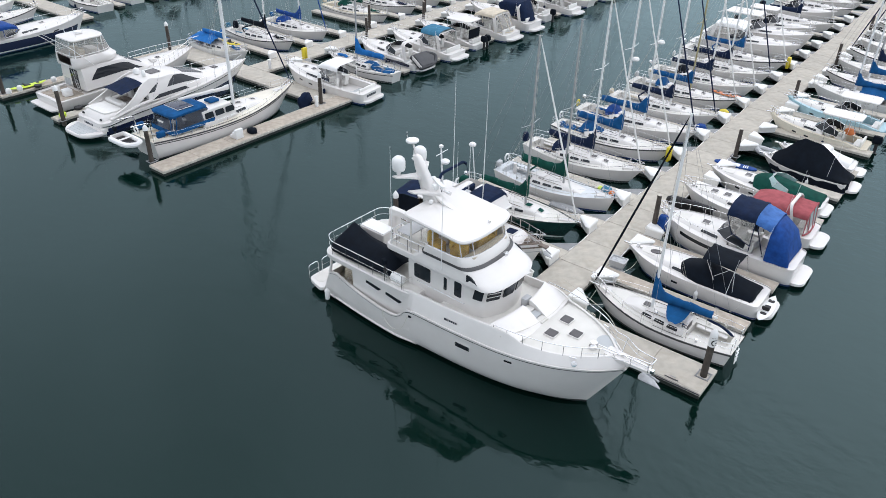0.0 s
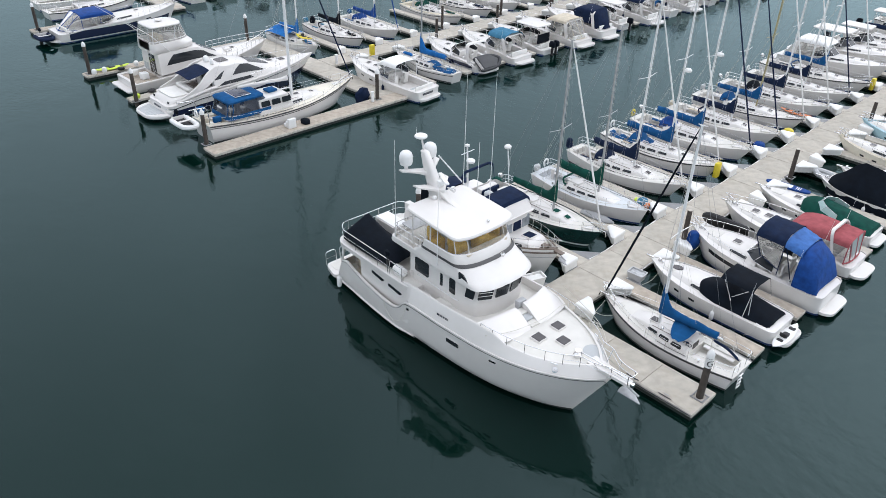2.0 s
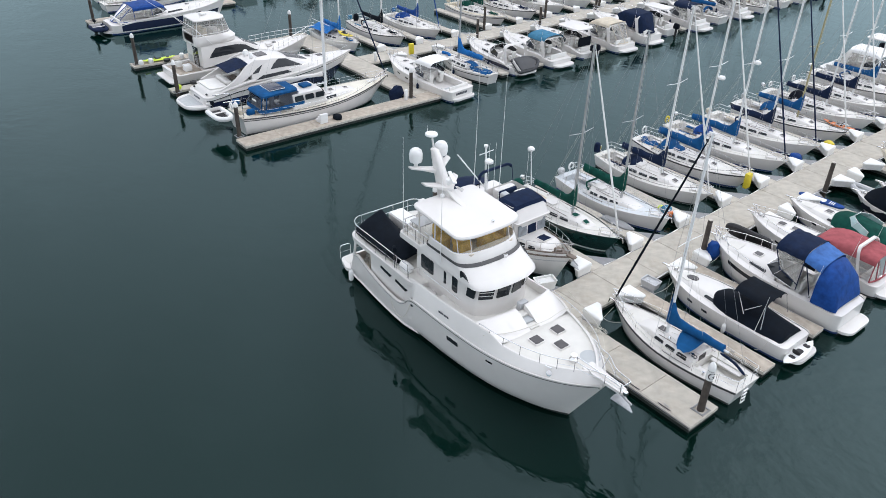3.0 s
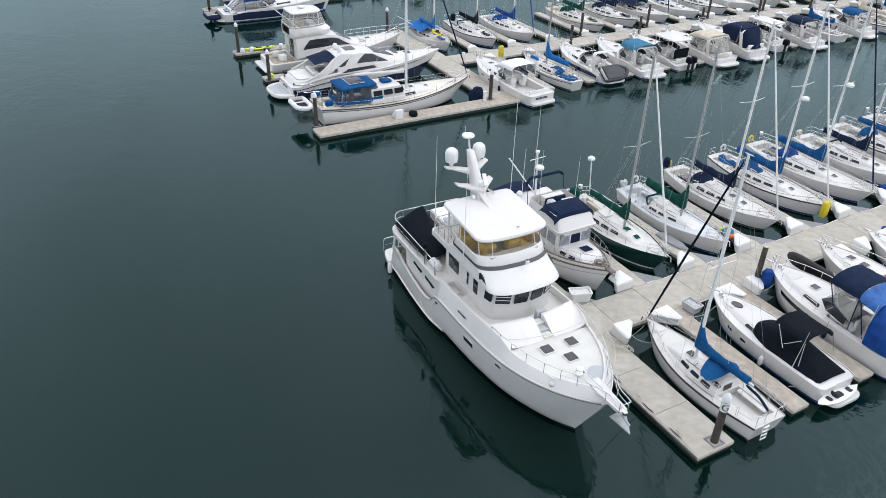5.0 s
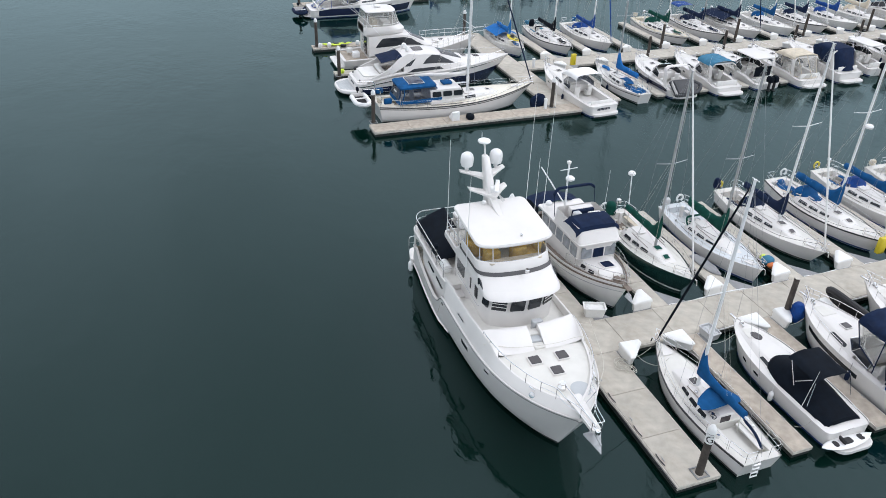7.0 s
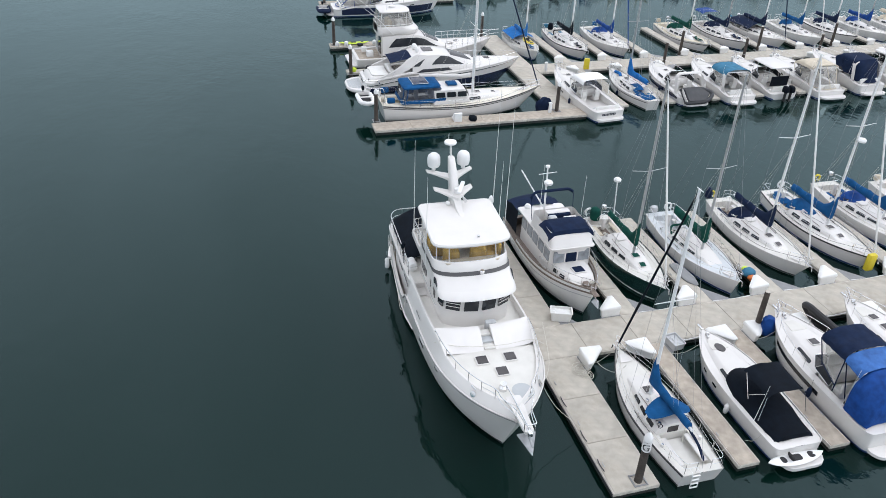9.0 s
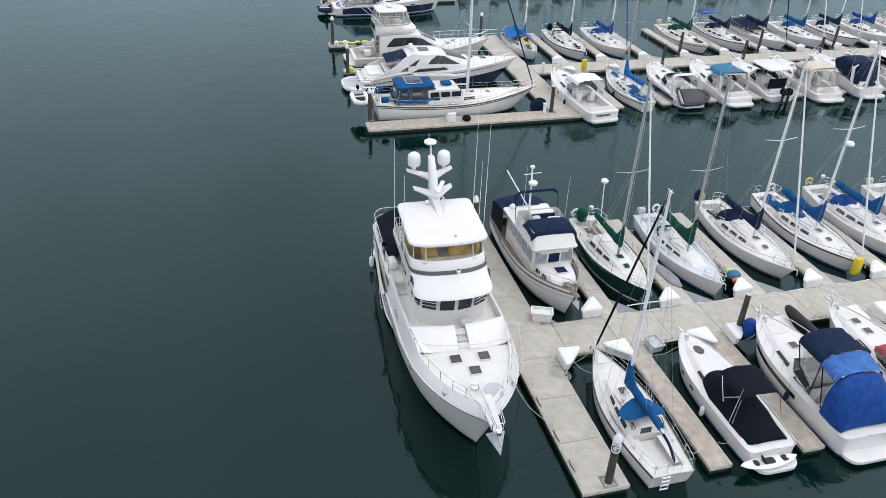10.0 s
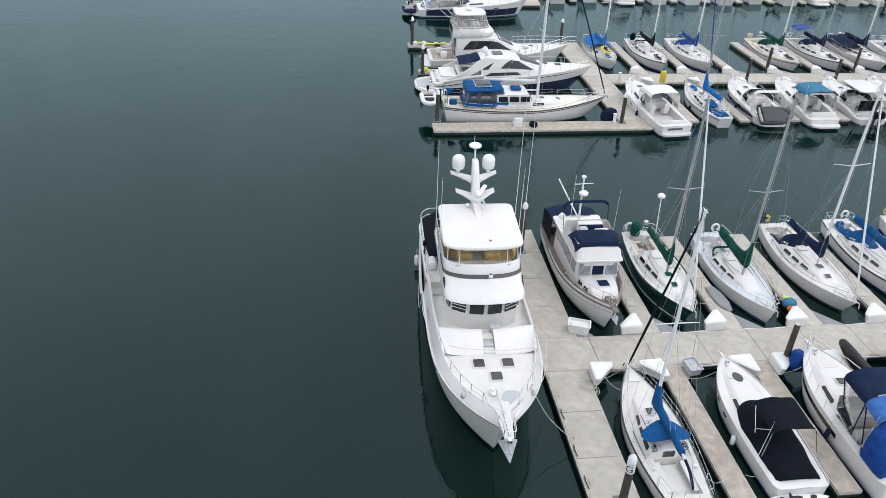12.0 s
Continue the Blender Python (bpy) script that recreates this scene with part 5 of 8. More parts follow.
class YachtHull(Hull):
    """The hull up to its knuckle: a low bulwark aft that sweeps up into the rub rail, and upper works over it."""
    KNUCKLE = ((0, 1.95), (0.8, 2.08), (1.4, 2.2), (1.7, 2.2), (2.3, 2.07), (3.8, 1.82), (5.3, 1.67), (6.1, 1.68), (6.5, 1.78), (6.8, 1.98), (7.05, 2.28), (7.3, 2.5), (7.7, 2.57), (9.8, 2.63), (12.4, 2.78), (14.7, 2.95), (16.0, 3.01), (18.0, 3.0))
    CAP = ((6.6, 3.3), (7.2, 3.46), (8.0, 3.52), (9.5, 3.56), (12.2, 3.76), (13.1, 3.74), (13.45, 3.62), (13.75, 3.48), (15.0, 3.44), (16.5, 3.48), (18.0, 3.54))

    def s(self, u):
        return between(self.KNUCKLE, u * self.L)

    def us(self, n=18):
        return sorted(set([1 - (1 - k / n) ** 1.25 for k in range(n + 1)] + [x / self.L for x in (0.3, 0.6, 1.2, 1.6, 6.1, 6.35, 6.5, 6.65, 6.8, 6.92, 7.05, 7.17, 7.3, 7.5)]))

    def at(self, u, v, side=1, out=0.0):
        p = Hull.at(self, u, v, side, out)
        p.x += (0.15 + 1.1 * v) * (1 - u) ** 12
        return p

    def ease(self, x):
        k = min(1.0, max(0.0, (x - 6.75) / 0.85))
        return k * k * (3 - 2 * k)

    def cap_z(self, x):
        return between(self.CAP, x)

    def cap_b(self, x):
        u = min(1.0, x / self.L)
        lean = 0.26 + 0.04 * max(0.0, (u - 0.7) / 0.3)
        return max(0.06, 2.42 + (self.b(u) - lean - 2.42) * self.ease(x))

    def wall(self, x, f, side=1, out=0.0):
        """A point on the upper works: f 0 at the knuckle, 1 at the cap."""
        k, u = self.ease(x), min(1.0, x / self.L)
        y0, z0 = 2.36 + (self.b(u) - 2.36) * k, 1.1 + (self.s(u) - 1.1) * k
        y1, z1 = self.cap_b(x), self.cap_z(x)
        return Vector((x - 0.22 * f * u ** 10, side * (y0 + (y1 - y0) * f ** 1.25 + out), z0 + (z1 - z0) * f))

    def upper_works(self):
        bm = B()
        ends = []
        xs = [3.15, 4.2, 5.3, 6.2, 6.6] + [6.75 + 0.1 * k for k in range(10)] + [8.2 + 0.5 * k for k in range(9)] + [12.5 + 0.25 * k for k in range(22)] + [17.9, 18.0]
        for s in (-1, 1):
            rows = []
            for x in xs:
                top = self.wall(x, 1, s)
                inner = max(0.03, abs(top.y) - 0.11)
                rows.append([self.wall(x, f, s) for f in (0, 0.2, 0.4, 0.6, 0.8, 0.95, 1)] + [Vector((top.x, s * (abs(top.y) - 0.03), top.z + 0.03)), Vector((top.x - 0.05, s * inner, top.z + 0.02)), Vector((top.x - 0.05, s * inner, top.z - (0.6 if x < 13.4 else 0.25)))])
            ends.append(grid(bm, rows)[-1])
        bm.faces.new(ends[0][:8] + ends[1][:8][::-1])
        return bm

    def inner_bulwark(self, s):
        rows = []
        for k in range(44):
            p = self.at(0.008 + 0.40 * k / 43, 1, s)
            y = abs(p.y) - 0.1
            rows.append([(p.x, s * (y + 0.09), p.z + 0.04), (p.x, s * y, p.z + 0.04), (p.x, s * y, 1.1)])
        bm = B()
        grid(bm, rows)
        return bm


def yacht():
    root = thing("motor_yacht", YACHT_AT, "large white long-range motor yacht berthed at the dock end", "yacht")
    h = YachtHull(18.0, 5.35, 2.2, 2.6, 2.6, tw=0.88, um=0.42, p=5.0, rake=2.0, flare=0.88, flare0=0.1, draft=0.5, tip=0.12)
    L = h.L
    hull = part("hull", h.skin(40, 26), GEL, root)
    part("boot_stripe", h.band(-0.1, 0.15, 0.03, n=40), RUBBER, hull, "dark waterline stripe")
    part("rub_rail", h.band(-0.05, 0.05, 0.06, 0.4, 1.0, 40, True), GEL, hull, "white rub rail")
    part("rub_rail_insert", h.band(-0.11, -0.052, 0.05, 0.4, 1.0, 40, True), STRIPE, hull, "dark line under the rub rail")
    for s in (-1, 1):
        rows = [[h.at(u, h.v_of(u, z), s, o) for z, o in ((0.2, 0.0), (0.22, 0.09), (0.31, 0.09), (0.34, 0.0))] for u in [0.42 * k / 14 for k in range(15)]]
        bm = B()
        grid(bm, rows)
        part("guard_rail", bm, GEL, hull)
    for s in (-1, 1):
        cr = part("cap_rail", h.band(-0.03, 0.05, 0.05, 0.0, 0.42, 60, True, sides=(s,)), GEL, hull)
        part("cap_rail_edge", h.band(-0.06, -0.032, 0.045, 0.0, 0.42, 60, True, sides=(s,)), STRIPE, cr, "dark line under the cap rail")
    part("topside", h.upper_works(), GEL, root, "white upper topsides and bulwark")
    # decks: foredeck and side decks, the low aft deck inside the bulwark
    rows = []
    for x, z in [(6.9, 2.95), (8.88, 2.95), (8.9, 3.28)] + [(9.4 + 0.45 * k, 3.28) for k in range(10)] + [(13.7 + 0.4 * k, 3.38) for k in range(10)]:
        w = max(0.1, h.cap_b(x) - 0.08)
        rows.append([(x, w * j / 4, z + 0.06 * (1 - (j / 4) ** 2)) for j in range(-4, 5)])
    bm = B()
    grid(bm, rows)
    part("deck", bm, NONSKID, root, "off-white non-skid deck")
    part("aft_deck", plate(B(), [(0.9, -2.2, 1.15), (7.2, -2.5, 1.15), (7.2, 2.5, 1.15), (0.9, 2.2, 1.15)], 0, 0.1), TANC, root, "tan aft deck inside the bulwark")
    for s in (-1, 1):
        part("inner_bulwark", h.inner_bulwark(s), GEL, root)
    for u, z, wd, hi in ((10.35 / L, 1.82, 0.85, 0.28), (13.15 / L, 2.30, 0.42, 0.13), (7.35 / L, 2.08, 0.22, 0.15)):
        for s in (-1, 1):
            a, b = h.v_of(u, z), h.v_of(u, z + hi)
            du = wd / L
            q = [h.at(u, a, s, 0.012), h.at(u + du, a, s, 0.012), h.at(u + du, b, s, 0.012), h.at(u, b, s, 0.012)]
            fr = part("portlight", plate(B(), q, 0.06, 0.05), STEEL, hull, "framed hull portlight")
            c = sum(q, Vector()) / 4
            part("portlight_glass", plate(B(), [c + (p - c) * 0.86 + Vector((0, s * 0.012, 0)) for p in q], 0.05, 0.045), TINT, fr)
    for s in (-1, 1):
        p = h.wall(16.2, 0.5, s, 0.02)
        part("hawse_ring", lathe(B(), [(0.08, -0.02), (0.14, 0.0), (0.14, 0.03), (0.08, 0.04)], 14, (0, 0, 0)), STEEL, hull, "oval steel mooring fairlead").matrix_basis = Matrix.Translation(p) @ pose(0, 0, 0, s * -65, 0, s * -38)
    # name on the bow: unreadable writing becomes bars
    bm = B()
    for s in (-1,):
        p = h.wall(9.62, 0.42, s, 0.012)
        r = h.wall(10.5, 0.42, s, 0.012) - p
        bars(bm, p, r, (0, -0.1, 1), (0.16, 0.05, 0.06, 0.08, 0.08, 0.08), 0.13, 0.05)
    part("name_lettering", bm, LETTER, hull, "small dark name lettering")
    # swim platform and stern
    part("swim_platform", plate(B(), [(-0.9, -2.05, 0.42), (0.5, -2.4, 0.42), (0.5, 2.4, 0.42), (-0.9, 2.05, 0.42)], 0.35, 0.2), GEL, root)
    part("platform_mat", plate(B(), [(-0.75, -1.85, 0.53), (0.05, -2.0, 0.53), (0.05, 2.0, 0.53), (-0.75, 1.85, 0.53)], 0.25, 0.02), NONSKID, root)
    for y in (-1.75, -0.75, 0.75, 1.75):
        hoop = part("platform_rail", tube(B(), rounded_line([(-0.75, y - 0.36, 0.5), (-0.78, y - 0.36, 1.4), (-0.78, y + 0.36, 1.4), (-0.75, y + 0.36, 0.5)], 0.2), 0.022, 6), STEEL, root)
        part("cross_rail", tube(B(), [(-0.77, y - 0.36, 0.95), (-0.77, y + 0.36, 0.95)], 0.015, 5), STEEL, hoop)
    part("transom_door", plate(B(), [(0.42, 1.0, 0.7), (0.42, 1.7, 0.7), (1.06, 1.7, 2.15), (1.06, 1.0, 2.15)], 0.08, 0.03), GEL, root)
    fender(root, (1.2, -2.56, 0.95), None, 0.75, 0.14)
    # saloon under the boat deck, its sides carried on forward by the upper works
    part("saloon", shell(B(), [rounded([(3.15, -2.3, z), (8.3, -2.3, z), (8.3, 2.3, z), (3.15, 2.3, z)], 0.15) for z in (1.05, 3.05)]), GEL, root)
    for s in (-1, 1):
        for a, b, za, zb in ((4.15, 5.25, 2.76, 2.68), (5.55, 6.7, 2.64, 2.56)):
            part("saloon_window", plate(B(), [(a, s * 2.405, za - 0.12), (b - 0.2, s * 2.405, zb - 0.17), (b, s * 2.415, zb), (a + 0.04, s * 2.415, za + 0.04)], 0.03, 0.03), TINT, root, "slim dark saloon window")
        part("stern_post", tube(B(), curve([(1.35, s * 2.36, 2.1), (1.5, s * 2.38, 2.6), (1.42, s * 2.3, 3.05)], 4), [0.11] + [0.07] * 7 + [0.11], 8), GEL, root)
        part("side_screen", plate(B(), [(2.35, s * 2.4, 2.0), (3.1, s * 2.42, 1.9), (3.1, s * 2.4, 2.95), (2.7, s * 2.38, 2.85)], 0.1, 0.02), CLEARV, root, "clear wind screen beside the aft deck")
    part("saloon_door", plate(B(), [(3.13, -0.7, 1.25), (3.13, 0.7, 1.25), (3.13, 0.7, 2.95), (3.13, -0.7, 2.95)], 0.06, 0.03), TINT, root, "dark glass saloon door")
    part("aft_settee", rbox(B(), (1.75, 0.2, 1.5), (0.7, 3.2, 0.6), 0.08), TANC, root, "tan settee on the aft deck")
    # boat deck
    o = lambda z, d: rounded([(0.9 - d, -2.5 - d, z), (6.9, -2.5 - d, z), (7.6, -2.3 - d, z), (7.6, 2.3 + d, z), (6.9, 2.5 + d, z), (0.9 - d, 2.5 + d, z)], [0.9, 0.5, 0.1, 0.1, 0.5, 0.9], 6)
    part("boat_deck", shell(B(), [o(3.0, -0.06), o(3.04, 0), o(3.3, 0.02), o(3.34, -0.03)]), GEL, root, "white upper boat deck")
    part("boat_deck_nonskid", shell(B(), [o(3.335, -0.16), o(3.35, -0.17)]), NONSKID, root)
    ring = [(6.75, -2.42, 4.15), (1.6, -2.42, 4.15), (0.98, -2.0, 4.15), (0.98, 2.0, 4.15), (1.6, 2.42, 4.15), (6.75, 2.42, 4.15)]
    line = rounded_line(ring, 0.6)
    part("boat_deck_rail", tube(B(), line, 0.024, 7), STEEL, root)
    part("boat_deck_rail", tube(B(), [p - Vector((0, 0, 0.4)) for p in line], 0.012, 5), STEEL, root)
    for x, y in [(0.98, y) for y in (-1.6, -0.55, 0.55, 1.6)] + [(x, s * 2.42) for s in (-1, 1) for x in (1.7, 2.75, 3.7, 4.7, 5.7, 6.7)]:
        part("rail_post", tube(B(), [(x, y, 3.3), (x, y, 4.15)], 0.018, 6), STEEL, root)
    # flybridge floor overhang and pilothouse
    wall = lambda z, d=0.0, f=0.0: rounded([(6.5, -1.72 - d, z), (10.6, -1.76 - d, z), (11.2 + f, -1.62 - d, z), (11.62 + f, -0.85, z), (11.75 + f, 0, z), (11.62 + f, 0.85, z), (11.2 + f, 1.62 + d, z), (10.6, 1.76 + d, z), (6.5, 1.72 + d, z)], [0.1, 0.3, 0.15, 0.3, 0.3, 0.3, 0.15, 0.3, 0.1], 4)
    part("pilothouse", shell(B(), [wall(2.4), wall(4.35), wall(5.1, 0, 0.14)]), GEL, root)
    front = [(10.55, -1.775), (11.2, -1.63), (11.62, -0.86), (11.75, 0.0), (11.62, 0.86), (11.2, 1.63), (10.55, 1.775)]
    for (x0, y0), (x1, y1) in zip(front, front[1:]):
        a, b = Vector((x0, y0, 0)), Vector((x1, y1, 0))
        d = (b - a).normalized()
        nn = Vector((d.y, -d.x, 0))
        a, b = a + d * 0.09 + nn * 0.035, b - d * 0.09 + nn * 0.035
        lo, hi = Vector((0, 0, 4.30)), Vector((0.13, 0, 4.95))
        w = part("pilothouse_window", plate(B(), [a + lo, b + lo, b + hi, a + hi], 0.05, 0.05), TINT, root, "dark pilothouse window")
        if 1.5 < abs(y0 + y1) < 3:
            for f in (0.35, 0.68):
                part("window_bar", tube(B(), [(a + lo).lerp(a + hi, f) + nn * 0.03, (b + lo).lerp(b + hi, f) + nn * 0.03], 0.018, 5), GEL, w)
    for s in (-1, 1):
        for a, b, z0, z1 in ((6.95, 8.0, 3.95, 4.75), (8.75, 9.05, 4.0, 4.72), (9.5, 9.95, 3.95, 4.8)):
            part("side_window", plate(B(), [(a, s * 1.735, z0), (b, s * 1.745, z0), (b, s * 1.745, z1), (a, s * 1.735, z1)], 0.1, 0.03), TINT, root, "dark side window")
        part("side_door", plate(B(), [(8.6, s * 1.74, 2.75), (9.2, s * 1.742, 2.75), (9.2, s * 1.742, 4.85), (8.6, s * 1.74, 4.85)], 0.08, 0.025), GEL, root, "white side door")
        part("handrail", tube(B(), rounded_line([(7.2, s * 1.73, 3.8), (7.2, s * 1.8, 3.8), (10.2, s * 1.82, 3.8), (10.2, s * 1.74, 3.8)], 0.05), 0.016, 5), STEEL, root)
        # vent openings in the brow
        part("brow_vent", plate(B(), [(10.35, s * 1.93, 5.2), (11.05, s * 1.9, 5.16), (10.6, s * 1.92, 5.55), (10.32, s * 1.93, 5.58)], 0.06, 0.06), TINT, root, "dark triangular brow vent")
    # brow and flybridge coaming
    ring = lambda z, xf, w, xa, wa: rounded([(xa, -wa, z), (xf - 0.5, -w, z), (xf - 0.1, -w * 0.6, z), (xf, 0, z), (xf - 0.1, w * 0.6, z), (xf - 0.5, w, z), (xa, wa, z)], [0.3, 0.45, 0.5, 0.5, 0.5, 0.45, 0.3], 5)
    part("flybridge", shell(B(), [ring(4.96, 11.75, 1.88, 5.3, 1.9), ring(5.02, 12.0, 1.97, 5.2, 1.96), ring(5.12, 11.93, 1.97, 5.18, 1.97), ring(5.3, 11.57, 1.95, 5.22, 1.95), ring(5.32, 11.5, 1.9, 5.3, 1.88), ring(5.15, 11.4, 1.86, 5.34, 1.85)], top=False), GEL, root, "white flybridge deck edge")
    part("brow", shell(B(), [ring(5.27, 11.63, 1.955, 6.9, 1.955), ring(5.7, 10.75, 1.93, 7.5, 1.94)], False, False), GEL, root, "white raked flybridge brow")
    part("dark_stripe", shell(B(), [ring(5.68, 10.80, 1.95, 7.5, 1.95), ring(5.70, 10.81, 1.965, 7.5, 1.965), ring(5.81, 10.69, 1.955, 7.5, 1.955), ring(5.82, 10.66, 1.94, 7.5, 1.94)], False, False), STRIPE, root, "dark grey band round the flybridge")
    part("coaming", shell(B(), [ring(5.7, 10.68, 1.92, 7.5, 1.92), ring(5.95, 10.56, 1.92, 7.6, 1.92), ring(6.18, 10.42, 1.90, 7.7, 1.9), ring(6.22, 10.36, 1.84, 7.75, 1.84), ring(5.3, 10.3, 1.8, 7.7, 1.8)], False, False), GEL, root)
    part("flybridge_sole", shell(B(), [ring(5.1, 10.4, 1.85, 5.3, 1.9), ring(5.16, 10.4, 1.85, 5.3, 1.9)]), NONSKID, root)
    # clear curtains round the helm
    gl, gh = ring(6.22, 10.36, 1.86, 7.1, 1.86), ring(7.02, 10.12, 1.82, 7.1, 1.84)
    k = len(gl)
    lo, hi = gl[5:-5], gh[5:-5]
    bm = B()
    grid(bm, [[*lo], [*hi]])
    bmesh.ops.solidify(bm, geom=bm.faces[:], thickness=0.006)
    part("clear_curtain", bm, CLEARV, root, "clear vinyl enclosure round the flybridge helm")
    part("curtain_frame", tube(B(), lo, 0.022, 6), STEEL, root)
    for j in (4, len(lo) // 3 - 1, len(lo) - len(lo) // 3, len(lo) - 5):
        part("curtain_post", tube(B(), [lo[j], hi[j] + Vector((0, 0, 0.1))], 0.026, 6), GEL, root)
    # helm seats under yellow covers, console
    for x, y, s in ((9.0, -0.75, 1.0), (9.0, 0.6, 1.0), (8.0, -1.2, 1.1)):
        st = part("helm_chair", rbox(B(), (x, y, 5.75), (0.6 * s, 0.75 * s, 0.8), 0.12, seg=3), MUSTARD, root, "helm chair under a mustard cover")
        part("chair_back", rbox(B(), (x - 0.26, y, 6.35), (0.22, 0.72 * s, 0.85), 0.1, seg=3), MUSTARD, st)
    part("settee", rbox(B(), (8.2, 1.2, 5.5), (2.2, 0.75, 0.6), 0.1), MUSTARD, root, "settee under a mustard cover")
    part("settee_back", rbox(B(), (8.2, 1.62, 6.0), (2.2, 0.2, 0.7), 0.08), MUSTARD, root)
    part("helm_console", shell(B(), [rounded([(9.75 - d, -1.45, z), (10.3, -1.35, z), (10.3, 1.35, z), (9.75 - d, 1.45, z)], 0.15) for z, d in ((5.1, 0), (6.0, 0.1), (6.18, -0.15))]), TANC, root, "tan helm console")
    # hard top
    top = lambda z, d: rounded([(6.35 + d, -1.95 + d, z + 0.22), (10.05 - d, -1.98 + d, z), (10.3 - d, -1.2 + d, z - 0.02), (10.36 - d, 0, z - 0.02), (10.3 - d, 1.2 - d, z - 0.02), (10.05 - d, 1.98 - d, z), (6.35 + d, 1.95 - d, z + 0.22)], [0.35, 0.4, 0.6, 0.6, 0.6, 0.4, 0.35], 5)
    part("hard_top", shell(B(), [top(7.0, 0.1), top(7.03, 0.02), top(7.1, 0.0), top(7.18, 0.04), top(7.25, 0.25), top(7.29, 0.8)]), GEL, root, "white flybridge hard top")
    for x, y in ((6.7, -1.7), (6.7, 1.7), (8.2, -1.85), (8.2, 1.85)):
        part("top_post", tube(B(), [(x, y, 5.1), (x, y, 7.05)], 0.04, 8), GEL, root)
    part("top_light", rbox(B(), (9.9, 0.3, 7.3), (0.12, 0.12, 0.16), 0.03), STEEL, root)
    part("search_light", lathe(B(), [(0.05, -0.12), (0.1, -0.08), (0.12, 0.06), (0.09, 0.1)], 10, (11.0, 0.25, 5.98)), STEEL, root)
    # mast with wings, domes and radar
    col = lambda x, z, a, b: rounded([(x - a, -b, z), (x + a, -b, z), (x + a, b, z), (x - a, b, z)], min(a, b) * 0.8, 3)
    mast = part("radar_mast", shell(B(), [col(6.75, 7.2, 0.62, 0.30), col(6.62, 7.5, 0.52, 0.25), col(6.25, 8.2, 0.42, 0.22), col(5.85, 9.0, 0.32, 0.19), col(5.6, 9.5, 0.22, 0.16), col(5.57, 9.55, 0.14, 0.10)]), GEL, root, "white raked radar mast with wings")

    def wing(x, z, w, fr, th, name):
        bm = B()
        rows = []
        for j in range(13):
            t = -1 + j / 6
            a = abs(t)
            c, hh = fr * (1 - 0.5 * a), th * (1 - a) ** 2.2 + 0.05
            zz = z + 0.12 * a
            xx = x + 0.2 - 0.62 * a
            rows.append(rounded([(xx - c, t * w, zz - hh), (xx + c, t * w, zz - hh), (xx + c, t * w, zz + 0.04), (xx - c, t * w, zz + 0.04)], 0.05, 2))
        shell(bm, rows)
        return part(name, bm, GEL, mast)
    wing(5.62, 8.52, 1.2, 0.34, 0.18, "upper_wing")
    wing(6.5, 7.92, 1.0, 0.42, 0.2, "lower_wing")
    tongue = [rounded([(x - 0.06, -w, z + 0.1), (x + 0.06, -w, z - 0.1), (x + 0.06, w, z - 0.1), (x - 0.06, w, z + 0.1)], 0.05, 2) for x, z, w in ((6.6, 8.0, 0.26), (7.1, 7.72, 0.2), (7.6, 7.46, 0.17), (8.1, 7.33, 0.14), (8.25, 7.28, 0.1))]
    part("mast_foot", shell(B(), tongue), GEL, mast)
    for s in (-1, 1):
        part("satellite_dome", lathe(B(), [(0.1, -0.58), (0.12, -0.36), (0.3, -0.34), (0.335, -0.2), (0.335, 0.1), (0.3, 0.24), (0.2, 0.34), (0.08, 0.385), (0.01, 0.39)], 20, (5.1, s * 0.79, 9.2)), WHITEP, mast, "white satellite dome")
    part("mast_pole", tube(B(), [(5.55, 0, 9.4), (5.35, 0, 10.15)], 0.05, 8), GEL, mast)
    part("gps_disc", lathe(B(), [(0.05, -0.1), (0.3, -0.06), (0.33, 0.0), (0.3, 0.06), (0.05, 0.09)], 18, (5.3, 0, 10.2)), WHITEP, mast, "flat white antenna disc")
    part("anchor_light", tube(B(), rounded_line([(5.2, 0, 10.2), (4.95, 0, 10.2), (4.95, 0, 10.55)], 0.08), 0.022, 6), STEEL, mast)
    part("radar_scanner", rbox(B(), (6.75, 0.25, 8.35), (0.22, 1.3, 0.12), 0.05, pose(0, 0, 0, 0, 0, 65)), WHITEP, mast, "open array radar scanner")
    part("radar_pedestal", rbox(B(), (6.65, 0.1, 8.15), (0.35, 0.35, 0.3), 0.06), WHITEP, mast)
    part("horn", tube(B(), [(7.0, 0.3, 7.95), (7.5, 0.3, 7.95)], [0.04, 0.1], 8), STEEL, mast)
    part("flood_light", rbox(B(), (6.9, -0.45, 7.6), (0.2, 0.2, 0.2), 0.06), WHITEP, mast)
    for x, y, z0, z1 in ((8.9, -2.02, 5.3, 10.2), (5.6, -1.9, 5.2, 10.6), (6.1, 2.25, 5.2, 13.2), (8.0, 2.3, 5.2, 13.6), (7.1, 2.3, 5.2, 9.8)):
        part("whip_antenna", tube(B(), [(x, y, z0), (x, y, z0 + 1.2), (x, y, z1)], [0.028, 0.02, 0.007], 6), WHITEP, root)
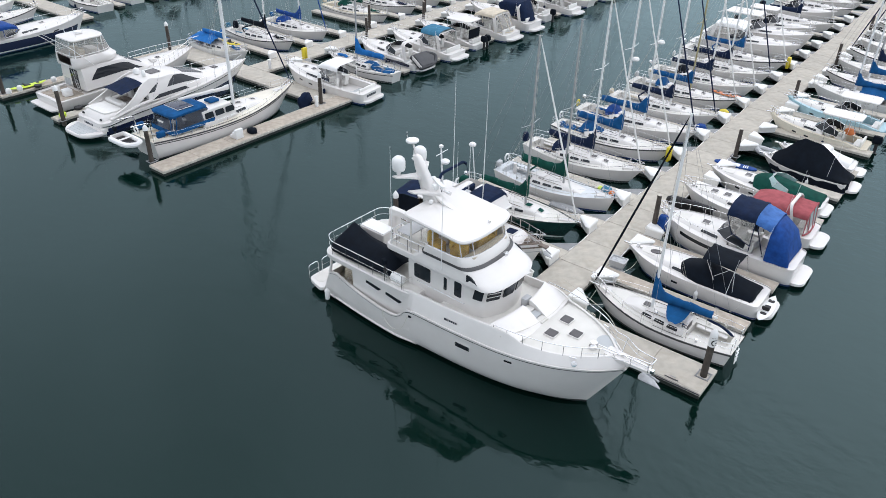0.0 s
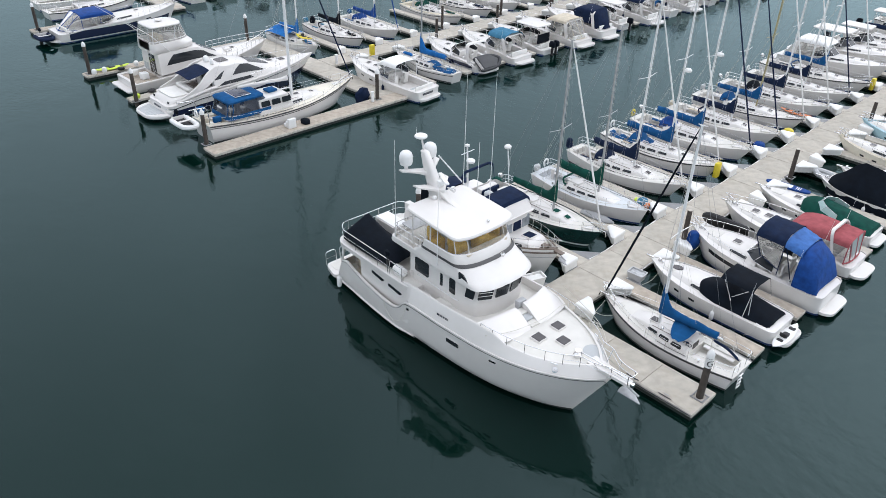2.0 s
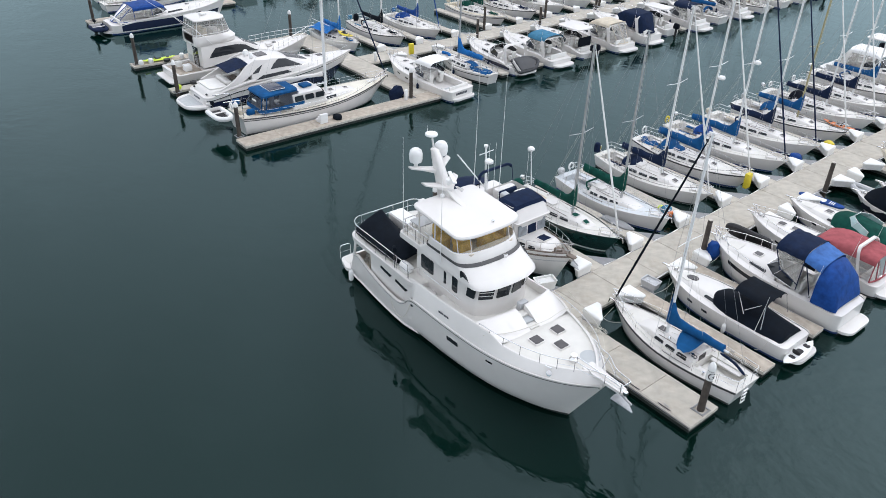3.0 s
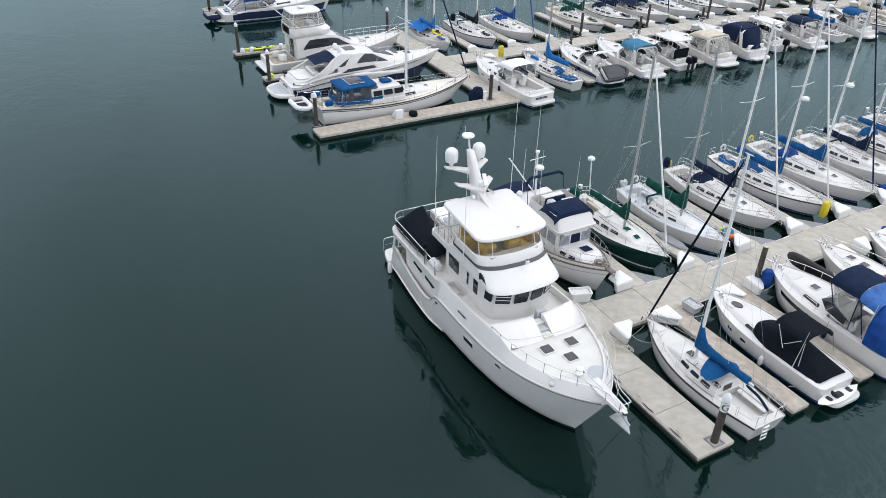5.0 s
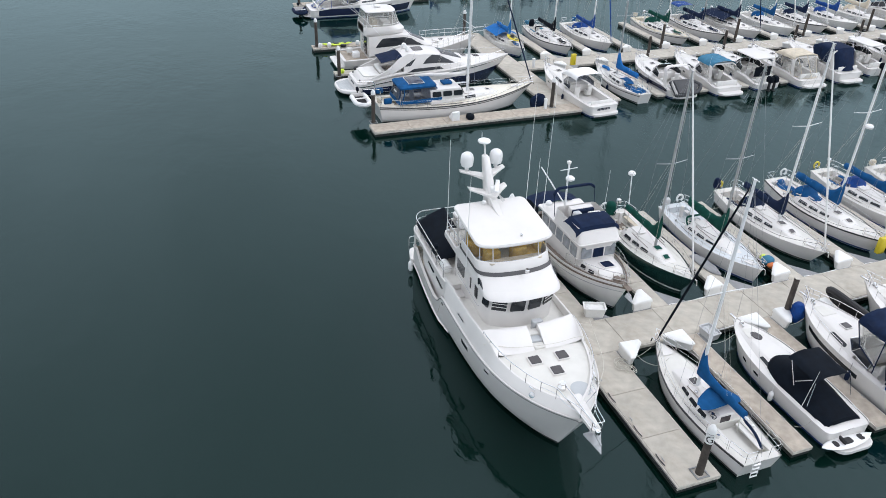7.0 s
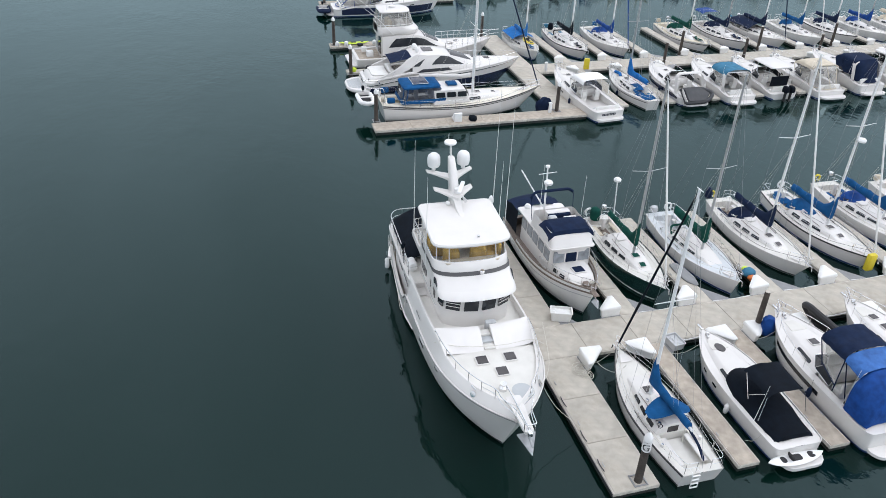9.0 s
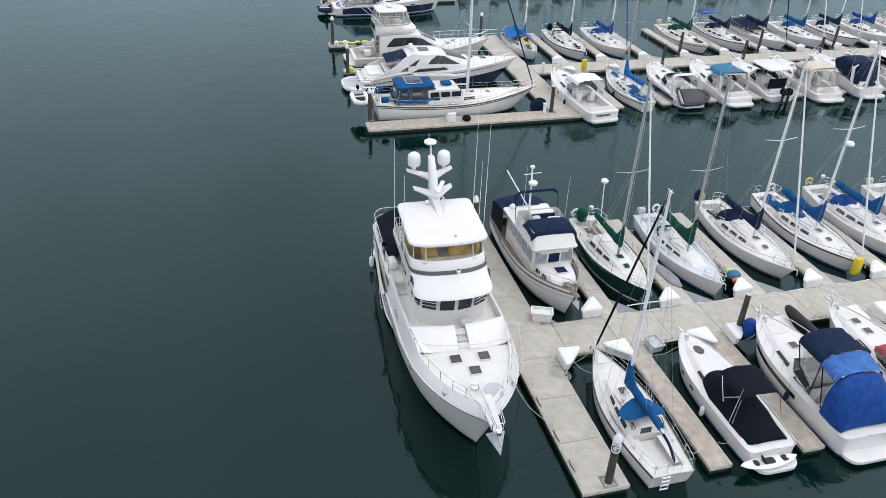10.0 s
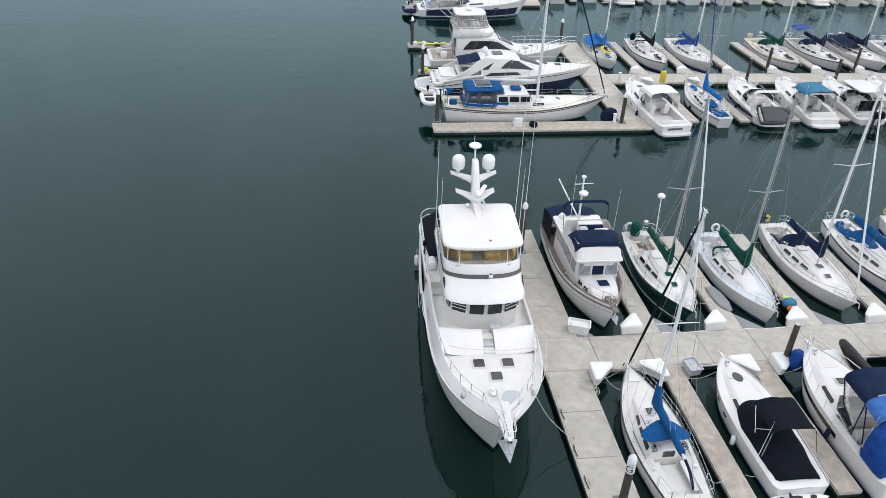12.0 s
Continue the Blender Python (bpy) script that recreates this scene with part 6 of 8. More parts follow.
    # flybridge aft: stair opening, rails, sink unit
    for s in (-1, 1):
        for z, r in ((5.97, 0.02), (5.57, 0.014)):
            part("flybridge_rail", tube(B(), rounded_line([(7.6, s * 1.85, z), (5.4, s * 1.85, z), (5.35, s * 1.4, z), (5.35, s * 0.4, z)], 0.25), r, 6), STEEL, root)
        for x, y in ((7.3, 1.85), (6.6, 1.85), (5.9, 1.85), (5.37, 1.6), (5.35, 0.9), (5.35, 0.4)):
            part("rail_post", tube(B(), [(x, s * y, 5.1), (x, s * y, 5.97)], 0.018, 6), STEEL, root)
    part("wet_bar", rbox(B(), (6.2, 1.2, 5.5), (0.7, 1.0, 0.8), 0.06), GEL, root)
    tb = part("flybridge_table", plate(B(), [(5.45, -1.4, 5.85), (6.35, -1.4, 5.85), (6.35, -0.1, 5.85), (5.45, -0.1, 5.85)], 0.08, 0.04), GREYRUB, root, "pale grey table on the aft flybridge")
    for x, y in ((5.55, -1.3), (6.25, -1.3), (5.55, -0.2), (6.25, -0.2)):
        part("table_leg", tube(B(), [(x, y, 5.12), (x, y, 5.84)], 0.025, 6), STEEL, tb)
    for k in range(6):
        part("stair_tread", rbox(B(), (5.2 - 0.22 * k, -0.9, 4.95 - 0.27 * k), (0.24, 0.6, 0.05), 0.01, seg=1), GEL, root)
    # foredeck cowl with a passage
    def cowl(y0, y1, name):
        bm = B()
        rows = []
        for k in (-0.3, -0.1, 0.0, 0.06, 0.15, 0.3, 0.45, 0.6, 0.75, 0.9, 1.0):
            ro = []
            for j in range(17):
                t = j / 16
                w = 2.42
                y = y0 + (y1 - y0) * t
                x = 12.5 - 0.42 * (y / w) ** 2
                foot = 13.72 - 0.12 * (y / w) ** 2
                crest = 3.98 - 0.14 * abs(y / w) ** 2.5
                xx = x + (foot - x) * max(0.0, k) + (0.05 * (k + 0.3) if k < 0 else 0)
                edge = h.cap_b(xx) - 0.06
                y = max(-edge, min(edge, y * edge / w if abs(y) > 1.2 else y))
                z = 3.25 if k == -0.3 else crest - 0.05 if k == -0.1 else crest if k <= 0.06 else 3.42 + (crest - 3.42) * (0.5 + 0.5 * math.cos(math.pi * k)) ** 0.85
                side = max(0.0, abs(y) - (edge - 0.45)) / 0.45
                if k > 0:
                    z += (h.cap_z(xx) + 0.01 - z) * side ** 2
                ro.append((xx, y, z))
            rows.append(ro)
        vs = grid(bm, rows)
        bm.faces.new([r[0] for r in vs])
        bm.faces.new([r[-1] for r in vs][::-1])
        part(name, bm, GEL, root, "smooth white foredeck cowl")
    cowl(-2.42, -0.27, "foredeck_cowl")
    cowl(0.27, 2.42, "foredeck_cowl")
    for k in range(3):
        part("passage_step", rbox(B(), (13.45 - 0.4 * k, 0.0, 3.44 + 0.1 * k), (0.4, 0.52, 0.12), 0.02), GREYDECK if k % 2 else NONSKID, root, "grey step in the passage")
    part("passage_locker", rbox(B(), (12.25, 0.42, 3.7), (0.3, 0.5, 0.55), 0.03), GREYRUB, root, "grey locker door beside the passage")
    # foredeck hatches
    for x, y in ((14.38, -0.62), (14.38, 0.72), (15.27, 0.06)):
        z = 3.47
        hb = part("deck_hatch", plate(B(), [(x - 0.29, y - 0.29, z), (x + 0.29, y - 0.29, z), (x + 0.29, y + 0.29, z), (x - 0.29, y + 0.29, z)], 0.05, 0.08), GEL, root)
        part("hatch_cover", plate(B(), [(x - 0.25, y - 0.25, z + 0.05), (x + 0.25, y - 0.25, z + 0.05), (x + 0.25, y + 0.25, z + 0.05), (x - 0.25, y + 0.25, z + 0.05)], 0.03, 0.03), HATCHGLASS, hb, "brown-grey mesh hatch cover")
    # windlass, pulpit, anchor
    wl_ = part("windlass", lathe(B(), [(0.2, 0), (0.2, 0.15), (0.1, 0.25), (0.16, 0.32), (0.16, 0.36)], 14, (16.35, -0.25, 3.42)), STEEL, root)
    part("chain", tube(B(), [(16.4, -0.1, 3.62), (17.2, -0.05, 3.62), (18.9, 0.0, 3.6)], 0.03, 6), STEEL, wl_)
    part("rope_mat", lathe(B(), [(0.46, 0), (0.46, 0.03), (0.1, 0.05)], 20, (16.6, 0.55, 3.43)), GREYDECK, root, "round grey coiled mat")
    part("bow_platform", shell(B(), [rounded([(16.9, -0.34, z), (19.05, -0.2, z), (19.05, 0.2, z), (16.9, 0.34, z)], 0.12) for z in (3.38, 3.52)]), GEL, root, "white anchor platform at the bow")
    part("bow_roller", rbox(B(), (19.0, 0, 3.45), (0.4, 0.2, 0.2), 0.04), STEEL, root)
    an = part("anchor", tube(B(), [(18.4, 0, 3.36), (19.5, 0, 3.1)], 0.05, 7), GALV, root, "galvanised plough anchor")
    part("anchor_fluke", plate(B(), [(19.65, -0.02, 2.75), (18.7, -0.42, 3.1), (18.55, 0.0, 2.95), (18.7, 0.42, 3.1)], 0.05, 0.04), GALV, an)
    for s in (-1, 1):
        pts = [(x, s * (h.cap_b(x) - 0.05), z) for x, z in ((12.3, 3.9), (13.0, 3.92), (13.8, 3.95), (14.7, 3.97), (15.6, 4.0), (16.3, 4.03), (16.9, 4.05))] + [(17.5, s * 0.7, 4.05), (18.2, s * 0.34, 4.0), (19.0, s * 0.24, 4.0)]
        part("bow_rail", tube(B(), curve(pts, 5), 0.022, 7), STEEL, root)
        part("bow_rail_mid", tube(B(), curve([(x, y, z - 0.3) for x, y, z in pts[5:]], 4), 0.014, 5), STEEL, root)
        for i, (x, y, z) in enumerate(pts):
            zz = h.cap_z(x) if x < 17.2 else 3.5
            part("rail_post", tube(B(), [(x, y if x < 17 else s * min(abs(y), 0.3), zz - 0.02), (x, y, z)], 0.018, 6), STEEL, root)
        part("deck_cleat", tube(B(), [(15.9, s * 1.55, 3.5), (16.2, s * 1.45, 3.5)], 0.035, 6), STEEL, root)
    part("pulpit_end", tube(B(), rounded_line([(19.0, -0.24, 4.0), (19.12, -0.22, 4.0), (19.12, 0.22, 4.0), (19.0, 0.24, 4.0)], 0.1), 0.022, 7), STEEL, root)
    # tender on the boat deck under a black cover
    tr = thing("covered_tender", YACHT_AT @ pose(3.55, -1.3, 3.36), "tender under a black canvas cover on the boat deck", "tender")
    rows = []
    for x, w, hi, ry in ((-2.15, 0.85, 0.7, 0.3), (-2.05, 1.0, 1.0, 0.45), (-1.8, 1.02, 1.28, 0.5), (-1.3, 1.05, 1.15, 0.42), (-0.6, 1.06, 1.02, 0.3), (0.1, 1.05, 1.0, 0.2), (0.8, 1.02, 0.98, 0.1), (1.4, 0.95, 0.9, 0.05), (1.95, 0.82, 0.72, 0.0), (2.2, 0.6, 0.5, 0.0)):
        rows.append([(x, -w * 0.97, 0.12), (x, -w, 0.38), (x, -w * 0.9, 0.46), (x, -0.45 * w + 0.3 * ry, 0.46 + (hi - 0.46) * 0.62), (x, ry - 0.08, hi), (x, ry + 0.08, hi), (x, ry + (w - ry) * 0.55, 0.46 + (hi - 0.46) * 0.5), (x, w * 0.95, 0.44), (x, w, 0.36), (x, w * 0.97, 0.12)])
    rows = [[p for a, b in zip(r, r[1:]) for p in (a, tuple((i + j) / 2 for i, j in zip(a, b)))] + [r[-1]] for r in rows]
    part("cover", drape(rows, 0.05, 5), BLACKC, tr, "black canvas boat cover")
    part("cradle", rbox(B(), (0, 0, 0.08), (2.6, 0.8, 0.16), 0.03), GEL, tr)
    bm = B()
    tube(bm, [(2.0, -1.12, 0.0), (2.0, -1.12, 1.1)], 0.03, 6)
    part("motor_bracket", bm, STEEL, tr)
    outboard(tr, pose(2.0, -1.15, 0.95, 0, 0, 160), size=0.5, name="tender_motor")
    # davit crane and lockers on the boat deck
    dv = part("davit_crane", shell(B(), [rounded([(2.15 - k, 1.3 - k, z), (2.85 + k, 1.3 - k, z), (2.85 + k, 2.0 + k, z), (2.15 - k, 2.0 + k, z)], 0.2) for z, k in ((3.34, 0.0), (4.0, -0.05), (4.5, -0.1), (4.58, -0.2))]), GEL, root, "white davit crane")
    part("davit_arm", shell(B(), [rounded([(x, y - w, z - w), (x, y + w, z - w), (x, y + w, z + w), (x, y - w, z + w)], 0.05, 2) for x, y, z, w in ((2.3, 1.6, 4.62, 0.2), (3.2, 1.55, 4.72, 0.17), (4.9, 1.45, 4.66, 0.1))]), GEL, dv)
    part("deck_locker", shell(B(), [rounded([(1.5, -0.15, z), (3.3, -0.15, z), (3.3, 0.85, z), (1.5, 0.85, z)], 0.15) for z in (3.34, 4.0, 4.1)]), GEL, root, "white deck locker beside the tender")
    part("locker_lid", rbox(B(), (2.4, 0.35, 4.13), (1.7, 0.9, 0.08), 0.03), WHITEP, root)
    part("deck_seat", rbox(B(), (4.7, 1.6, 3.6), (0.9, 0.9, 0.5), 0.06), GEL, root)
    # life raft canister on its cradle with a guard hoop
    part("life_raft", shell(B(), [[(x, -2.1 + 0.24 * r * math.cos(2 * math.pi * j / 14), 3.64 + 0.24 * r * math.sin(2 * math.pi * j / 14)) for j in range(14)] for x, r in ((5.78, 0.6), (5.82, 0.95), (6.1, 1.0), (6.13, 1.06), (6.2, 1.06), (6.23, 1.0), (6.5, 0.95), (6.54, 0.6))]), WHITEP, root, "white life raft canister")
    part("raft_cradle", rbox(B(), (6.16, -2.1, 3.4), (0.6, 0.45, 0.1), 0.03), GEL, root)
    part("raft_hoop", tube(B(), rounded_line([(6.8, -2.42, 3.35), (6.8, -2.42, 3.85), (6.8, -1.75, 3.85), (6.8, -1.75, 3.35)], 0.12), 0.016, 6), STEEL, root)
    return root, h


YACHT, YHULL = yacht()


# ---- particular boats ----
def trawler(m):
    """The small white trawler with navy canvas."""
    root = thing("trawler", m, "white wooden-trimmed trawler with navy flybridge canvas", "motor boat", "moored motor boats")
    L = 10.6
    h = Hull(L, 3.55, 1.2, 1.25, 2.0, tw=0.85, um=0.45, p=2.5, rake=1.1, flare=0.4)
    hull = hull_parts(h, root, GELOLD, TEAK, REDSTRIPE, (0.03, 0.25, 1.4, 0.5), 20, rail=TEAK)
    part("cove_line", h.band(-0.42, -0.36, 0.008, n=18, follow=True), GREYDECK, hull)
    for s in (-1, 1):
        rows = []
        for k in range(21):
            u = 0.28 + 0.7 * k / 20
            x, y, z = u * L, s * (h.b(u) - 0.03), h.s(u)
            rows.append([(x, y, z - 0.02), (x, y + s * 0.02, z + 0.2), (x, y - s * 0.07, z + 0.2), (x, y - s * 0.06, z - 0.02)])
        bm = B()
        grid(bm, rows)
        part("bulwark", bm, GELOLD, root)
        part("cap_rail", tube(B(), [(r[1][0], r[1][1] - s * 0.04, r[1][2] + 0.01) for r in rows], 0.05, 6), TEAK, root, "weathered teak cap rail")
    hw = 1.32
    body = lambda z, d=0.0: rounded([(2.6, -hw - d, z), (7.2, -hw - d, z), (7.35, -hw * 0.7, z), (7.35, hw * 0.7, z), (7.2, hw + d, z), (2.6, hw + d, z)], 0.12, 3)
    part("deckhouse", shell(B(), [body(1.1), body(3.05, -0.05)]), GEL, root)
    for s in (-1, 1):
        for k in range(5):
            a = 2.75 + 0.9 * k
            part("side_window", plate(B(), [(a, s * (hw - 0.01), 2.1), (a + 0.75, s * (hw - 0.01), 2.1), (a + 0.75, s * (hw - 0.03), 2.8), (a, s * (hw - 0.03), 2.8)], 0.06, 0.03), SKYCURTAIN, root, "deckhouse window with reflected sky in its grey colour")
    for k, mt in ((-1, SKYCURTAIN), (0, NAVY), (1, SKYCURTAIN)):
        y = k * 0.78
        part("front_window", plate(B(), [(7.37, y - 0.34, 2.12), (7.37, y + 0.34, 2.12), (7.32, y + 0.34, 2.85), (7.32, y - 0.34, 2.85)], 0.05, 0.04), mt, root, "front deckhouse window")
    brow = lambda z, d: rounded([(2.2, -1.5 - d, z), (7.5 + d, -1.4 - d, z), (7.5 + d, 1.4 + d, z), (2.2, 1.5 + d, z)], 0.2, 3)
    part("house_roof", shell(B(), [brow(3.0, -0.05), brow(3.04, 0), brow(3.12, 0)]), GEL, root)
    fly = lambda z, d: rounded([(4.2, -1.3 - d, z), (6.85 + 4.2 * d, -1.22 - d, z), (6.85 + 4.2 * d, 1.22 + d, z), (4.2, 1.3 + d, z)], 0.25, 3)
    part("flybridge_coaming", shell(B(), [fly(3.1, 0.14), fly(3.95, 0.02)], True, False), GEL, root)
    rows = [[(x, (-1.5 + 3.0 * j / 8) * (0.96 if x > 6 else 1.0), 4.06 + 0.06 * math.sin(math.pi * j / 8) - (0.3 if j in (0, 8) else 0) - dz) for j in range(9)] for x, dz in ((5.5, 0.12), (5.65, 0.0), (6.1, -0.03), (6.7, 0.02), (6.95, 0.08), (7.05, 0.3))]
    part("flybridge_cover", drape(rows, 0.02, 3), NAVY, root, "navy canvas cover over the flybridge helm")
    part("flybridge_seat", rbox(B(), (4.65, 0.1, 3.75), (0.45, 1.5, 0.6), 0.08), GEL, root)
    part("helm_chair", rbox(B(), (5.35, -0.5, 3.75), (0.45, 0.5, 0.7), 0.12, seg=3), GREYRUB, root)
    part("instrument_pod", rbox(B(), (5.6, 0.5, 3.9), (0.3, 0.8, 0.4), 0.06), GEL, root)
    part("seat_cushion", rbox(B(), (4.95, 0.1, 3.75), (0.2, 1.45, 0.5), 0.06), NAVY, root)
    bow = [(4.2, -1.35, 3.3), (3.9, -1.38, 4.75), (3.85, -1.1, 5.0), (3.85, 1.1, 5.0), (3.9, 1.38, 4.75), (4.2, 1.35, 3.3)]
    part("folded_bimini", tube(B(), rounded_line(bow, 0.3), [0.02] * 2 + [0.09] * 16 + [0.02] * (len(rounded_line(bow, 0.3)) - 18), 7), NAVY, root, "folded navy bimini on its hoop")
    mast = part("mast", tube(B(), [(3.2, -0.1, 3.1), (3.0, -0.1, 6.2)], [0.07, 0.05], 8), MASTM, root)
    part("radar_dome", lathe(B(), [(0.05, -0.13), (0.27, -0.09), (0.28, 0.03), (0.18, 0.12), (0.02, 0.13)], 14, (3.35, -0.1, 5.3)), WHITEP, mast)
    part("crosstree", tube(B(), [(3.05, -0.65, 5.75), (3.05, 0.5, 5.8)], 0.025, 6), MASTM, mast)
    part("gps_dome", lathe(B(), [(0.04, -0.1), (0.14, -0.05), (0.14, 0.06), (0.02, 0.12)], 10, (3.0, -0.1, 6.2)), WHITEP, mast)
    part("boom", tube(B(), [(3.1, -0.1, 3.4), (1.6, -1.2, 5.4)], 0.045, 7), MASTM, mast)
    part("television_dome", lathe(B(), [(0.05, -0.16), (0.2, -0.1), (0.21, 0.05), (0.12, 0.17), (0.01, 0.2)], 12, (2.9, -1.1, 3.5)), WHITEP, root)
    for y, z in ((-1.35, 7.5), (1.4, 6.5)):
        part("whip_antenna", tube(B(), [(5.2, y, 3.2), (5.2, y, z)], [0.02, 0.006], 5), WHITEP, root)
    rows = [[(x, -1.5 + 3.0 * j / 8, z + 0.3 * math.sin(math.pi * j / 8)) for j in range(9)] for x, z in ((0.2, 1.9), (0.3, 2.6), (1.2, 2.9), (2.3, 2.95))]
    part("aft_enclosure", drape(rows, 0.04, 2), NAVY, root, "navy canvas aft enclosure")
    for s in (-1, 1):
        rows = [[(x, s * 1.5, z) for z in (1.3, 2.0, zt)] for x, zt in ((0.25, 2.6), (1.2, 2.9), (2.4, 2.95))]
        part("enclosure_side", drape(rows, 0.03, 4), BLACKC, root)
    t = Trunk(h, 7.2, 9.3, 1.15, 0.75, 0.6, 0.45, slope=0.6, lean=0.86)
    part("trunk_cabin", t.mesh(), GEL, root)
    t.hatch(root, 8.35, 0.05, 0.75, NAVY)
    for sp in ((7.4, 7.9), (8.1, 8.6)):
        t.windows(root, [sp], 0.3, 0.7)
    part("rope_heap", tube(B(), [(9.1 + 0.25 * math.cos(k * 0.7) * (1 - k / 60), 0.55 + 0.25 * math.sin(k * 0.7) * (1 - k / 60), h.s(0.86) + 0.05 + k * 0.002) for k in range(40)], 0.025, 5), ROPE, root)
    part("windlass", rbox(B(), (9.6, 0, h.s(0.9) + 0.15), (0.4, 0.35, 0.3), 0.06), TEAK, root)
    part("bowsprit", rbox(B(), (10.5, 0, 2.06), (0.9, 0.34, 0.08), 0.03), TEAK, root, "teak anchor platform")
    an = part("anchor", tube(B(), [(10.4, 0, 2.05), (11.2, 0, 1.7)], 0.04, 6), GALV, root)
    part("anchor_fluke", plate(B(), [(11.3, 0, 1.45), (10.8, -0.22, 1.65), (10.7, 0, 1.75), (10.8, 0.22, 1.65)], 0.03, 0.04), GALV, an)
    railing(h, root, 0.62, 0.93, 4, 0.85, True, 0.04, "rail", r=0.016, post=0.016)
    pulpit(h, root, 0.93, 0.85, 0.04)
    return root


def sports_yacht(m):
    """The long low white motor yacht with a navy lower hull and awning."""
    root = thing("sports_yacht", m, "long white sports yacht with navy lower hull and awning", "yacht", "large boats on the far dock")
    L = 16.3
    h = Hull(L, 4.6, 1.15, 1.65, 2.15, tw=0.9, um=0.4, p=2.3, rake=2.6, flare=0.22, corner=0.3, cu=0.06, step=(0.02, 0.2, 0.25))
    hull = part("hull", h.skin(26, 10), GEL, root)
    part("navy_hull_paint", h.band(0.06, lambda u: 0.72 + 0.75 * u, 0.02, 0.02, n=26, nv=6), NAVYHULL, hull, "navy painted lower hull")
    part("rub_rail", h.band(-0.30, -0.22, 0.03, n=26, follow=True), STEEL, hull)
    part("deck", h.deck(26, well=(0.12, 0.31, 1.55, 0.6)), GEL, root)
    ring = lambda z, d: rounded([(0.5, -2.05 + d, z), (-0.7, -2.0 + d, z), (-1.65 + d, -1.15, z), (-1.65 + d, 1.15, z), (-0.7, 2.0 - d, z), (0.5, 2.05 - d, z)], 0.7, 5)
    part("swim_platform", shell(B(), [ring(0.22, 0.15), ring(0.34, 0.0), ring(0.5, 0.0), ring(0.56, 0.06)]), GEL, root)
    for k in range(5):
        part("platform_plank", plate(B(), [(-1.45 + 0.27 * k, -1.0 - 0.13 * k, 0.575), (-1.21 + 0.27 * k, -1.0 - 0.13 * k, 0.575), (-1.21 + 0.27 * k, 1.0 + 0.13 * k, 0.575), (-1.45 + 0.27 * k, 1.0 + 0.13 * k, 0.575)], 0.03, 0.02), GREYDECK, root, "grey grating on the swim platform")
    # garage door with the sun pad on top
    g = lambda x, w, z, r: rounded([(x, -w, z), (x, w, z), (2.3, w, z), (2.3, -w, z)], [r, r, 0.05, 0.05], 5)
    part("garage_door", shell(B(), [g(-0.1, 1.55, 0.55, 0.5), g(0.12, 1.6, 1.0, 0.6), g(0.45, 1.55, 1.45, 0.6), g(0.7, 1.4, 1.62, 0.6)]), GEL, root, "rounded white garage door at the stern")
    part("sunpad", shell(B(), [g(0.75, 1.35, 1.6, 0.5), g(0.75, 1.38, 1.74, 0.5), g(0.95, 1.2, 1.8, 0.5)]), CUSHION, root, "white sun pad over the garage")
    for s in (-1, 1):
        for k in range(3):
            part("transom_step", rbox(B(), (0.25 + 0.4 * k, s * 1.78, 0.62 + 0.2 * k), (0.5, 0.4, 0.3), 0.05), GEL, root)
        part("stern_light", plate(B(), [(0.32, s * 1.15, 1.28), (0.32, s * 1.5, 1.28), (0.42, s * 1.45, 1.4), (0.42, s * 1.15, 1.4)], 0.03, 0.03), TINT, root)
    part("cockpit_bench", rbox(B(), (2.75, 0.2, 1.75), (0.6, 2.4, 0.5), 0.14, seg=3), CUSHION, root)
    part("cockpit_table", rbox(B(), (3.8, 0.5, 1.75), (0.7, 1.1, 0.06), 0.03), TEAK, root)
    for y in (-0.6, 0.6):
        part("helm_seat", rbox(B(), (4.6, y, 1.9), (0.6, 0.7, 1.0), 0.14, seg=3), CUSHION, root)
    lf = Loft(((4.6, 1.95, 1.8, 1.36, 3.36), (5.6, 1.98, 1.82, 1.42, 3.52), (7.2, 1.95, 1.85, 1.42, 3.54), (8.4, 1.88, 1.9, 1.34, 3.36), (9.4, 1.78, 1.95, 1.24, 3.06), (10.4, 1.64, 2.0, 1.12, 2.74), (11.4, 1.45, 2.02, 0.98, 2.52), (12.8, 1.05, 2.05, 0.68, 2.38), (14.8, 0.42, 2.1, 0.22, 2.2)))
    part("coupe_house", lf.mesh(30), GEL, root)
    for s in (-1, 1):
        part("side_window", lf.patch(((0.48, 6.5, 10.0), (0.72, 6.9, 9.3), (0.96, 7.5, 8.3)), s), TINT, root, "dark curved side window")
        part("aft_window", lf.patch(((0.45, 4.75, 5.3), (0.65, 4.8, 5.6), (0.9, 4.9, 6.0)), s), TINT, root, "dark aft side window")
        part("lower_window", lf.patch(((0.08, 4.9, 8.6), (0.26, 5.6, 8.2)), s), TINT, root, "dark lower side window")
        line = curve([(1.5, s * 2.03, 1.55), (2.8, s * 2.02, 2.0), (3.9, s * 1.85, 2.55), (4.9, s * 1.6, 3.15), (5.9, s * 1.46, 3.5)], 4)
        n = len(line) - 1
        rows = [[p + Vector((a * (0.25 + 0.5 * i / n), 0, b)) - Vector((0, s * c, 0)) for a, b, c in ((-1, 0.1, 0.0), (1, -0.14, -0.03), (1, -0.14, 0.12), (-1, 0.1, 0.14))] for i, p in enumerate(line)]
        part("arch_leg", shell(B(), rows), GEL, root, "white swept arch leg")
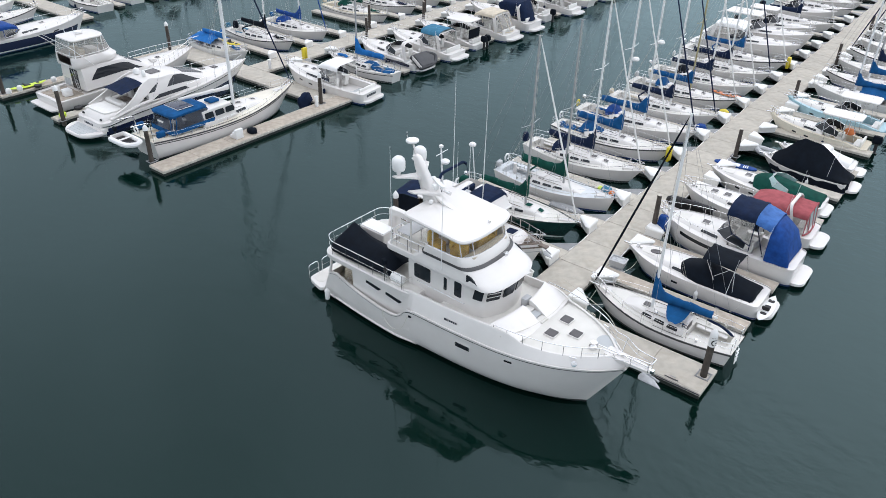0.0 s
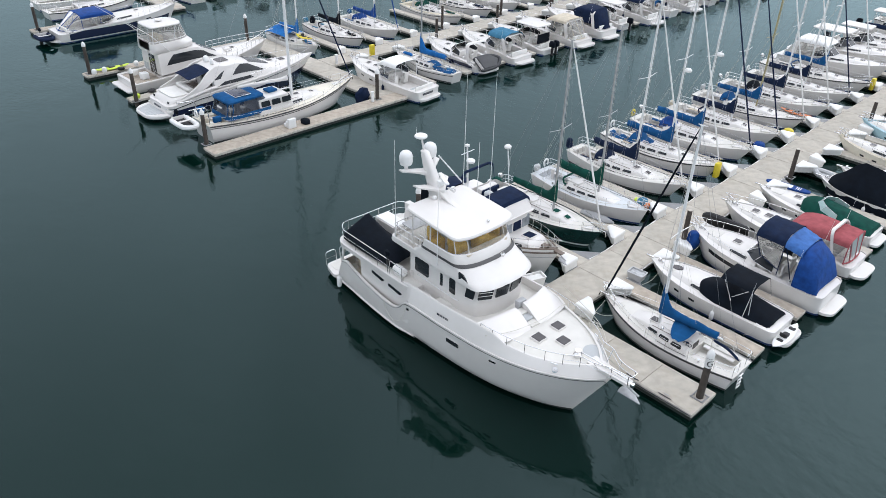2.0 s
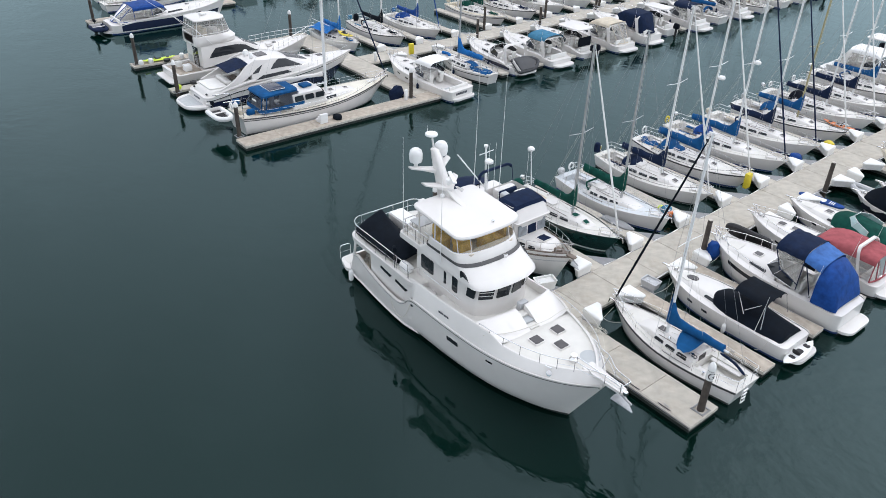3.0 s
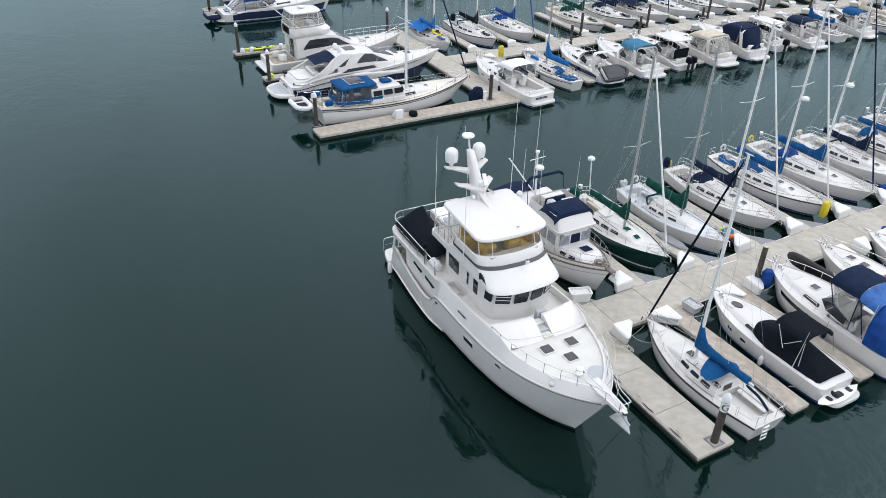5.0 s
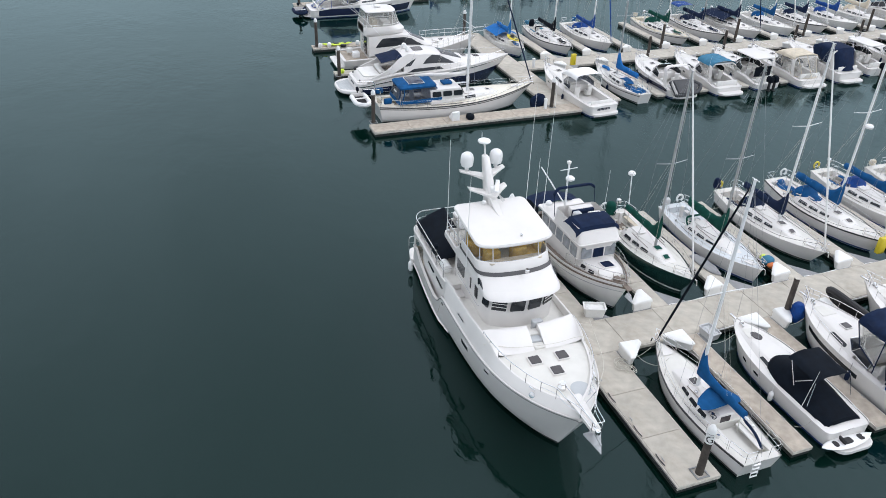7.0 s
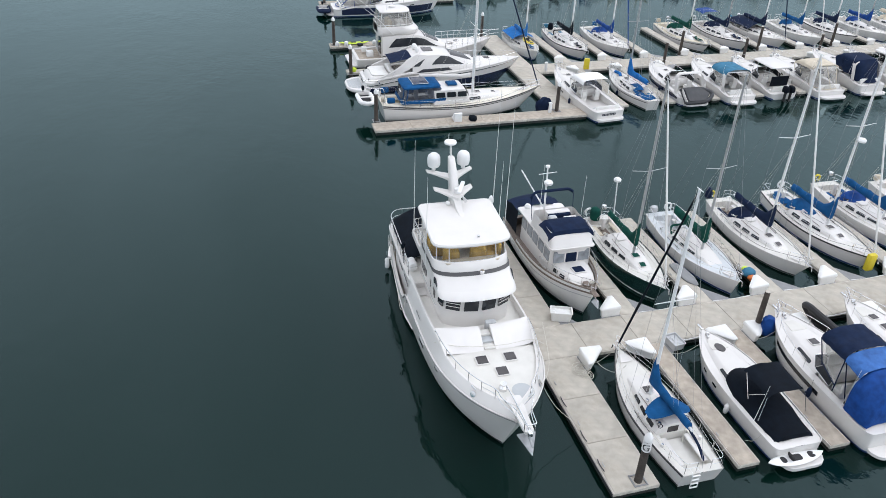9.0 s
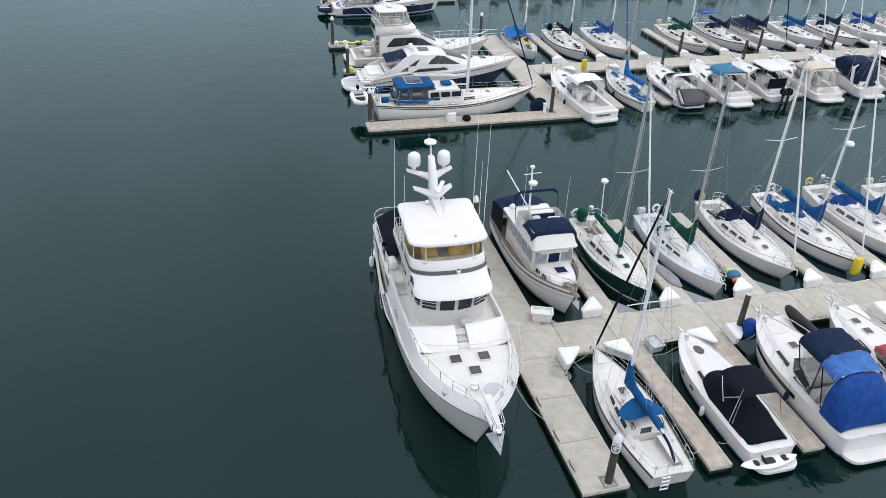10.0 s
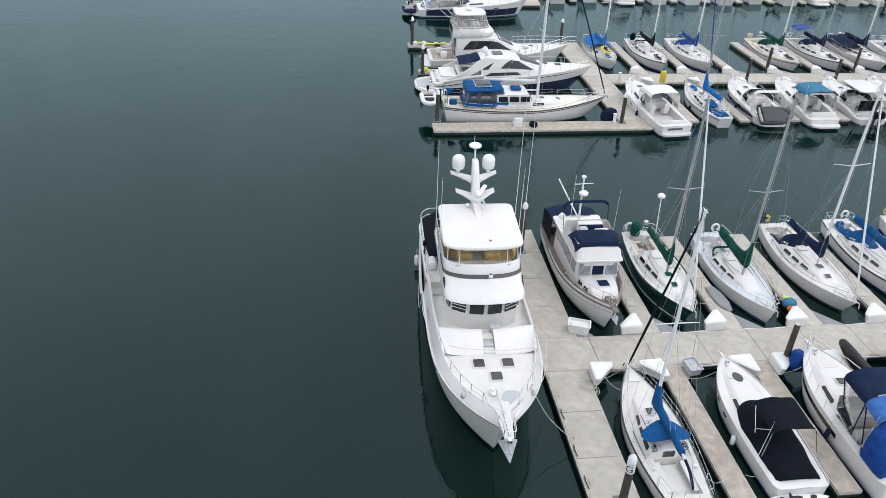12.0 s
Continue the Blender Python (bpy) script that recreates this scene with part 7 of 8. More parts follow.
        part("cockpit_coaming", tube(B(), curve([(0.9, s * 1.95, 1.35), (2.2, s * 2.0, 1.62), (3.6, s * 1.98, 1.85), (4.8, s * 1.95, 1.95)], 4), 0.14, 8), GEL, root)
    bm = B()
    grid(bm, [[lf.at(x0 + 0.5 * abs(v - 2) * (x0 > 9), v, s, 0.02) for s, v in ((-1, 1.1), (-1, 1.35), (-1, 1.65), (1, 2), (1, 1.65), (1, 1.35), (1, 1.1))] for x0 in (8.5, 9.1, 9.7, 10.3)])
    part("windscreen", bm, TINT, root, "raked dark windscreen")
    part("roof_hatch", plate(B(), [lf.at(5.9, 1.6, -1, 0.03), lf.at(6.9, 1.6, -1, 0.03), lf.at(6.9, 1.6, 1, 0.03), lf.at(5.9, 1.6, 1, 0.03)], 0.1, 0.04), HATCHGLASS, root, "smoked sliding roof hatch")
    part("saloon_door", plate(B(), [(4.57, -1.5, 1.9), (4.57, 1.5, 1.9), (4.57, 1.2, 3.1), (4.57, -1.2, 3.1)], 0.15, 0.03), TINT, root)
    part("awning", drape([[(x, y, 3.38 - 0.2 * (4.6 - x) - 0.12 * (y / 1.35) ** 2) for y in (-1.35, -0.7, 0, 0.7, 1.35)] for x in (2.5, 3.2, 3.9, 4.65)], 0.03), NAVY, root, "navy canvas awning")
    for x, y in ((11.2, 0.0), (12.6, 0.0)):
        c = lf.at(x, 2)
        part("hatch", rbox(B(), c + Vector((0, 0, 0.02)), (0.6, 0.6, 0.05), 0.02), HATCHGLASS, root)
    for x, y, r in ((5.3, 0.55, 0.3), (5.3, -0.5, 0.2)):
        part("satellite_dome", lathe(B(), [(r * 0.4, -0.1), (r * 0.9, 0), (r, 0.2), (r * 0.62, 0.42), (0.01, 0.5)], 14, (x, y, 3.58)), WHITEP, root)
    railing(h, root, 0.5, 0.97, 7, 0.6, False, 0.1, "bow_rail", r=0.016)
    bm = B()
    bars(bm, (-0.02, 0.7, 0.72), (0, -1, 0), (0.15, 0, 0.9), (0.12, 0.16, 0.12, 0.14, 0.14, 0.12, 0.14), 0.18, 0.05)
    part("name_lettering", bm, LETTER, hull)
    for u in (0.25, 0.45, 0.6):
        f = h.at(u, 0.9, 1, 0.16)
        fender(root, (f.x, f.y, f.z), NAVY, 0.8, 0.16)
    return root


def sport_fisher(m):
    root = thing("sport_fisher", m, "white flybridge sport fishing boat with clear enclosure", "motor boat", "large boats on the far dock")
    L = 15.3
    h = Hull(L, 4.7, 1.0, 1.4, 2.15, tw=0.9, um=0.42, p=2.4, rake=2.0, flare=0.5, corner=0.12, cu=0.03)
    hull_parts(h, root, GEL, GEL, STRIPE, (0.02, 0.18, 2.0, 0.5), 22)
    for k in range(8):
        part("sole_plank", plate(B(), [(0.35, -1.95 + 0.49 * k, 0.87), (2.75, -1.95 + 0.49 * k, 0.87), (2.75, -1.48 + 0.49 * k, 0.87), (0.35, -1.48 + 0.49 * k, 0.87)], 0, 0.04), CONCTAN, root, "tan cockpit sole")
    part("bait_cooler", rbox(B(), (1.6, -0.6, 1.2), (0.7, 0.7, 0.6), 0.06), WHITEP, root)
    part("fighting_chair", rbox(B(), (1.2, 0.5, 1.35), (0.55, 0.55, 0.5), 0.08), CUSHION, root)
    x0 = 2.75
    lf = Loft(((x0, 1.9, 1.25, 1.72, 3.3), (5.2, 1.9, 1.35, 1.72, 3.36), (6.6, 1.84, 1.45, 1.62, 3.3), (7.6, 1.72, 1.55, 1.45, 2.95), (8.7, 1.5, 1.65, 1.2, 2.4), (9.6, 1.2, 1.75, 0.9, 2.05), (10.4, 0.9, 1.8, 0.6, 1.95)))
    part("deckhouse", lf.mesh(24), GEL, root)
    for s in (-1, 1):
        part("house_window", lf.patch(((0.42, 3.4, 8.9), (0.62, 3.7, 8.3), (0.86, 4.2, 7.4)), s), TINT, root, "dark wraparound window")
    bm = B()
    grid(bm, [[lf.at(x, v, s, 0.02) for s, v in ((-1, 1.1), (-1, 1.4), (1, 2), (1, 1.4), (1, 1.1))] for x in (7.3, 7.9, 8.5, 9.0)])
    part("front_window", bm, TINT, root, "dark raked front window")
    part("saloon_door", plate(B(), [(x0 - 0.02, -0.9, 1.15), (x0 - 0.02, 0.3, 1.15), (x0 - 0.02, 0.3, 2.95), (x0 - 0.02, -0.9, 2.95)], 0.05, 0.04), TINT, root)
    for y in (0.9, 1.4):
        part("locker_door", plate(B(), [(x0 - 0.02, y - 0.2, 1.2), (x0 - 0.02, y + 0.2, 1.2), (x0 - 0.02, y + 0.2, 1.9), (x0 - 0.02, y - 0.2, 1.9)], 0.04, 0.03), GREYDECK, root)
    fl = lambda z, k, f, a=2.35: rounded([(a, -1.75 * k, z), (5.2 + f, -1.62 * k, z), (6.3 + f, -0.95 * k, z), (6.3 + f, 0.95 * k, z), (5.2 + f, 1.62 * k, z), (a, 1.75 * k, z)], 0.6, 5)
    part("flybridge", shell(B(), [fl(3.25, 0.98, 0.2), fl(3.38, 1.04, 0.5), fl(3.75, 1.06, 0.55), fl(4.15, 1.0, 0.1), fl(4.2, 0.95, 0.0), fl(3.5, 0.93, 0.0)]), GEL, root)
    tp = lambda z, k: rounded([(3.95 - 1.35 * k, -1.5 * k, z), (4.6 + 0.75 * k, -1.42 * k, z), (4.6 + 1.25 * k, -0.8 * k, z), (4.6 + 1.25 * k, 0.8 * k, z), (4.6 + 0.75 * k, 1.42 * k, z), (3.95 - 1.35 * k, 1.5 * k, z)], 0.55 * k, 5)
    part("hard_top", shell(B(), [tp(5.5, 0.97), tp(5.56, 1.02), tp(5.64, 1.0), tp(5.72, 0.85), tp(5.76, 0.5)]), GEL, root)
    low, high = fl(4.17, 0.98, 0.05), tp(5.55, 0.98)
    bm = B()
    grid(bm, [low, [p.lerp(q, 0.5) for p, q in zip(low, high)], high], True)
    part("clear_curtain", bm, VINYL, root, "clear vinyl flybridge enclosure")
    for k in range(0, len(low), 3):
        part("curtain_post", tube(B(), [low[k], high[k]], 0.028, 5), WHITEP if k % 2 else STEEL, root)
    part("curtain_seam", tube(B(), [p.lerp(q, 0.12) for p, q in zip(low, high)] + [low[0].lerp(high[0], 0.12)], 0.03, 5, False), WHITEP, root)
    for s in (-1, 1):
        part("outrigger", tube(B(), [(4.0, s * 1.85, 3.3), (2.2, s * 2.1, 5.2), (-0.8, s * 2.3, 7.6)], [0.035, 0.03, 0.012], 6), WHITEP, root)
    part("helm_console", rbox(B(), (4.9, 0, 3.95), (0.8, 1.6, 0.9), 0.1), GEL, root)
    for y in (-0.5, 0.5):
        part("helm_chair", rbox(B(), (3.7, y, 4.2), (0.5, 0.55, 0.9), 0.1), TANC, root)
    ld = B()
    for s in (-0.2, 0.2):
        tube(ld, [(2.5, -1.2 + s, 1.0), (2.2, -1.2 + s, 3.5)], 0.025, 5)
    for k in range(6):
        tube(ld, [(2.48 - 0.045 * k, -1.4, 1.2 + 0.36 * k), (2.48 - 0.045 * k, -1.0, 1.2 + 0.36 * k)], 0.02, 5)
    part("ladder", ld, STEEL, root)
    part("radar_dome", lathe(B(), [(0.1, -0.1), (0.34, -0.04), (0.34, 0.1), (0.1, 0.18)], 14, (4.1, 0, 5.85)), WHITEP, root)
    for y in (-0.9, 0.9):
        part("whip_antenna", tube(B(), [(3.4, y, 5.7), (3.0, y, 8.6)], [0.02, 0.006], 5), WHITEP, root)
    t = Trunk(h, 8.4, 13.8, 1.4, 0.5, 0.3, 0.15, slope=2.6)
    part("foredeck_trunk", t.mesh(), GEL, root)
    t.hatch(root, 11.2, 0, 0.6)
    part("deck_box", rbox(B(), (10.4, -0.5, h.s(0.68) + 0.4), (0.7, 0.6, 0.3), 0.1), GEL, root)
    railing(h, root, 0.62, 0.97, 8, 0.85, True, 0.08, "bow_rail", r=0.022, post=0.02)
    pulpit(h, root, 0.97, 0.85, 0.05, 0.9)
    part("swim_platform", plate(B(), [(-0.7, -1.9, 0.35), (0.1, -2.0, 0.35), (0.1, 2.0, 0.35), (-0.7, 1.9, 0.35)], 0.3, 0.12), GEL, root)
    return root


def pilothouse_ketch(m):
    root, h, c = sailboat(m, "long white pilothouse sailing yacht with blue canvas enclosure", 15.2, 4.1, GEL, CREAM, cover=None, cover_name="white", boot=STRIPE, stripe=STRIPE, free=(1.55, 1.3, 1.95), mast=17.5, seed=33, mast_r=1.5, cabin_h=0.55, jib=NAVY, wheel=False, spreaders=2, windows=3, hatches=2, name="pilothouse_sailboat", rake=2.2, group="large boats on the far dock")
    ph = lambda z, k, f: rounded([(4.6, -1.45 * k, z), (7.6 + f, -1.3 * k, z), (7.6 + f, 1.3 * k, z), (4.6, 1.45 * k, z)], 0.2, 3)
    part("pilothouse", shell(B(), [ph(1.4, 1.0, 0.5), ph(2.55, 0.9, 0.0), ph(2.62, 0.8, -0.1)]), GEL, root)
    for s in (-1, 1):
        for k in range(3):
            a = 4.85 + 1.0 * k
            part("pilothouse_window", plate(B(), [(a, s * 1.41, 1.95), (a + 0.85, s * 1.39, 1.95), (a + 0.8, s * 1.33, 2.4), (a, s * 1.35, 2.4)], 0.08, 0.04), TINT, root, "dark pilothouse window")
    for y in (-0.6, 0.6):
        part("front_window", plate(B(), [(7.95, y - 0.5, 1.95), (7.95, y + 0.5, 1.95), (7.75, y + 0.45, 2.4), (7.75, y - 0.45, 2.4)], 0.06, 0.04), TINT, root)
    en = lambda z, x0, x1, w: rounded([(x0, -w, z), (x1, -w * 0.9, z), (x1, w * 0.9, z), (x0, w, z)], 0.3, 4)
    low, high = en(1.75, 1.75, 5.95, 1.5), en(2.95, 2.0, 5.15, 1.3)
    bm = B()
    grid(bm, [low, [p.lerp(q, 0.5) + Vector((0.08, 0, 0)) for p, q in zip(low, high)], high], True)
    part("enclosure_window", bm, SMOKE, root, "smoky vinyl windows of the cockpit enclosure")
    for k in range(0, len(low), 2):
        part("enclosure_seam", tube(B(), [low[k], low[k].lerp(high[k], 0.5) + Vector((0.08, 0, 0)), high[k]], 0.045 if k % 4 == 0 else 0.02, 5), BLUE if k % 4 == 0 else STEEL, root)
    part("enclosure_skirt", shell(B(), [en(1.55, 1.7, 6.0, 1.52), en(1.9, 1.74, 5.92, 1.51)], False, False), BLUE, root)
    part("canvas_top", shell(B(), [en(2.82, 1.9, 5.3, 1.36), en(2.98, 1.88, 5.32, 1.38), en(3.1, 2.0, 5.2, 1.2), en(3.18, 2.4, 4.8, 0.7)]), BLUE, root, "blue canvas cockpit top")
    part("helm_seat", rbox(B(), (2.2, 0.3, 1.9), (0.6, 0.9, 0.9), 0.1), CUSHION, root)
    part("helm_pedestal", rbox(B(), (3.3, 0, 1.9), (0.35, 0.5, 1.0), 0.08), GEL, root)
    sp = part("solar_panel", rbox(B(), (3.5, -0.1, 3.24), (1.35, 1.7, 0.05), 0.01), SOLAR, root, "solar panel on the canvas top")
    part("panel_frame", plate(B(), [(2.78, -1.0, 3.21), (4.22, -1.0, 3.21), (4.22, 0.8, 3.21), (2.78, 0.8, 3.21)], 0.04, 0.03), MASTM, sp)
    part("hatch_cover", rbox(B(), (6.6, 0, 2.75), (0.9, 0.9, 0.2), 0.06), BLUE, root, "blue canvas hatch cover")
    for y, z in ((-1.4, 2.0), (1.35, 2.0)):
        part("bagged_gear", rbox(B(), (0.75, y, z), (0.7, 0.35, 0.5), 0.12, seg=3), BLUE, root)
    sail_cover(root, (8.4, 0, 3.3), (3.6, 0, 3.6), GEL, 0.16, 0.12, label="white sail stowed on the boom", seed=8, front=0.1)
    part("davit", tube(B(), rounded_line([(0.3, -1.0, 1.6), (0.2, -1.0, 3.0), (-1.3, -1.0, 3.1)], 0.3), 0.04, 7), STEEL, root)
    part("davit", tube(B(), rounded_line([(0.3, 1.0, 1.6), (0.2, 1.0, 3.0), (-1.3, 1.0, 3.1)], 0.3), 0.04, 7), STEEL, root)
    return root


# ---- berths of the near dock ----
def berth_up(y, L, x=-19.3, turn=0):
    """Bow-in on the far side of the walkway, bow at x."""
    return pose(x - L, y, 0, 0, 0, turn)


def berth_down(y, L, x=-15.3, turn=0):
    return pose(x + L, y, 0, 0, 0, 180 + turn)


sailboat(berth_down(34.85, 8.3, -15.15), "white sloop with a blue sail cover beside the end finger", 8.3, 2.75, GEL, cover=BLUE, seed=3, mast=11.6, jib=BLACKC, wheel=False, flat_cover=BLUE, boot=STRIPE, name="sloop", cover_front=1.3, hatches=1)
cruiser(berth_down(40.05, 8.3, -15.45), "white express cruiser under a black cockpit cover", 8.3, 2.8, style="covered", canvas=BLACKC, arch=False, rail=False, seed=4, platform=0.75, free=(0.92, 1.05, 1.25), hatches=0, oval=True, hump=True, cover_label="black canvas cockpit cover")
kayak("kayak", pose(-6.85, 38.2, 0.36, 0, 0, 90), WHITEP, "white sit-on-top kayak lying across the swim platform")
cruiser(berth_down(44.75, 8.9, -15.55), "white flybridge cruiser with navy and blue camper canvas", 8.9, 3.3, style="camper", canvas=NAVY, seed=5, free=(1.25, 1.4, 1.7), side_glass=True, platform=0.7, rise=2.5, cock=(0.06, 0.49), cover_label="navy canvas camper top")
cruiser(berth_down(49.8, 9.0, -16.0), "white express cruiser with a maroon canvas top", 9.0, 3.0, style="enclosed", canvas=REDC, seed=6, top_h=1.35, top_aft=0.06, arch_w=0.45, free=(1.1, 1.2, 1.45), hatches=2, cover_label="faded maroon canvas top", boot=STRIPE)
cruiser(berth_down(54.4, 8.0, -15.6), "white cuddy boat under a dark green canvas cover", 8.2, 2.7, style="covered", canvas=GREENC, seed=7, arch=False, sleek=True, rail=False, free=(0.85, 0.95, 1.2), cover_label="dark green canvas cover", platform=0.5)
cruiser(berth_down(59.5, 6.4, -13.6), "white cruiser under a tall black tent cover", 6.4, 2.7, style="covered", canvas=BLACKC, seed=8, arch=False, cover_label="black canvas tent cover", free=(0.8, 0.9, 1.1), rail=False, tent=True)
cruiser(berth_down(62.6, 5.8, -13.3), "white runabout under a white cover", 5.8, 2.3, style="covered", canvas=GELOLD, seed=19, arch=False, cover_label="white shrink cover", rail=False, free=(0.75, 0.85, 1.0))
cruiser(berth_down(68.0, 8.4, -16.0), "cream fishing boat with a white hard top and outboard", 8.2, 2.6, CREAM, style="hardtop", seed=9, arch=False, motors=1, free=(0.8, 0.9, 1.4), name="fishing_boat", deckm=BEIGEDECK, platform=0)
cruiser(berth_down(73.3, 8.6, -15.9), "pale aqua work boat with an open deck", 8.6, 2.8, AQUA, style="hardtop", seed=10, arch=False, motors=1, free=(0.8, 0.9, 1.4), name="fishing_boat", deckm=AQUA, platform=0)
sailboat(berth_down(79.2, 8.8), "white sloop with a bright blue cover", 8.8, 2.8, GELOLD, cover=BLUE, seed=41, cockpit_cover=BLUE, lod=0)
sailboat(berth_down(84.1, 9.2), "white sloop with a blue boom cover", 9.2, 2.9, GEL, cover=BLUE, seed=42, lod=0)
sailboat(berth_down(89.0, 8.6), "white sloop with a navy sail cover", 8.6, 2.8, GEL, cover=NAVY, cover_name="navy", seed=43, lod=0, mastm=MASTG)

trawler(berth_up(35.2, 10.6, -18.75))
sailboat(berth_up(39.95, 9.2, -19.0), "green-hulled sloop with dark green canvas", 9.2, 3.0, GREENHULL, cover=GREENC, cover_name="dark green", seed=21, soft_on=TANC, hatch_cover=GREENC, jib=GELOLD, mastm=MASTG, boot=WHITEP, deckm=NONSKID, hatches=2, free=(1.15, 1.05, 1.4))
sailboat(berth_up(44.8, 9.2, -18.9), "white racing sloop with a green sail cover", 9.2, 2.95, GEL, cover=GREENC, cover_name="dark green", seed=22, soft_on=GREYRUB, deckm=PALEDECK, bagged=False, boom_r=0.36, hatches=0, cabin_h=0.34, jib=None, rake=0.6, mastm=MASTG)
sailboat(berth_up(50.05, 9.7, -19.35), "white sloop with navy dodger and sail cover", 9.7, 3.2, GEL, cover=NAVY, cover_name="navy", dodger=NAVY, seed=23, soft_on=NAVY, tw=0.6, spread=0.54, jib=GELOLD, boot=STRIPE, boom_r=0.3)
sailboat(berth_up(54.9, 10.2, -19.2), "white sloop with bright blue dodger and sail cover", 10.2, 3.25, GEL, cover=BLUE, dodger=BLUE, seed=24, tw=0.6, spread=0.54, cockpit_bags=BLUE, boom_r=0.32, radar=True, jib=GELOLD)
sailboat(berth_up(59.6, 10.6, -19.1), "white sloop with a long bright blue sail cover", 10.6, 3.3, GEL, cover=BLUE, cover_name="bright blue", boom_r=0.3, seed=25, tw=0.62, dodger=ROYAL, jib=NAVY, radar=True)
sailboat(berth_up(64.4, 9.8, -19.2), "white sloop with a navy boom cover", 9.8, 3.1, GEL, cover=NAVY, cover_name="navy", seed=26, jib=NAVY)
sailboat(berth_up(69.3, 10.2, -19.2), "white sloop with a varnished mast and blue canvas", 10.2, 3.2, GEL, cover=BLUE, seed=27, mastm=MASTY, dodger=BLUE, jib=GELOLD)
sailboat(berth_up(74.2, 10.4, -19.1), "white sloop with a black dodger and navy cover", 10.4, 3.2, GELOLD, cover=NAVY, cover_name="navy", seed=28, dodger=BLACKC, jib=GELOLD, mastm=MASTM)
sailboat(berth_up(79.1, 10.0, -19.2), "white sloop with a furled navy headsail", 10.0, 3.1, GEL, cover=NAVY, cover_name="navy", seed=29, jib=NAVY)
sailboat(berth_up(84.0, 10.8, -19.2), "white sloop with a long blue boom cover", 10.8, 3.3, GEL, cover=BLUE, seed=30, boom_r=0.25, jib=GELOLD)

# ---- berths of the second dock ----
def side_berth(x, y):
    return pose(x, y, 0, 0, 0, 90)


pilothouse_ketch(side_berth(-51.05, 29.7))
dinghy("inflatable_tender", pose(-52.6, 28.5, 1.5, 0, 0, 0), "pale grey inflatable tender with a motor hung on the stern davits", 2.9, 0.8, tubes=WHITEP, floor=RUBBER)
sports_yacht(side_berth(-58.5, 29.5))
sport_fisher(side_berth(-66.2, 30.0))
cruiser(side_berth(-86.3, 30.6), "white express cruiser with a navy hull band and blue canvas", 14.5, 4.2, GEL, style="enclosed", arch=False, canvas=ROYAL, cover_label="blue canvas top with clear panels", seed=51, top_h=1.4, free=(1.3, 1.5, 2.1), cock=(0.06, 0.42), low=NAVYHULL, lowz=(0.3, 1.15))
bag_tender = dinghy("inflatable_tender", pose(-87.6, 29.6, 0.4, 0, 0, 0), "navy covered inflatable tender on the swim platform", 2.9, 0.9, tubes=NAVY, floor=NAVY)


def berth_far_low(y, L, x=-57.0):
    return pose(x + L, y, 0, 0, 0, 180)


def berth_far_up(y, L, x=-62.4):
    return pose(x - L, y, 0)


cruiser(pose(-46.0, 50.0, 0, 0, 0, 186), "white express fishing cruiser with an open cockpit", 10.4, 3.5, style="softtop", canvas=WHITEP, seed=61, arch=False, free=(1.0, 1.3, 1.9), cover_label="domed white canvas top", sink=0, glass=SMOKE, platform=0.5, hatches=2, cock=(0.05, 0.5), name_bars=True)
sailboat(berth_far_low(55.3, 9.4), "small white sloop with bright blue canvas", 9.4, 3.0, GEL, cover=SKYB, cover_name="bright blue", seed=62, boot=STRIPE, stripe=STRIPE, wheel=False, mastm=MASTG, cover_front=1.5, tw=0.42, boom_r=0.3, cockpit_bags=BLUE, free=(1.0, 0.9, 1.2))
cruiser(berth_far_low(60.1, 8.8), "white cruiser with dark topsides and a tender on its stern", 8.8, 3.4, low=NAVYHULL, lowz=(0.5, 0.85), seed=63, canvas=TEALC)
dinghy("inflatable_tender", pose(-48.25, 58.6, 0.85, 35, 0, 90), "dark inflatable tender tilted up on the swim platform", 3.2, 0.95, tubes=CHARCOAL, floor=CHARCOAL, motor=False, cover=CHARCOAL)
cruiser(berth_far_low(65.1, 9.4), "white express cruiser with a faded teal canvas top", 9.4, 3.5, style="bimini", canvas=TEALC, seed=64, cover_label="faded teal canvas top")
cruiser(berth_far_low(70.2, 9.0), "white fishing boat with hard top and black outboards", 9.0, 3.4, style="hardtop", canvas=BLACKC, seed=65, motors=2, arch=False, platform=0, free=(0.85, 1.1, 1.6))
cruiser(berth_far_low(75.2, 9.8), "white express cruiser with tan canvas", 9.8, 3.7, style="enclosed", canvas=TANC, seed=66, cover_label="tan canvas camper top")
cruiser(berth_far_low(80.3, 9.6), "white cruiser under tall navy covers", 9.6, 3.6, style="enclosed", solid=True, canvas=NAVY, seed=67, free=(1.3, 1.5, 1.9), cover_label="navy canvas camper top")
cruiser(berth_far_low(85.3, 8.6), "white open fishing boat", 8.6, 2.9, style="hardtop", seed=68, arch=False, motors=1, platform=0)
cruiser(berth_far_low(90.3, 9.6), "white cruiser with navy bimini", 9.6, 3.2, style="bimini", canvas=NAVY, seed=69, cover_label="navy canvas top")

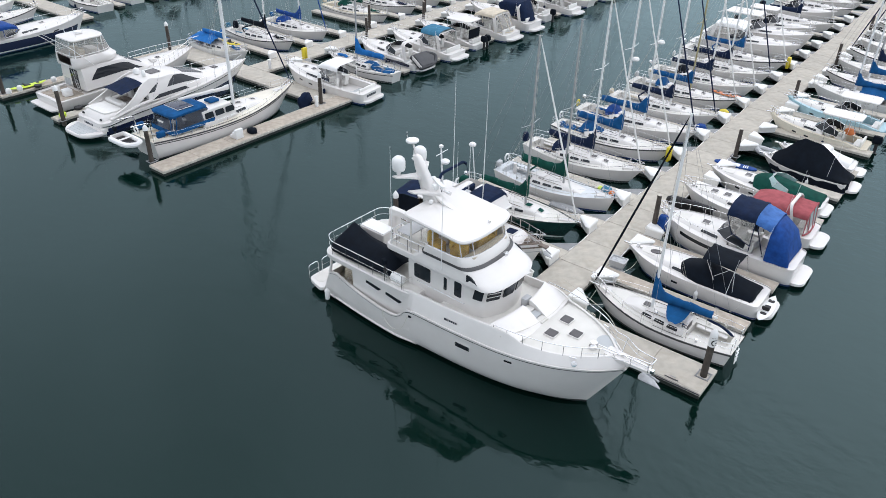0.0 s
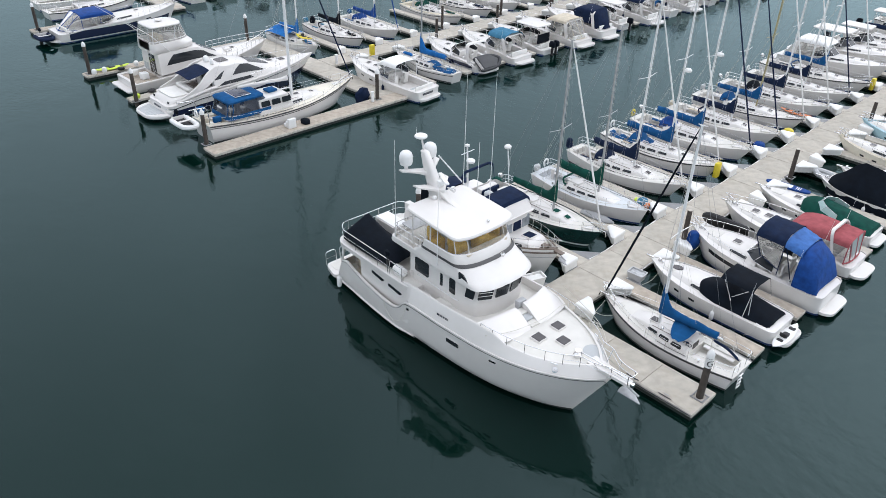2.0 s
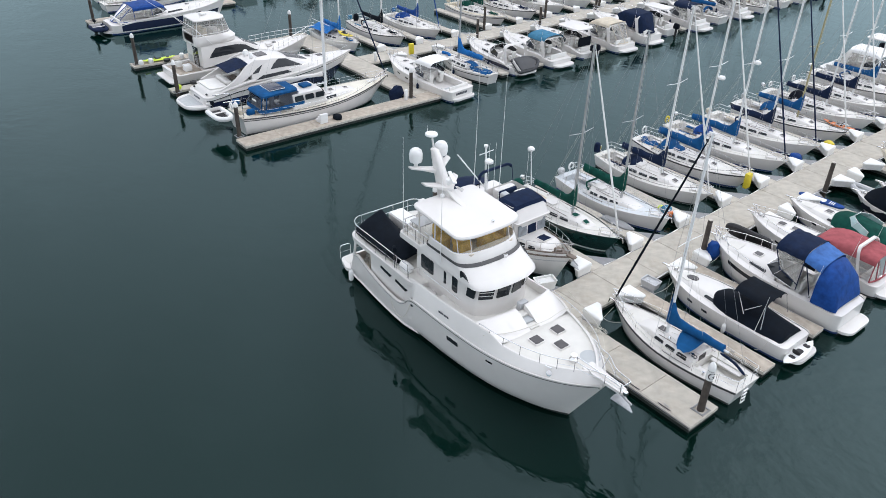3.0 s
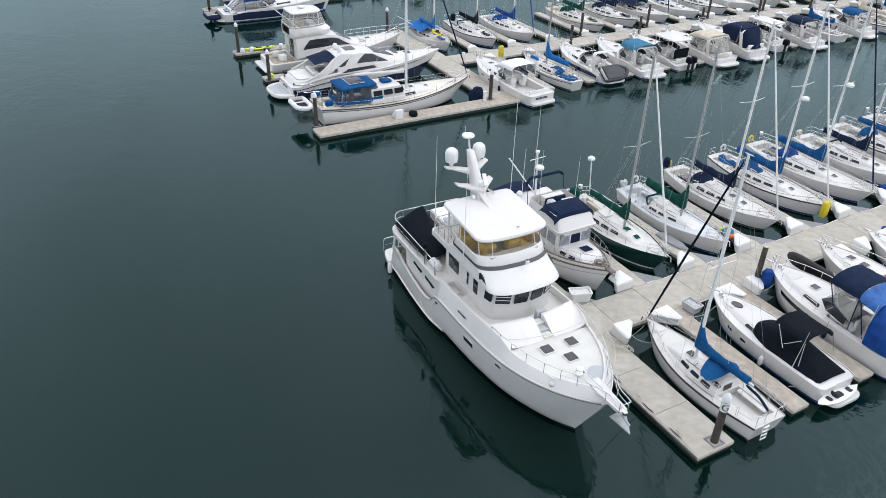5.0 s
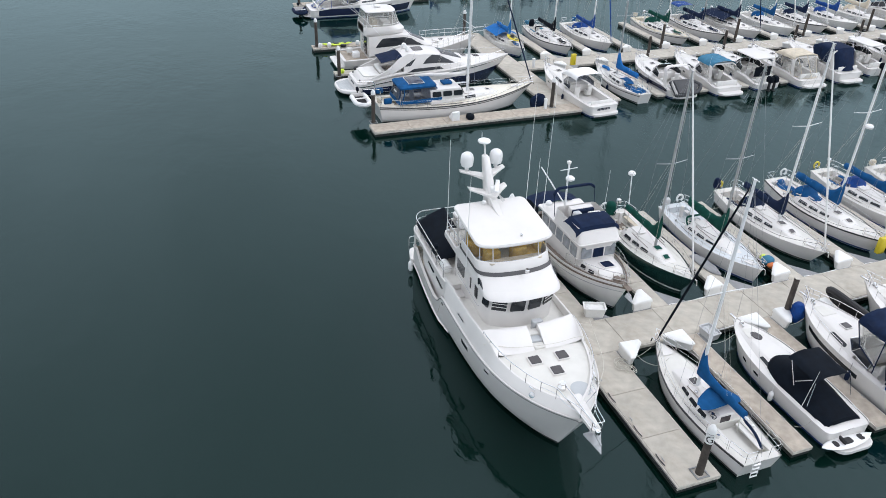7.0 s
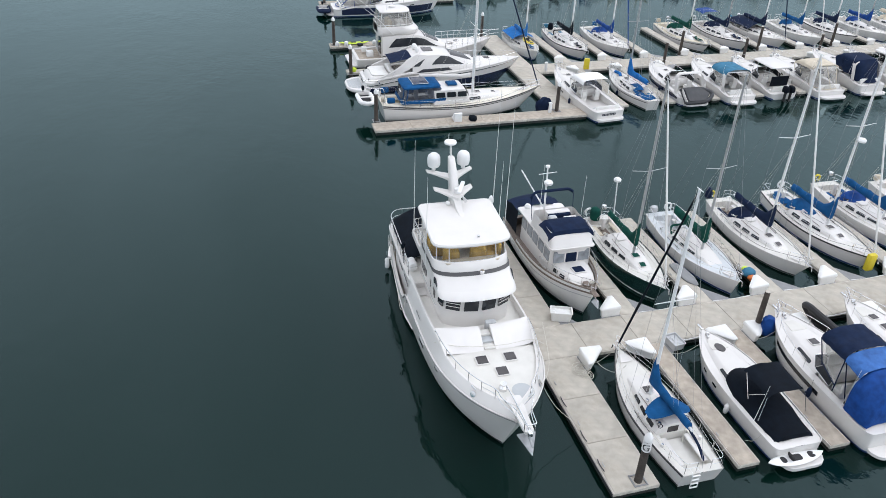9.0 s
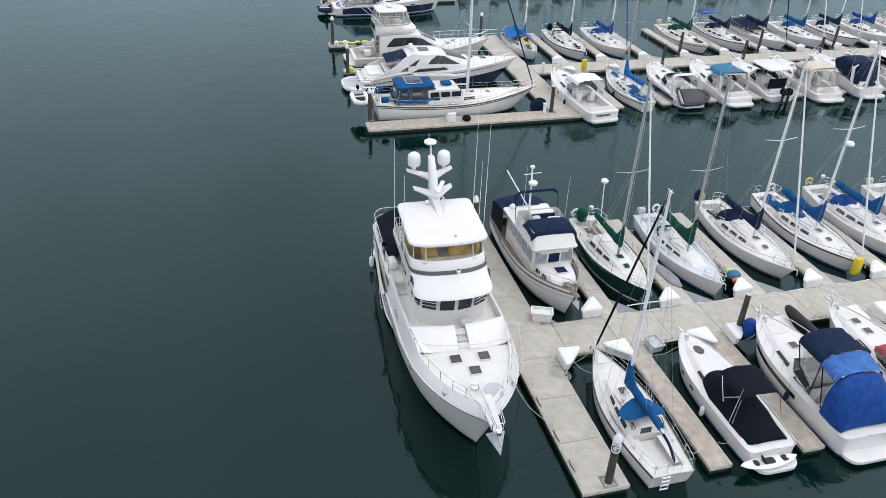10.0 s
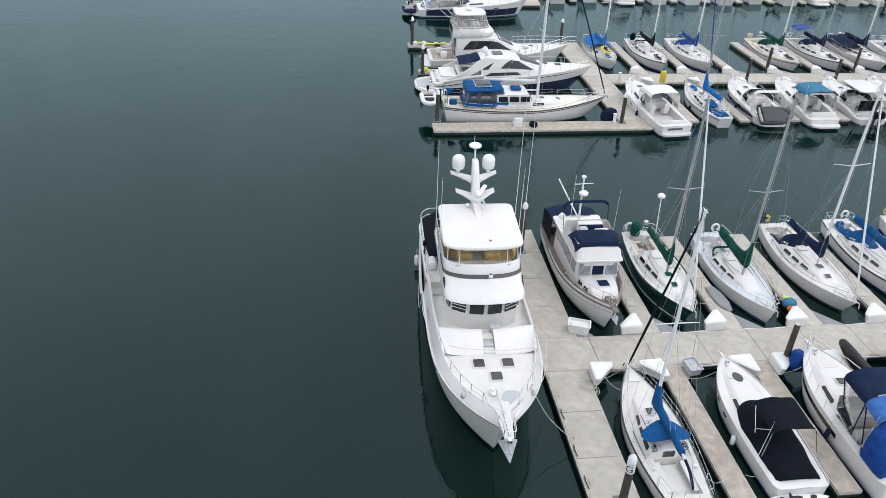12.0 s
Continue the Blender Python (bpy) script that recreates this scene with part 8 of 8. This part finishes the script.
sailboat(berth_far_up(49.7, 8.8, -63.2), "small white sloop under a crumpled light blue tarp", 8.8, 2.9, GELOLD, cover=SKYB, cover_name="light blue", seed=71, cockpit_cover=SKYB, wheel=False, motor=True, mast=11)
kayak("kayak", pose(-66.7, 49.35, 1.55, 0, 0, 4), YELLOW, "yellow kayak lashed on the cabin top", 2.7, 0.42)
sailboat(berth_far_up(55.2, 10.2), "white sloop with a black outboard on the stern rail", 10.2, 3.4, GEL, cover=BLACKC, cover_name="black", seed=72, mastm=MASTM)
sailboat(berth_far_up(60.3, 10.2), "white sloop with a navy blue sail cover", 10.2, 3.4, GEL, cover=ROYAL, cover_name="navy blue", dodger=ROYAL, seed=73, mastm=MASTM, jib=ROYAL)
sailboat(berth_far_up(70.6, 10.4), "cream-decked sloop with dark green canvas", 10.4, 3.6, GEL, BEIGEDECK, cover=GREENC, cover_name="dark green", dodger=GREENC, bim=None, seed=74, boot=STRIPE, stripe=STRIPE)
sailboat(berth_far_up(75.8, 10.5), "white sloop with a navy bimini and dodger", 10.5, 3.6, GEL, cover=NAVY, cover_name="navy", dodger=NAVY, bim=ROYAL, seed=75, mastm=MASTG)
sailboat(berth_far_up(81.0, 10.4), "white sloop under navy covers", 10.4, 3.5, GEL, cover=NAVY, cover_name="navy", seed=76, cockpit_cover=NAVY, jib=NAVY)

# ---- further berths, seen small ----
pick = random.Random(12)
SAILC = ((BLUE, "bright blue"), (NAVY, "navy"), (BLUE, "bright blue"), (NAVY, "navy"), (GREENC, "dark green"), (TANC, "tan"), (ROYAL, "royal blue"))


def far_boat(m, L, seed):
    k = pick.random()
    cv, nm = pick.choice(SAILC)
    if k < 0.62:
        sailboat(m, f"white sloop with a {nm} sail cover", L, L * 0.31, pick.choice((GEL, GEL, GELOLD)), cover=cv, cover_name=nm, seed=seed, lod=0, dodger=cv if pick.random() < 0.5 else None, mastm=pick.choice((MASTM, MASTM, MASTG)), jib=pick.choice((GELOLD, NAVY, None)))
    elif k < 0.85:
        cruiser(m, f"white cruiser with a {nm} canvas top", L * 0.95, L * 0.32, style="bimini", canvas=cv, seed=seed, lod=0, cover_label=nm + " canvas top")
    else:
        cruiser(m, "white fishing boat with a hard top", L * 0.9, L * 0.31, style="hardtop", seed=seed, lod=0, arch=False, motors=1, platform=0)


cruiser(berth_up(88.9, 11.0), "large white express cruiser with a white canvas top", 11.0, 3.6, style="enclosed", canvas=WHITEP, seed=98, hatches=2, free=(1.2, 1.45, 1.9), cover_label="white canvas top with clear panels", lod=0)
cruiser(berth_up(93.8, 11.4), "large white flybridge cruiser with a white hard top", 11.4, 3.7, style="hardtop", seed=99, hatches=2, free=(1.3, 1.5, 2.0), arch=False, lod=0)
for k in range(8):
    if k > 1:
        far_boat(berth_up(88.9 + 4.88 * k, 9.8), 9.8, 100 + k)
    far_boat(berth_down(93.9 + 4.88 * k, 8.8), 8.8, 120 + k)
for k in range(6):
    far_boat(berth_far_up(86.2 + 5.15 * k, 9.6), 9.6, 140 + k)
    far_boat(berth_far_low(95.3 + 5.0 * k, 9.2), 9.2, 160 + k)
for k in range(13):
    L = 9.4 + pick.uniform(-0.6, 0.6)
    far_boat(pose(-101.8 + L, 51.0 + 5.0 * k, 0, 0, 0, 180), L, 180 + k)
far_boat(pose(-96.0, 33.0, 0, 0, 0, 90), 11.5, 201)
far_boat(pose(-101.5, 33.5, 0, 0, 0, 90), 11.0, 202)

# ---- piles, boxes and gear on the docks ----
g = pile(-7.5, 32.15, 3.05, True, 0.17, label="dark timber pile with a white cap and the letter G")
part("letter_band", lathe(B(), [(0.187, 2.35), (0.187, 2.85)], 14), WHITEP, g, "white band with the letter G")
fc = bpy.data.curves.new("letter", "FONT")
fc.body, fc.size, fc.extrude, fc.align_x, fc.align_y = "G", 0.5, 0.006, "CENTER", "CENTER"
tmp = new("letter", fc)
me = bpy.data.meshes.new_from_object(tmp.evaluated_get(bpy.context.evaluated_depsgraph_get()))
bpy.data.objects.remove(tmp)
me.materials.append(RUBBER)
for v in me.vertices:
    a = v.co.x / 0.19
    v.co = Vector((math.sin(a) * (0.192 + v.co.z), -math.cos(a) * (0.192 + v.co.z), v.co.y + 2.6))
lt = new("letter_g", me)
lt.parent = g
lt["label"] = "black letter G"
lt.matrix_basis = pose(0, 0, 0, 0, 0, 50)
for k in range(6):
    pile(-15.45, 43.7 + 15.2 * k, 2.75 if k else 3.1, False, 0.16)
pile(-27.3, 31.95, 3.8, True, 0.16)
for x, y, tp in ((-49.1, 29.0, 3.1), (-48.3, 45.7, 3.0), (-61.6, 28.9, 3.2), (-71.6, 28.7, 3.3), (-71.2, 45.9, 3.3), (-90.3, 30.2, 3.2)):
    pile(x, y, tp, True, 0.17)
for k in range(7):
    pile(-58.5, 62.6 + 10.0 * k, 3.0, False, 0.16)
    pile(-61.7, 66.5 + 10.3 * k, 3.2, False, 0.16)
for y in U_Y[:16]:
    dock_box(M0 - 0.05, y - 0.6, -1, -1)
    dock_box(M1 + 0.05, y - 0.6, 1, -1)
for y in U_Y[1:12:2]:
    dock_box(M1 + 0.05, y + 0.6, 1, 1)
dock_box(M1 + 0.05, 33.05, 1, 1)
tub(-18.95, 33.45, 70, (1.2, 0.7, 0.6))
tub(-15.35, 38.5, 5, (1.0, 0.7, 0.45), "pale grey dock box at the finger base", GREYRUB, "grey_box")
for y in F_LOW:
    dock_box(N1 + 0.05, y - 0.55, 1, -1, 1.0)
for y in F_UP:
    dock_box(N0 - 0.05, y - 0.55, -1, -1, 1.0)
for x, y in ((-48.0, 44.9), (-59.0, 49.0)):
    power_post(x, y)
pedestal(-19.25, 54.95 - 0.3)
pedestal(-19.1, 84.6)
pedestal(-58.9, 53.6)
for y in U_Y[:8]:
    for x in (-9.0, -12.5):
        cleat(x, y + 0.45)
        cleat(x, y - 0.45)
    for x in (-21.5, -26.5):
        cleat(x, y + 0.45)
        cleat(x, y - 0.45)
for x in (-8.6, -11.2, -14.0, -20.5, -24.0, -27.5):
    cleat(x, 31.05)


# ---- loose things on docks and decks ----
def bag(name, m, s, material, label, category="bag", lump=0.06):
    """A lumpy covered bundle."""
    root = thing(name, m, label, category)
    rows = []
    for i in range(7):
        k = i / 6
        r = (0.86, 1.0, 1.02, 0.97, 0.86, 0.62, 0.06)[i]
        rows.append([Vector((s[0] / 2 * r * (1 + 0.07 * math.sin(5 * t + i * 0.4)) * math.copysign(abs(math.cos(t)) ** 0.75, math.cos(t)), s[1] / 2 * r * (1 + 0.07 * math.cos(4 * t)) * math.copysign(abs(math.sin(t)) ** 0.75, math.sin(t)), s[2] * (0, 0.16, 0.4, 0.62, 0.82, 0.95, 1.0)[i])) for t in [2 * math.pi * j / 20 for j in range(20)]])
    rows = [[p + lump * noise.noise_vector(p * 2.3 + m.translation) for p in r] for r in rows]
    part("cover", shell(B(), rows), material, root, "", 60)
    return root


def paddle_board(m, material, label, L=3.2, w=0.4):
    root = thing("paddle_board", m, label, "paddle board")
    o = [(L * (0.5 + 0.5 * math.cos(t)), w * math.copysign(abs(math.sin(t)) ** 0.8, math.sin(t)), 0) for t in [2 * math.pi * k / 24 for k in range(24)]]
    part("board", shell(B(), [[Vector((x, y, z)) for x, y, _ in o] for z in (0.0, 0.12)]), material, root)
    part("deck_pad", plate(B(), [(L * 0.2, -w * 0.7, 0.125), (L * 0.6, -w * 0.7, 0.125), (L * 0.6, w * 0.7, 0.125), (L * 0.2, w * 0.7, 0.125)], 0.15, 0.012), WHITEP, root)
    for k in range(3):
        part("printed_stripe", plate(B(), [(L * 0.68 + 0.14 * k, -w * 0.6, 0.126), (L * 0.68 + 0.14 * k + 0.06, -w * 0.6, 0.126), (L * 0.68 + 0.14 * k + 0.06, w * 0.6, 0.126), (L * 0.68 + 0.14 * k, w * 0.6, 0.126)], 0.02, 0.012), WHITEP, root)
    return root


def steps(m, label="white moulded boarding steps on the dock"):
    root = thing("boarding_steps", m, label, "steps", "boarding steps")
    for k in range(3):
        part("step", rbox(B(), (0.28 * k, 0, 0.13 * (3 - k)), (0.28, 0.7, 0.26 * (3 - k)), 0.02), WHITEP, root)
    return root


def coil(x, y, z, r=0.35, n=5, label="white hose coiled on the dock", material=None):
    pts = []
    for k in range(n * 12):
        t = 2 * math.pi * k / 12
        rr = r * (0.75 + 0.35 * math.sin(k * 0.37))
        pts.append((x + rr * math.cos(t) + 0.05 * math.sin(k), y + rr * math.sin(t), z + 0.02 + 0.003 * k))
    ob = part("coiled_hose", tube(B(), pts, 0.016, 5), material or ROPE)
    return tagged(ob, label, "hose", "coiled hoses")


# end finger: coils, mooring lines and a dark edge line with loops
coil(-14.6, 32.7, DECKZ, 0.42)
coil(-14.2, 32.9, DECKZ, 0.3, 3)
rope([(-15.0, 33.5, 1.0), (-14.6, 33.9, 0.5), (-14.0, 34.4, 0.55), (-13.6, 34.6, 1.3)])
edge = lambda x: 27.5 + YHULL.cap_b(x + 27.6) - 0.04
rope([(-11.4, edge(-11.4), 3.55), (-11.2, 29.7, 1.9), (-11.0, 31.0, DECKZ + 0.05)], "slack mooring rope from the yacht to the dock")
rope([(-13.0, edge(-13.0), 3.55), (-14.2, 30.5, 1.6), (-15.5, 31.1, DECKZ + 0.06)], "slack mooring rope from the yacht to the dock")
rope([(-26.8, edge(-26.8), 2.4), (-26.4, 30.5, 1.0), (-26.0, 31.05, DECKZ + 0.06)], "slack mooring rope from the yacht to the dock")
rope([(-10.8, 28.6, 3.6), (-12.0, 29.5, 3.75), (-14.6, 30.2, 4.05)], "white mooring rope led along the foredeck")
rope([(-14.9, 24.95, 3.55), (-14.2, 26.2, 3.62), (-13.9, 28.0, 3.64), (-14.0, 29.4, 3.62), (-13.6, 29.9, 3.6)], "white rope laid across the foredeck")
part("hanging_rope", tube(B(), curve([(5.6, -2.74, 1.8), (5.75, -2.76, 1.3), (6.3, -2.78, 0.95), (6.95, -2.78, 1.25), (7.35, -2.72, 2.15)], 8), 0.016, 5), ROPE, YACHT, "white rope hanging in a loop")
for x in (-8.3, -10.1, -12.4):
    rope([(x, 30.95, DECKZ + 0.02), (x - 0.35, 30.9, DECKZ + 0.05), (x - 0.7, 30.95, DECKZ + 0.02)], "dark rope loop on the dock edge", DARKROPE, 0.025)
line = part("edge_rope", tube(B(), [(-7.15, 30.79, 0.33), (-11.0, 30.79, 0.31), (-15.7, 30.79, 0.33)], 0.03, 5), DARKROPE)
tagged(line, "dark rope along the dock edge", "rope", "mooring ropes")
for x, y0, y1, z in ((-14.6, 34.2, 33.1, 1.3), (-7.8, 36.0, 37.0, 1.1), (-8.0, 38.5, 38.1, 1.1), (-14.3, 39.2, 38.0, 1.2), (-8.5, 41.0, 41.8, 1.1), (-14.3, 44.2, 43.0, 1.5), (-20.3, 36.4, 37.0, 1.7), (-27.0, 38.6, 38.1, 1.2), (-20.5, 40.6, 41.8, 1.25), (-26.5, 43.6, 42.9, 1.1), (-20.6, 45.5, 46.7, 1.25), (-27.0, 48.6, 47.8, 1.1), (-20.9, 50.6, 51.6, 1.3), (-28.0, 53.5, 52.7, 1.1)):
    ym = (y0 + y1) / 2
    rope([(x, y0, z), (x - 0.15, ym, (z + DECKZ) / 2 - 0.12), (x - 0.4, y1, DECKZ + 0.05)], "thin white mooring line to the finger dock", None, 0.012)
for x in (M0 - 0.04, M1 + 0.04):
    for k in range(7):
        y = 38.3 + 4.88 * k
        rope([(x, y - 0.2, DECKZ - 0.02), (x + 0.03, y + 1.2, DECKZ - 0.05), (x - 0.02, y + 2.4, DECKZ - 0.03), (x, y + 3.5, DECKZ - 0.04)], "white water hose clipped along the walkway edge", WHITEP, 0.035, "edge_hose", "edge hoses")
# things beside the berths
paddle_board(pose(-16.4, 57.0, DECKZ, 0, 0, 6), ROYAL, "blue and white paddle board lying on the finger dock")
dinghy("inflatable_tender", pose(-12.0, 60.9, 0.35, 0, 0, 172), "small grey inflatable tender lying by the finger", 2.6, 0.7)
dinghy("inflatable_tender", pose(-16.2 + 3.4, 46.9, 1.05, 62, 0, 180), "dark inflatable tender stowed on its side along the rail", 3.2, 0.75, tubes=RUBBER, floor=RUBBER, motor=False)
bag("bow_bag", pose(-15.0, 43.95, 0.6), (0.8, 0.7, 1.1), ROYAL, "blue canvas bag hung at the bow", "bag", 0.16)

for x, y, mt, nm, sz in ((-19.9, 46.3, ORANGE, "orange life jackets heaped on the finger", 0.5), (-20.4, 46.4, TEALC, "teal folded raft on the finger", 0.75), (-20.9, 46.5, NEON, "lime green fender bag on the finger", 0.4), (-19.4, 46.35, TEALC, "teal canvas bundle on the finger", 0.6)):
    bag("gear_bag", pose(x, y + 0.3, DECKZ), (sz, sz, sz * 0.6), mt, nm)
kayak("kayak", pose(-19.6, 72.0, DECKZ, 0, 0, 178), ORANGE, "orange kayak lying on the finger dock")
bag("gear_bag", pose(-19.4, 67.0, DECKZ), (0.9, 0.6, 0.5), YELLOW, "yellow plastic cover on the finger")
bag("gear_bag", pose(-19.5, 61.9, DECKZ), (0.9, 0.8, 0.7), ROYAL, "blue tarp bundle at the finger base")
bag("gear_bag", pose(-9.4, 68.4, 0.95), (0.8, 0.6, 0.5), ORANGE, "orange cart in the fishing boat's stern")
steps(pose(-47.6, 36.0, DECKZ, 0, 0, 180))
steps(pose(-26.6, 31.0, DECKZ, 0, 0, 0), "white moulded boarding steps beside the trawler")
bag("wheeled_cart", pose(-47.7, 37.4, DECKZ), (0.9, 0.7, 0.4), BLACKC, "dark folded cart on the dock", "cart")
bag("wrapped_dinghy", pose(-49.5, 44.9, 0.1), (0.9, 1.3, 1.3), NAVY, "dark blue wrapped tender standing by the bow", "tender", 0.2)
kayak("kayak", pose(-71.6, 29.2, DECKZ, 0, 0, 88), NEON, "lime green kayak on the outer finger dock", 3.4, 0.4)
for y in (29.0, 33.2, 30.0):
    bag("bucket", pose(-71.2, y, DECKZ), (0.45, 0.45, 0.5), WHITEP, "white plastic bucket on the dock", "bucket", 0.01)
bag("gear_bag", pose(-62.4, 29.3, DECKZ), (0.5, 0.6, 0.4), NEON, "lime green fender bundle")
for k in range(5):
    fm = pose(-62.95 if k < 2 else -70.85, (31, 34, 31.5, 35, 38)[k], 0.6)
    f = thing("dock_fender", fm, "black round tyre fender on the dock side", "fender", "tyre fenders")
    part("tyre", lathe(B(), [(0.2, -0.12), (0.32, -0.1), (0.34, 0), (0.32, 0.1), (0.2, 0.12)], 12), RUBBER, f)
# radar pole, stern gear
bag("deflated_dinghy", pose(-21.4, 42.75, DECKZ, 0, 0, 4), (2.5, 0.8, 0.16), GUSSET, "flat grey deflated dinghy on the finger dock", "inflatable boat", 0.05)
rp = thing("radar_pole", pose(-28.0, 41.2, 1.1), "white radar dome on a pole at the green sloop's stern", "radar")
part("pole", tube(B(), [(0, 0, -0.05), (-0.3, 0, 2.5)], 0.04, 7), MASTM, rp)
part("dome", lathe(B(), [(0.06, -0.12), (0.24, -0.1), (0.26, 0.02), (0.17, 0.12), (0.02, 0.14)], 14, (-0.32, 0, 2.62)), WHITEP, rp)
bag("grill_cover", pose(-27.7, 39.6, 1.25), (0.8, 0.6, 0.85), GREENC, "round dark green cover on the stern rail", "cover", 0.03)
bag("motor_cover", pose(-28.7, 48.9, 1.35), (0.45, 0.45, 0.75), NAVY, "navy covered motor on a stern rail", "cover", 0.03)
ct = bag("motor_cover", pose(-70.9, 54.4, 1.3), (0.6, 0.6, 0.8), BLACKC, "black covered motor on a stern rail", "cover", 0.03)

# boarding ladder, motor and wrapped tiller at the sloop's stern
ld = B()
for y in (-0.18, 0.18):
    tube(ld, rounded_line([(-7.0, 34.4 + y, 1.15), (-6.75, 34.4 + y, 1.15), (-6.7, 34.4 + y, 0.25)], 0.1), 0.018, 5)
for k in range(4):
    rbox(ld, (-6.7, 34.4, 0.3 + 0.24 * k), (0.07, 0.36, 0.03), 0.008, seg=1)
tagged(part("stern_ladder", ld, WHITEP), "white folding boarding ladder on the sloop's transom", "ladder")
tl = part("wrapped_tiller", tube(B(), curve([(-7.2, 35.0, 1.25), (-7.9, 35.1, 1.5), (-8.7, 35.15, 1.55)], 4), [0.03] + [0.07] * 7 + [0.04], 6), NAVY)
tagged(tl, "tiller wrapped in navy canvas", "tiller")
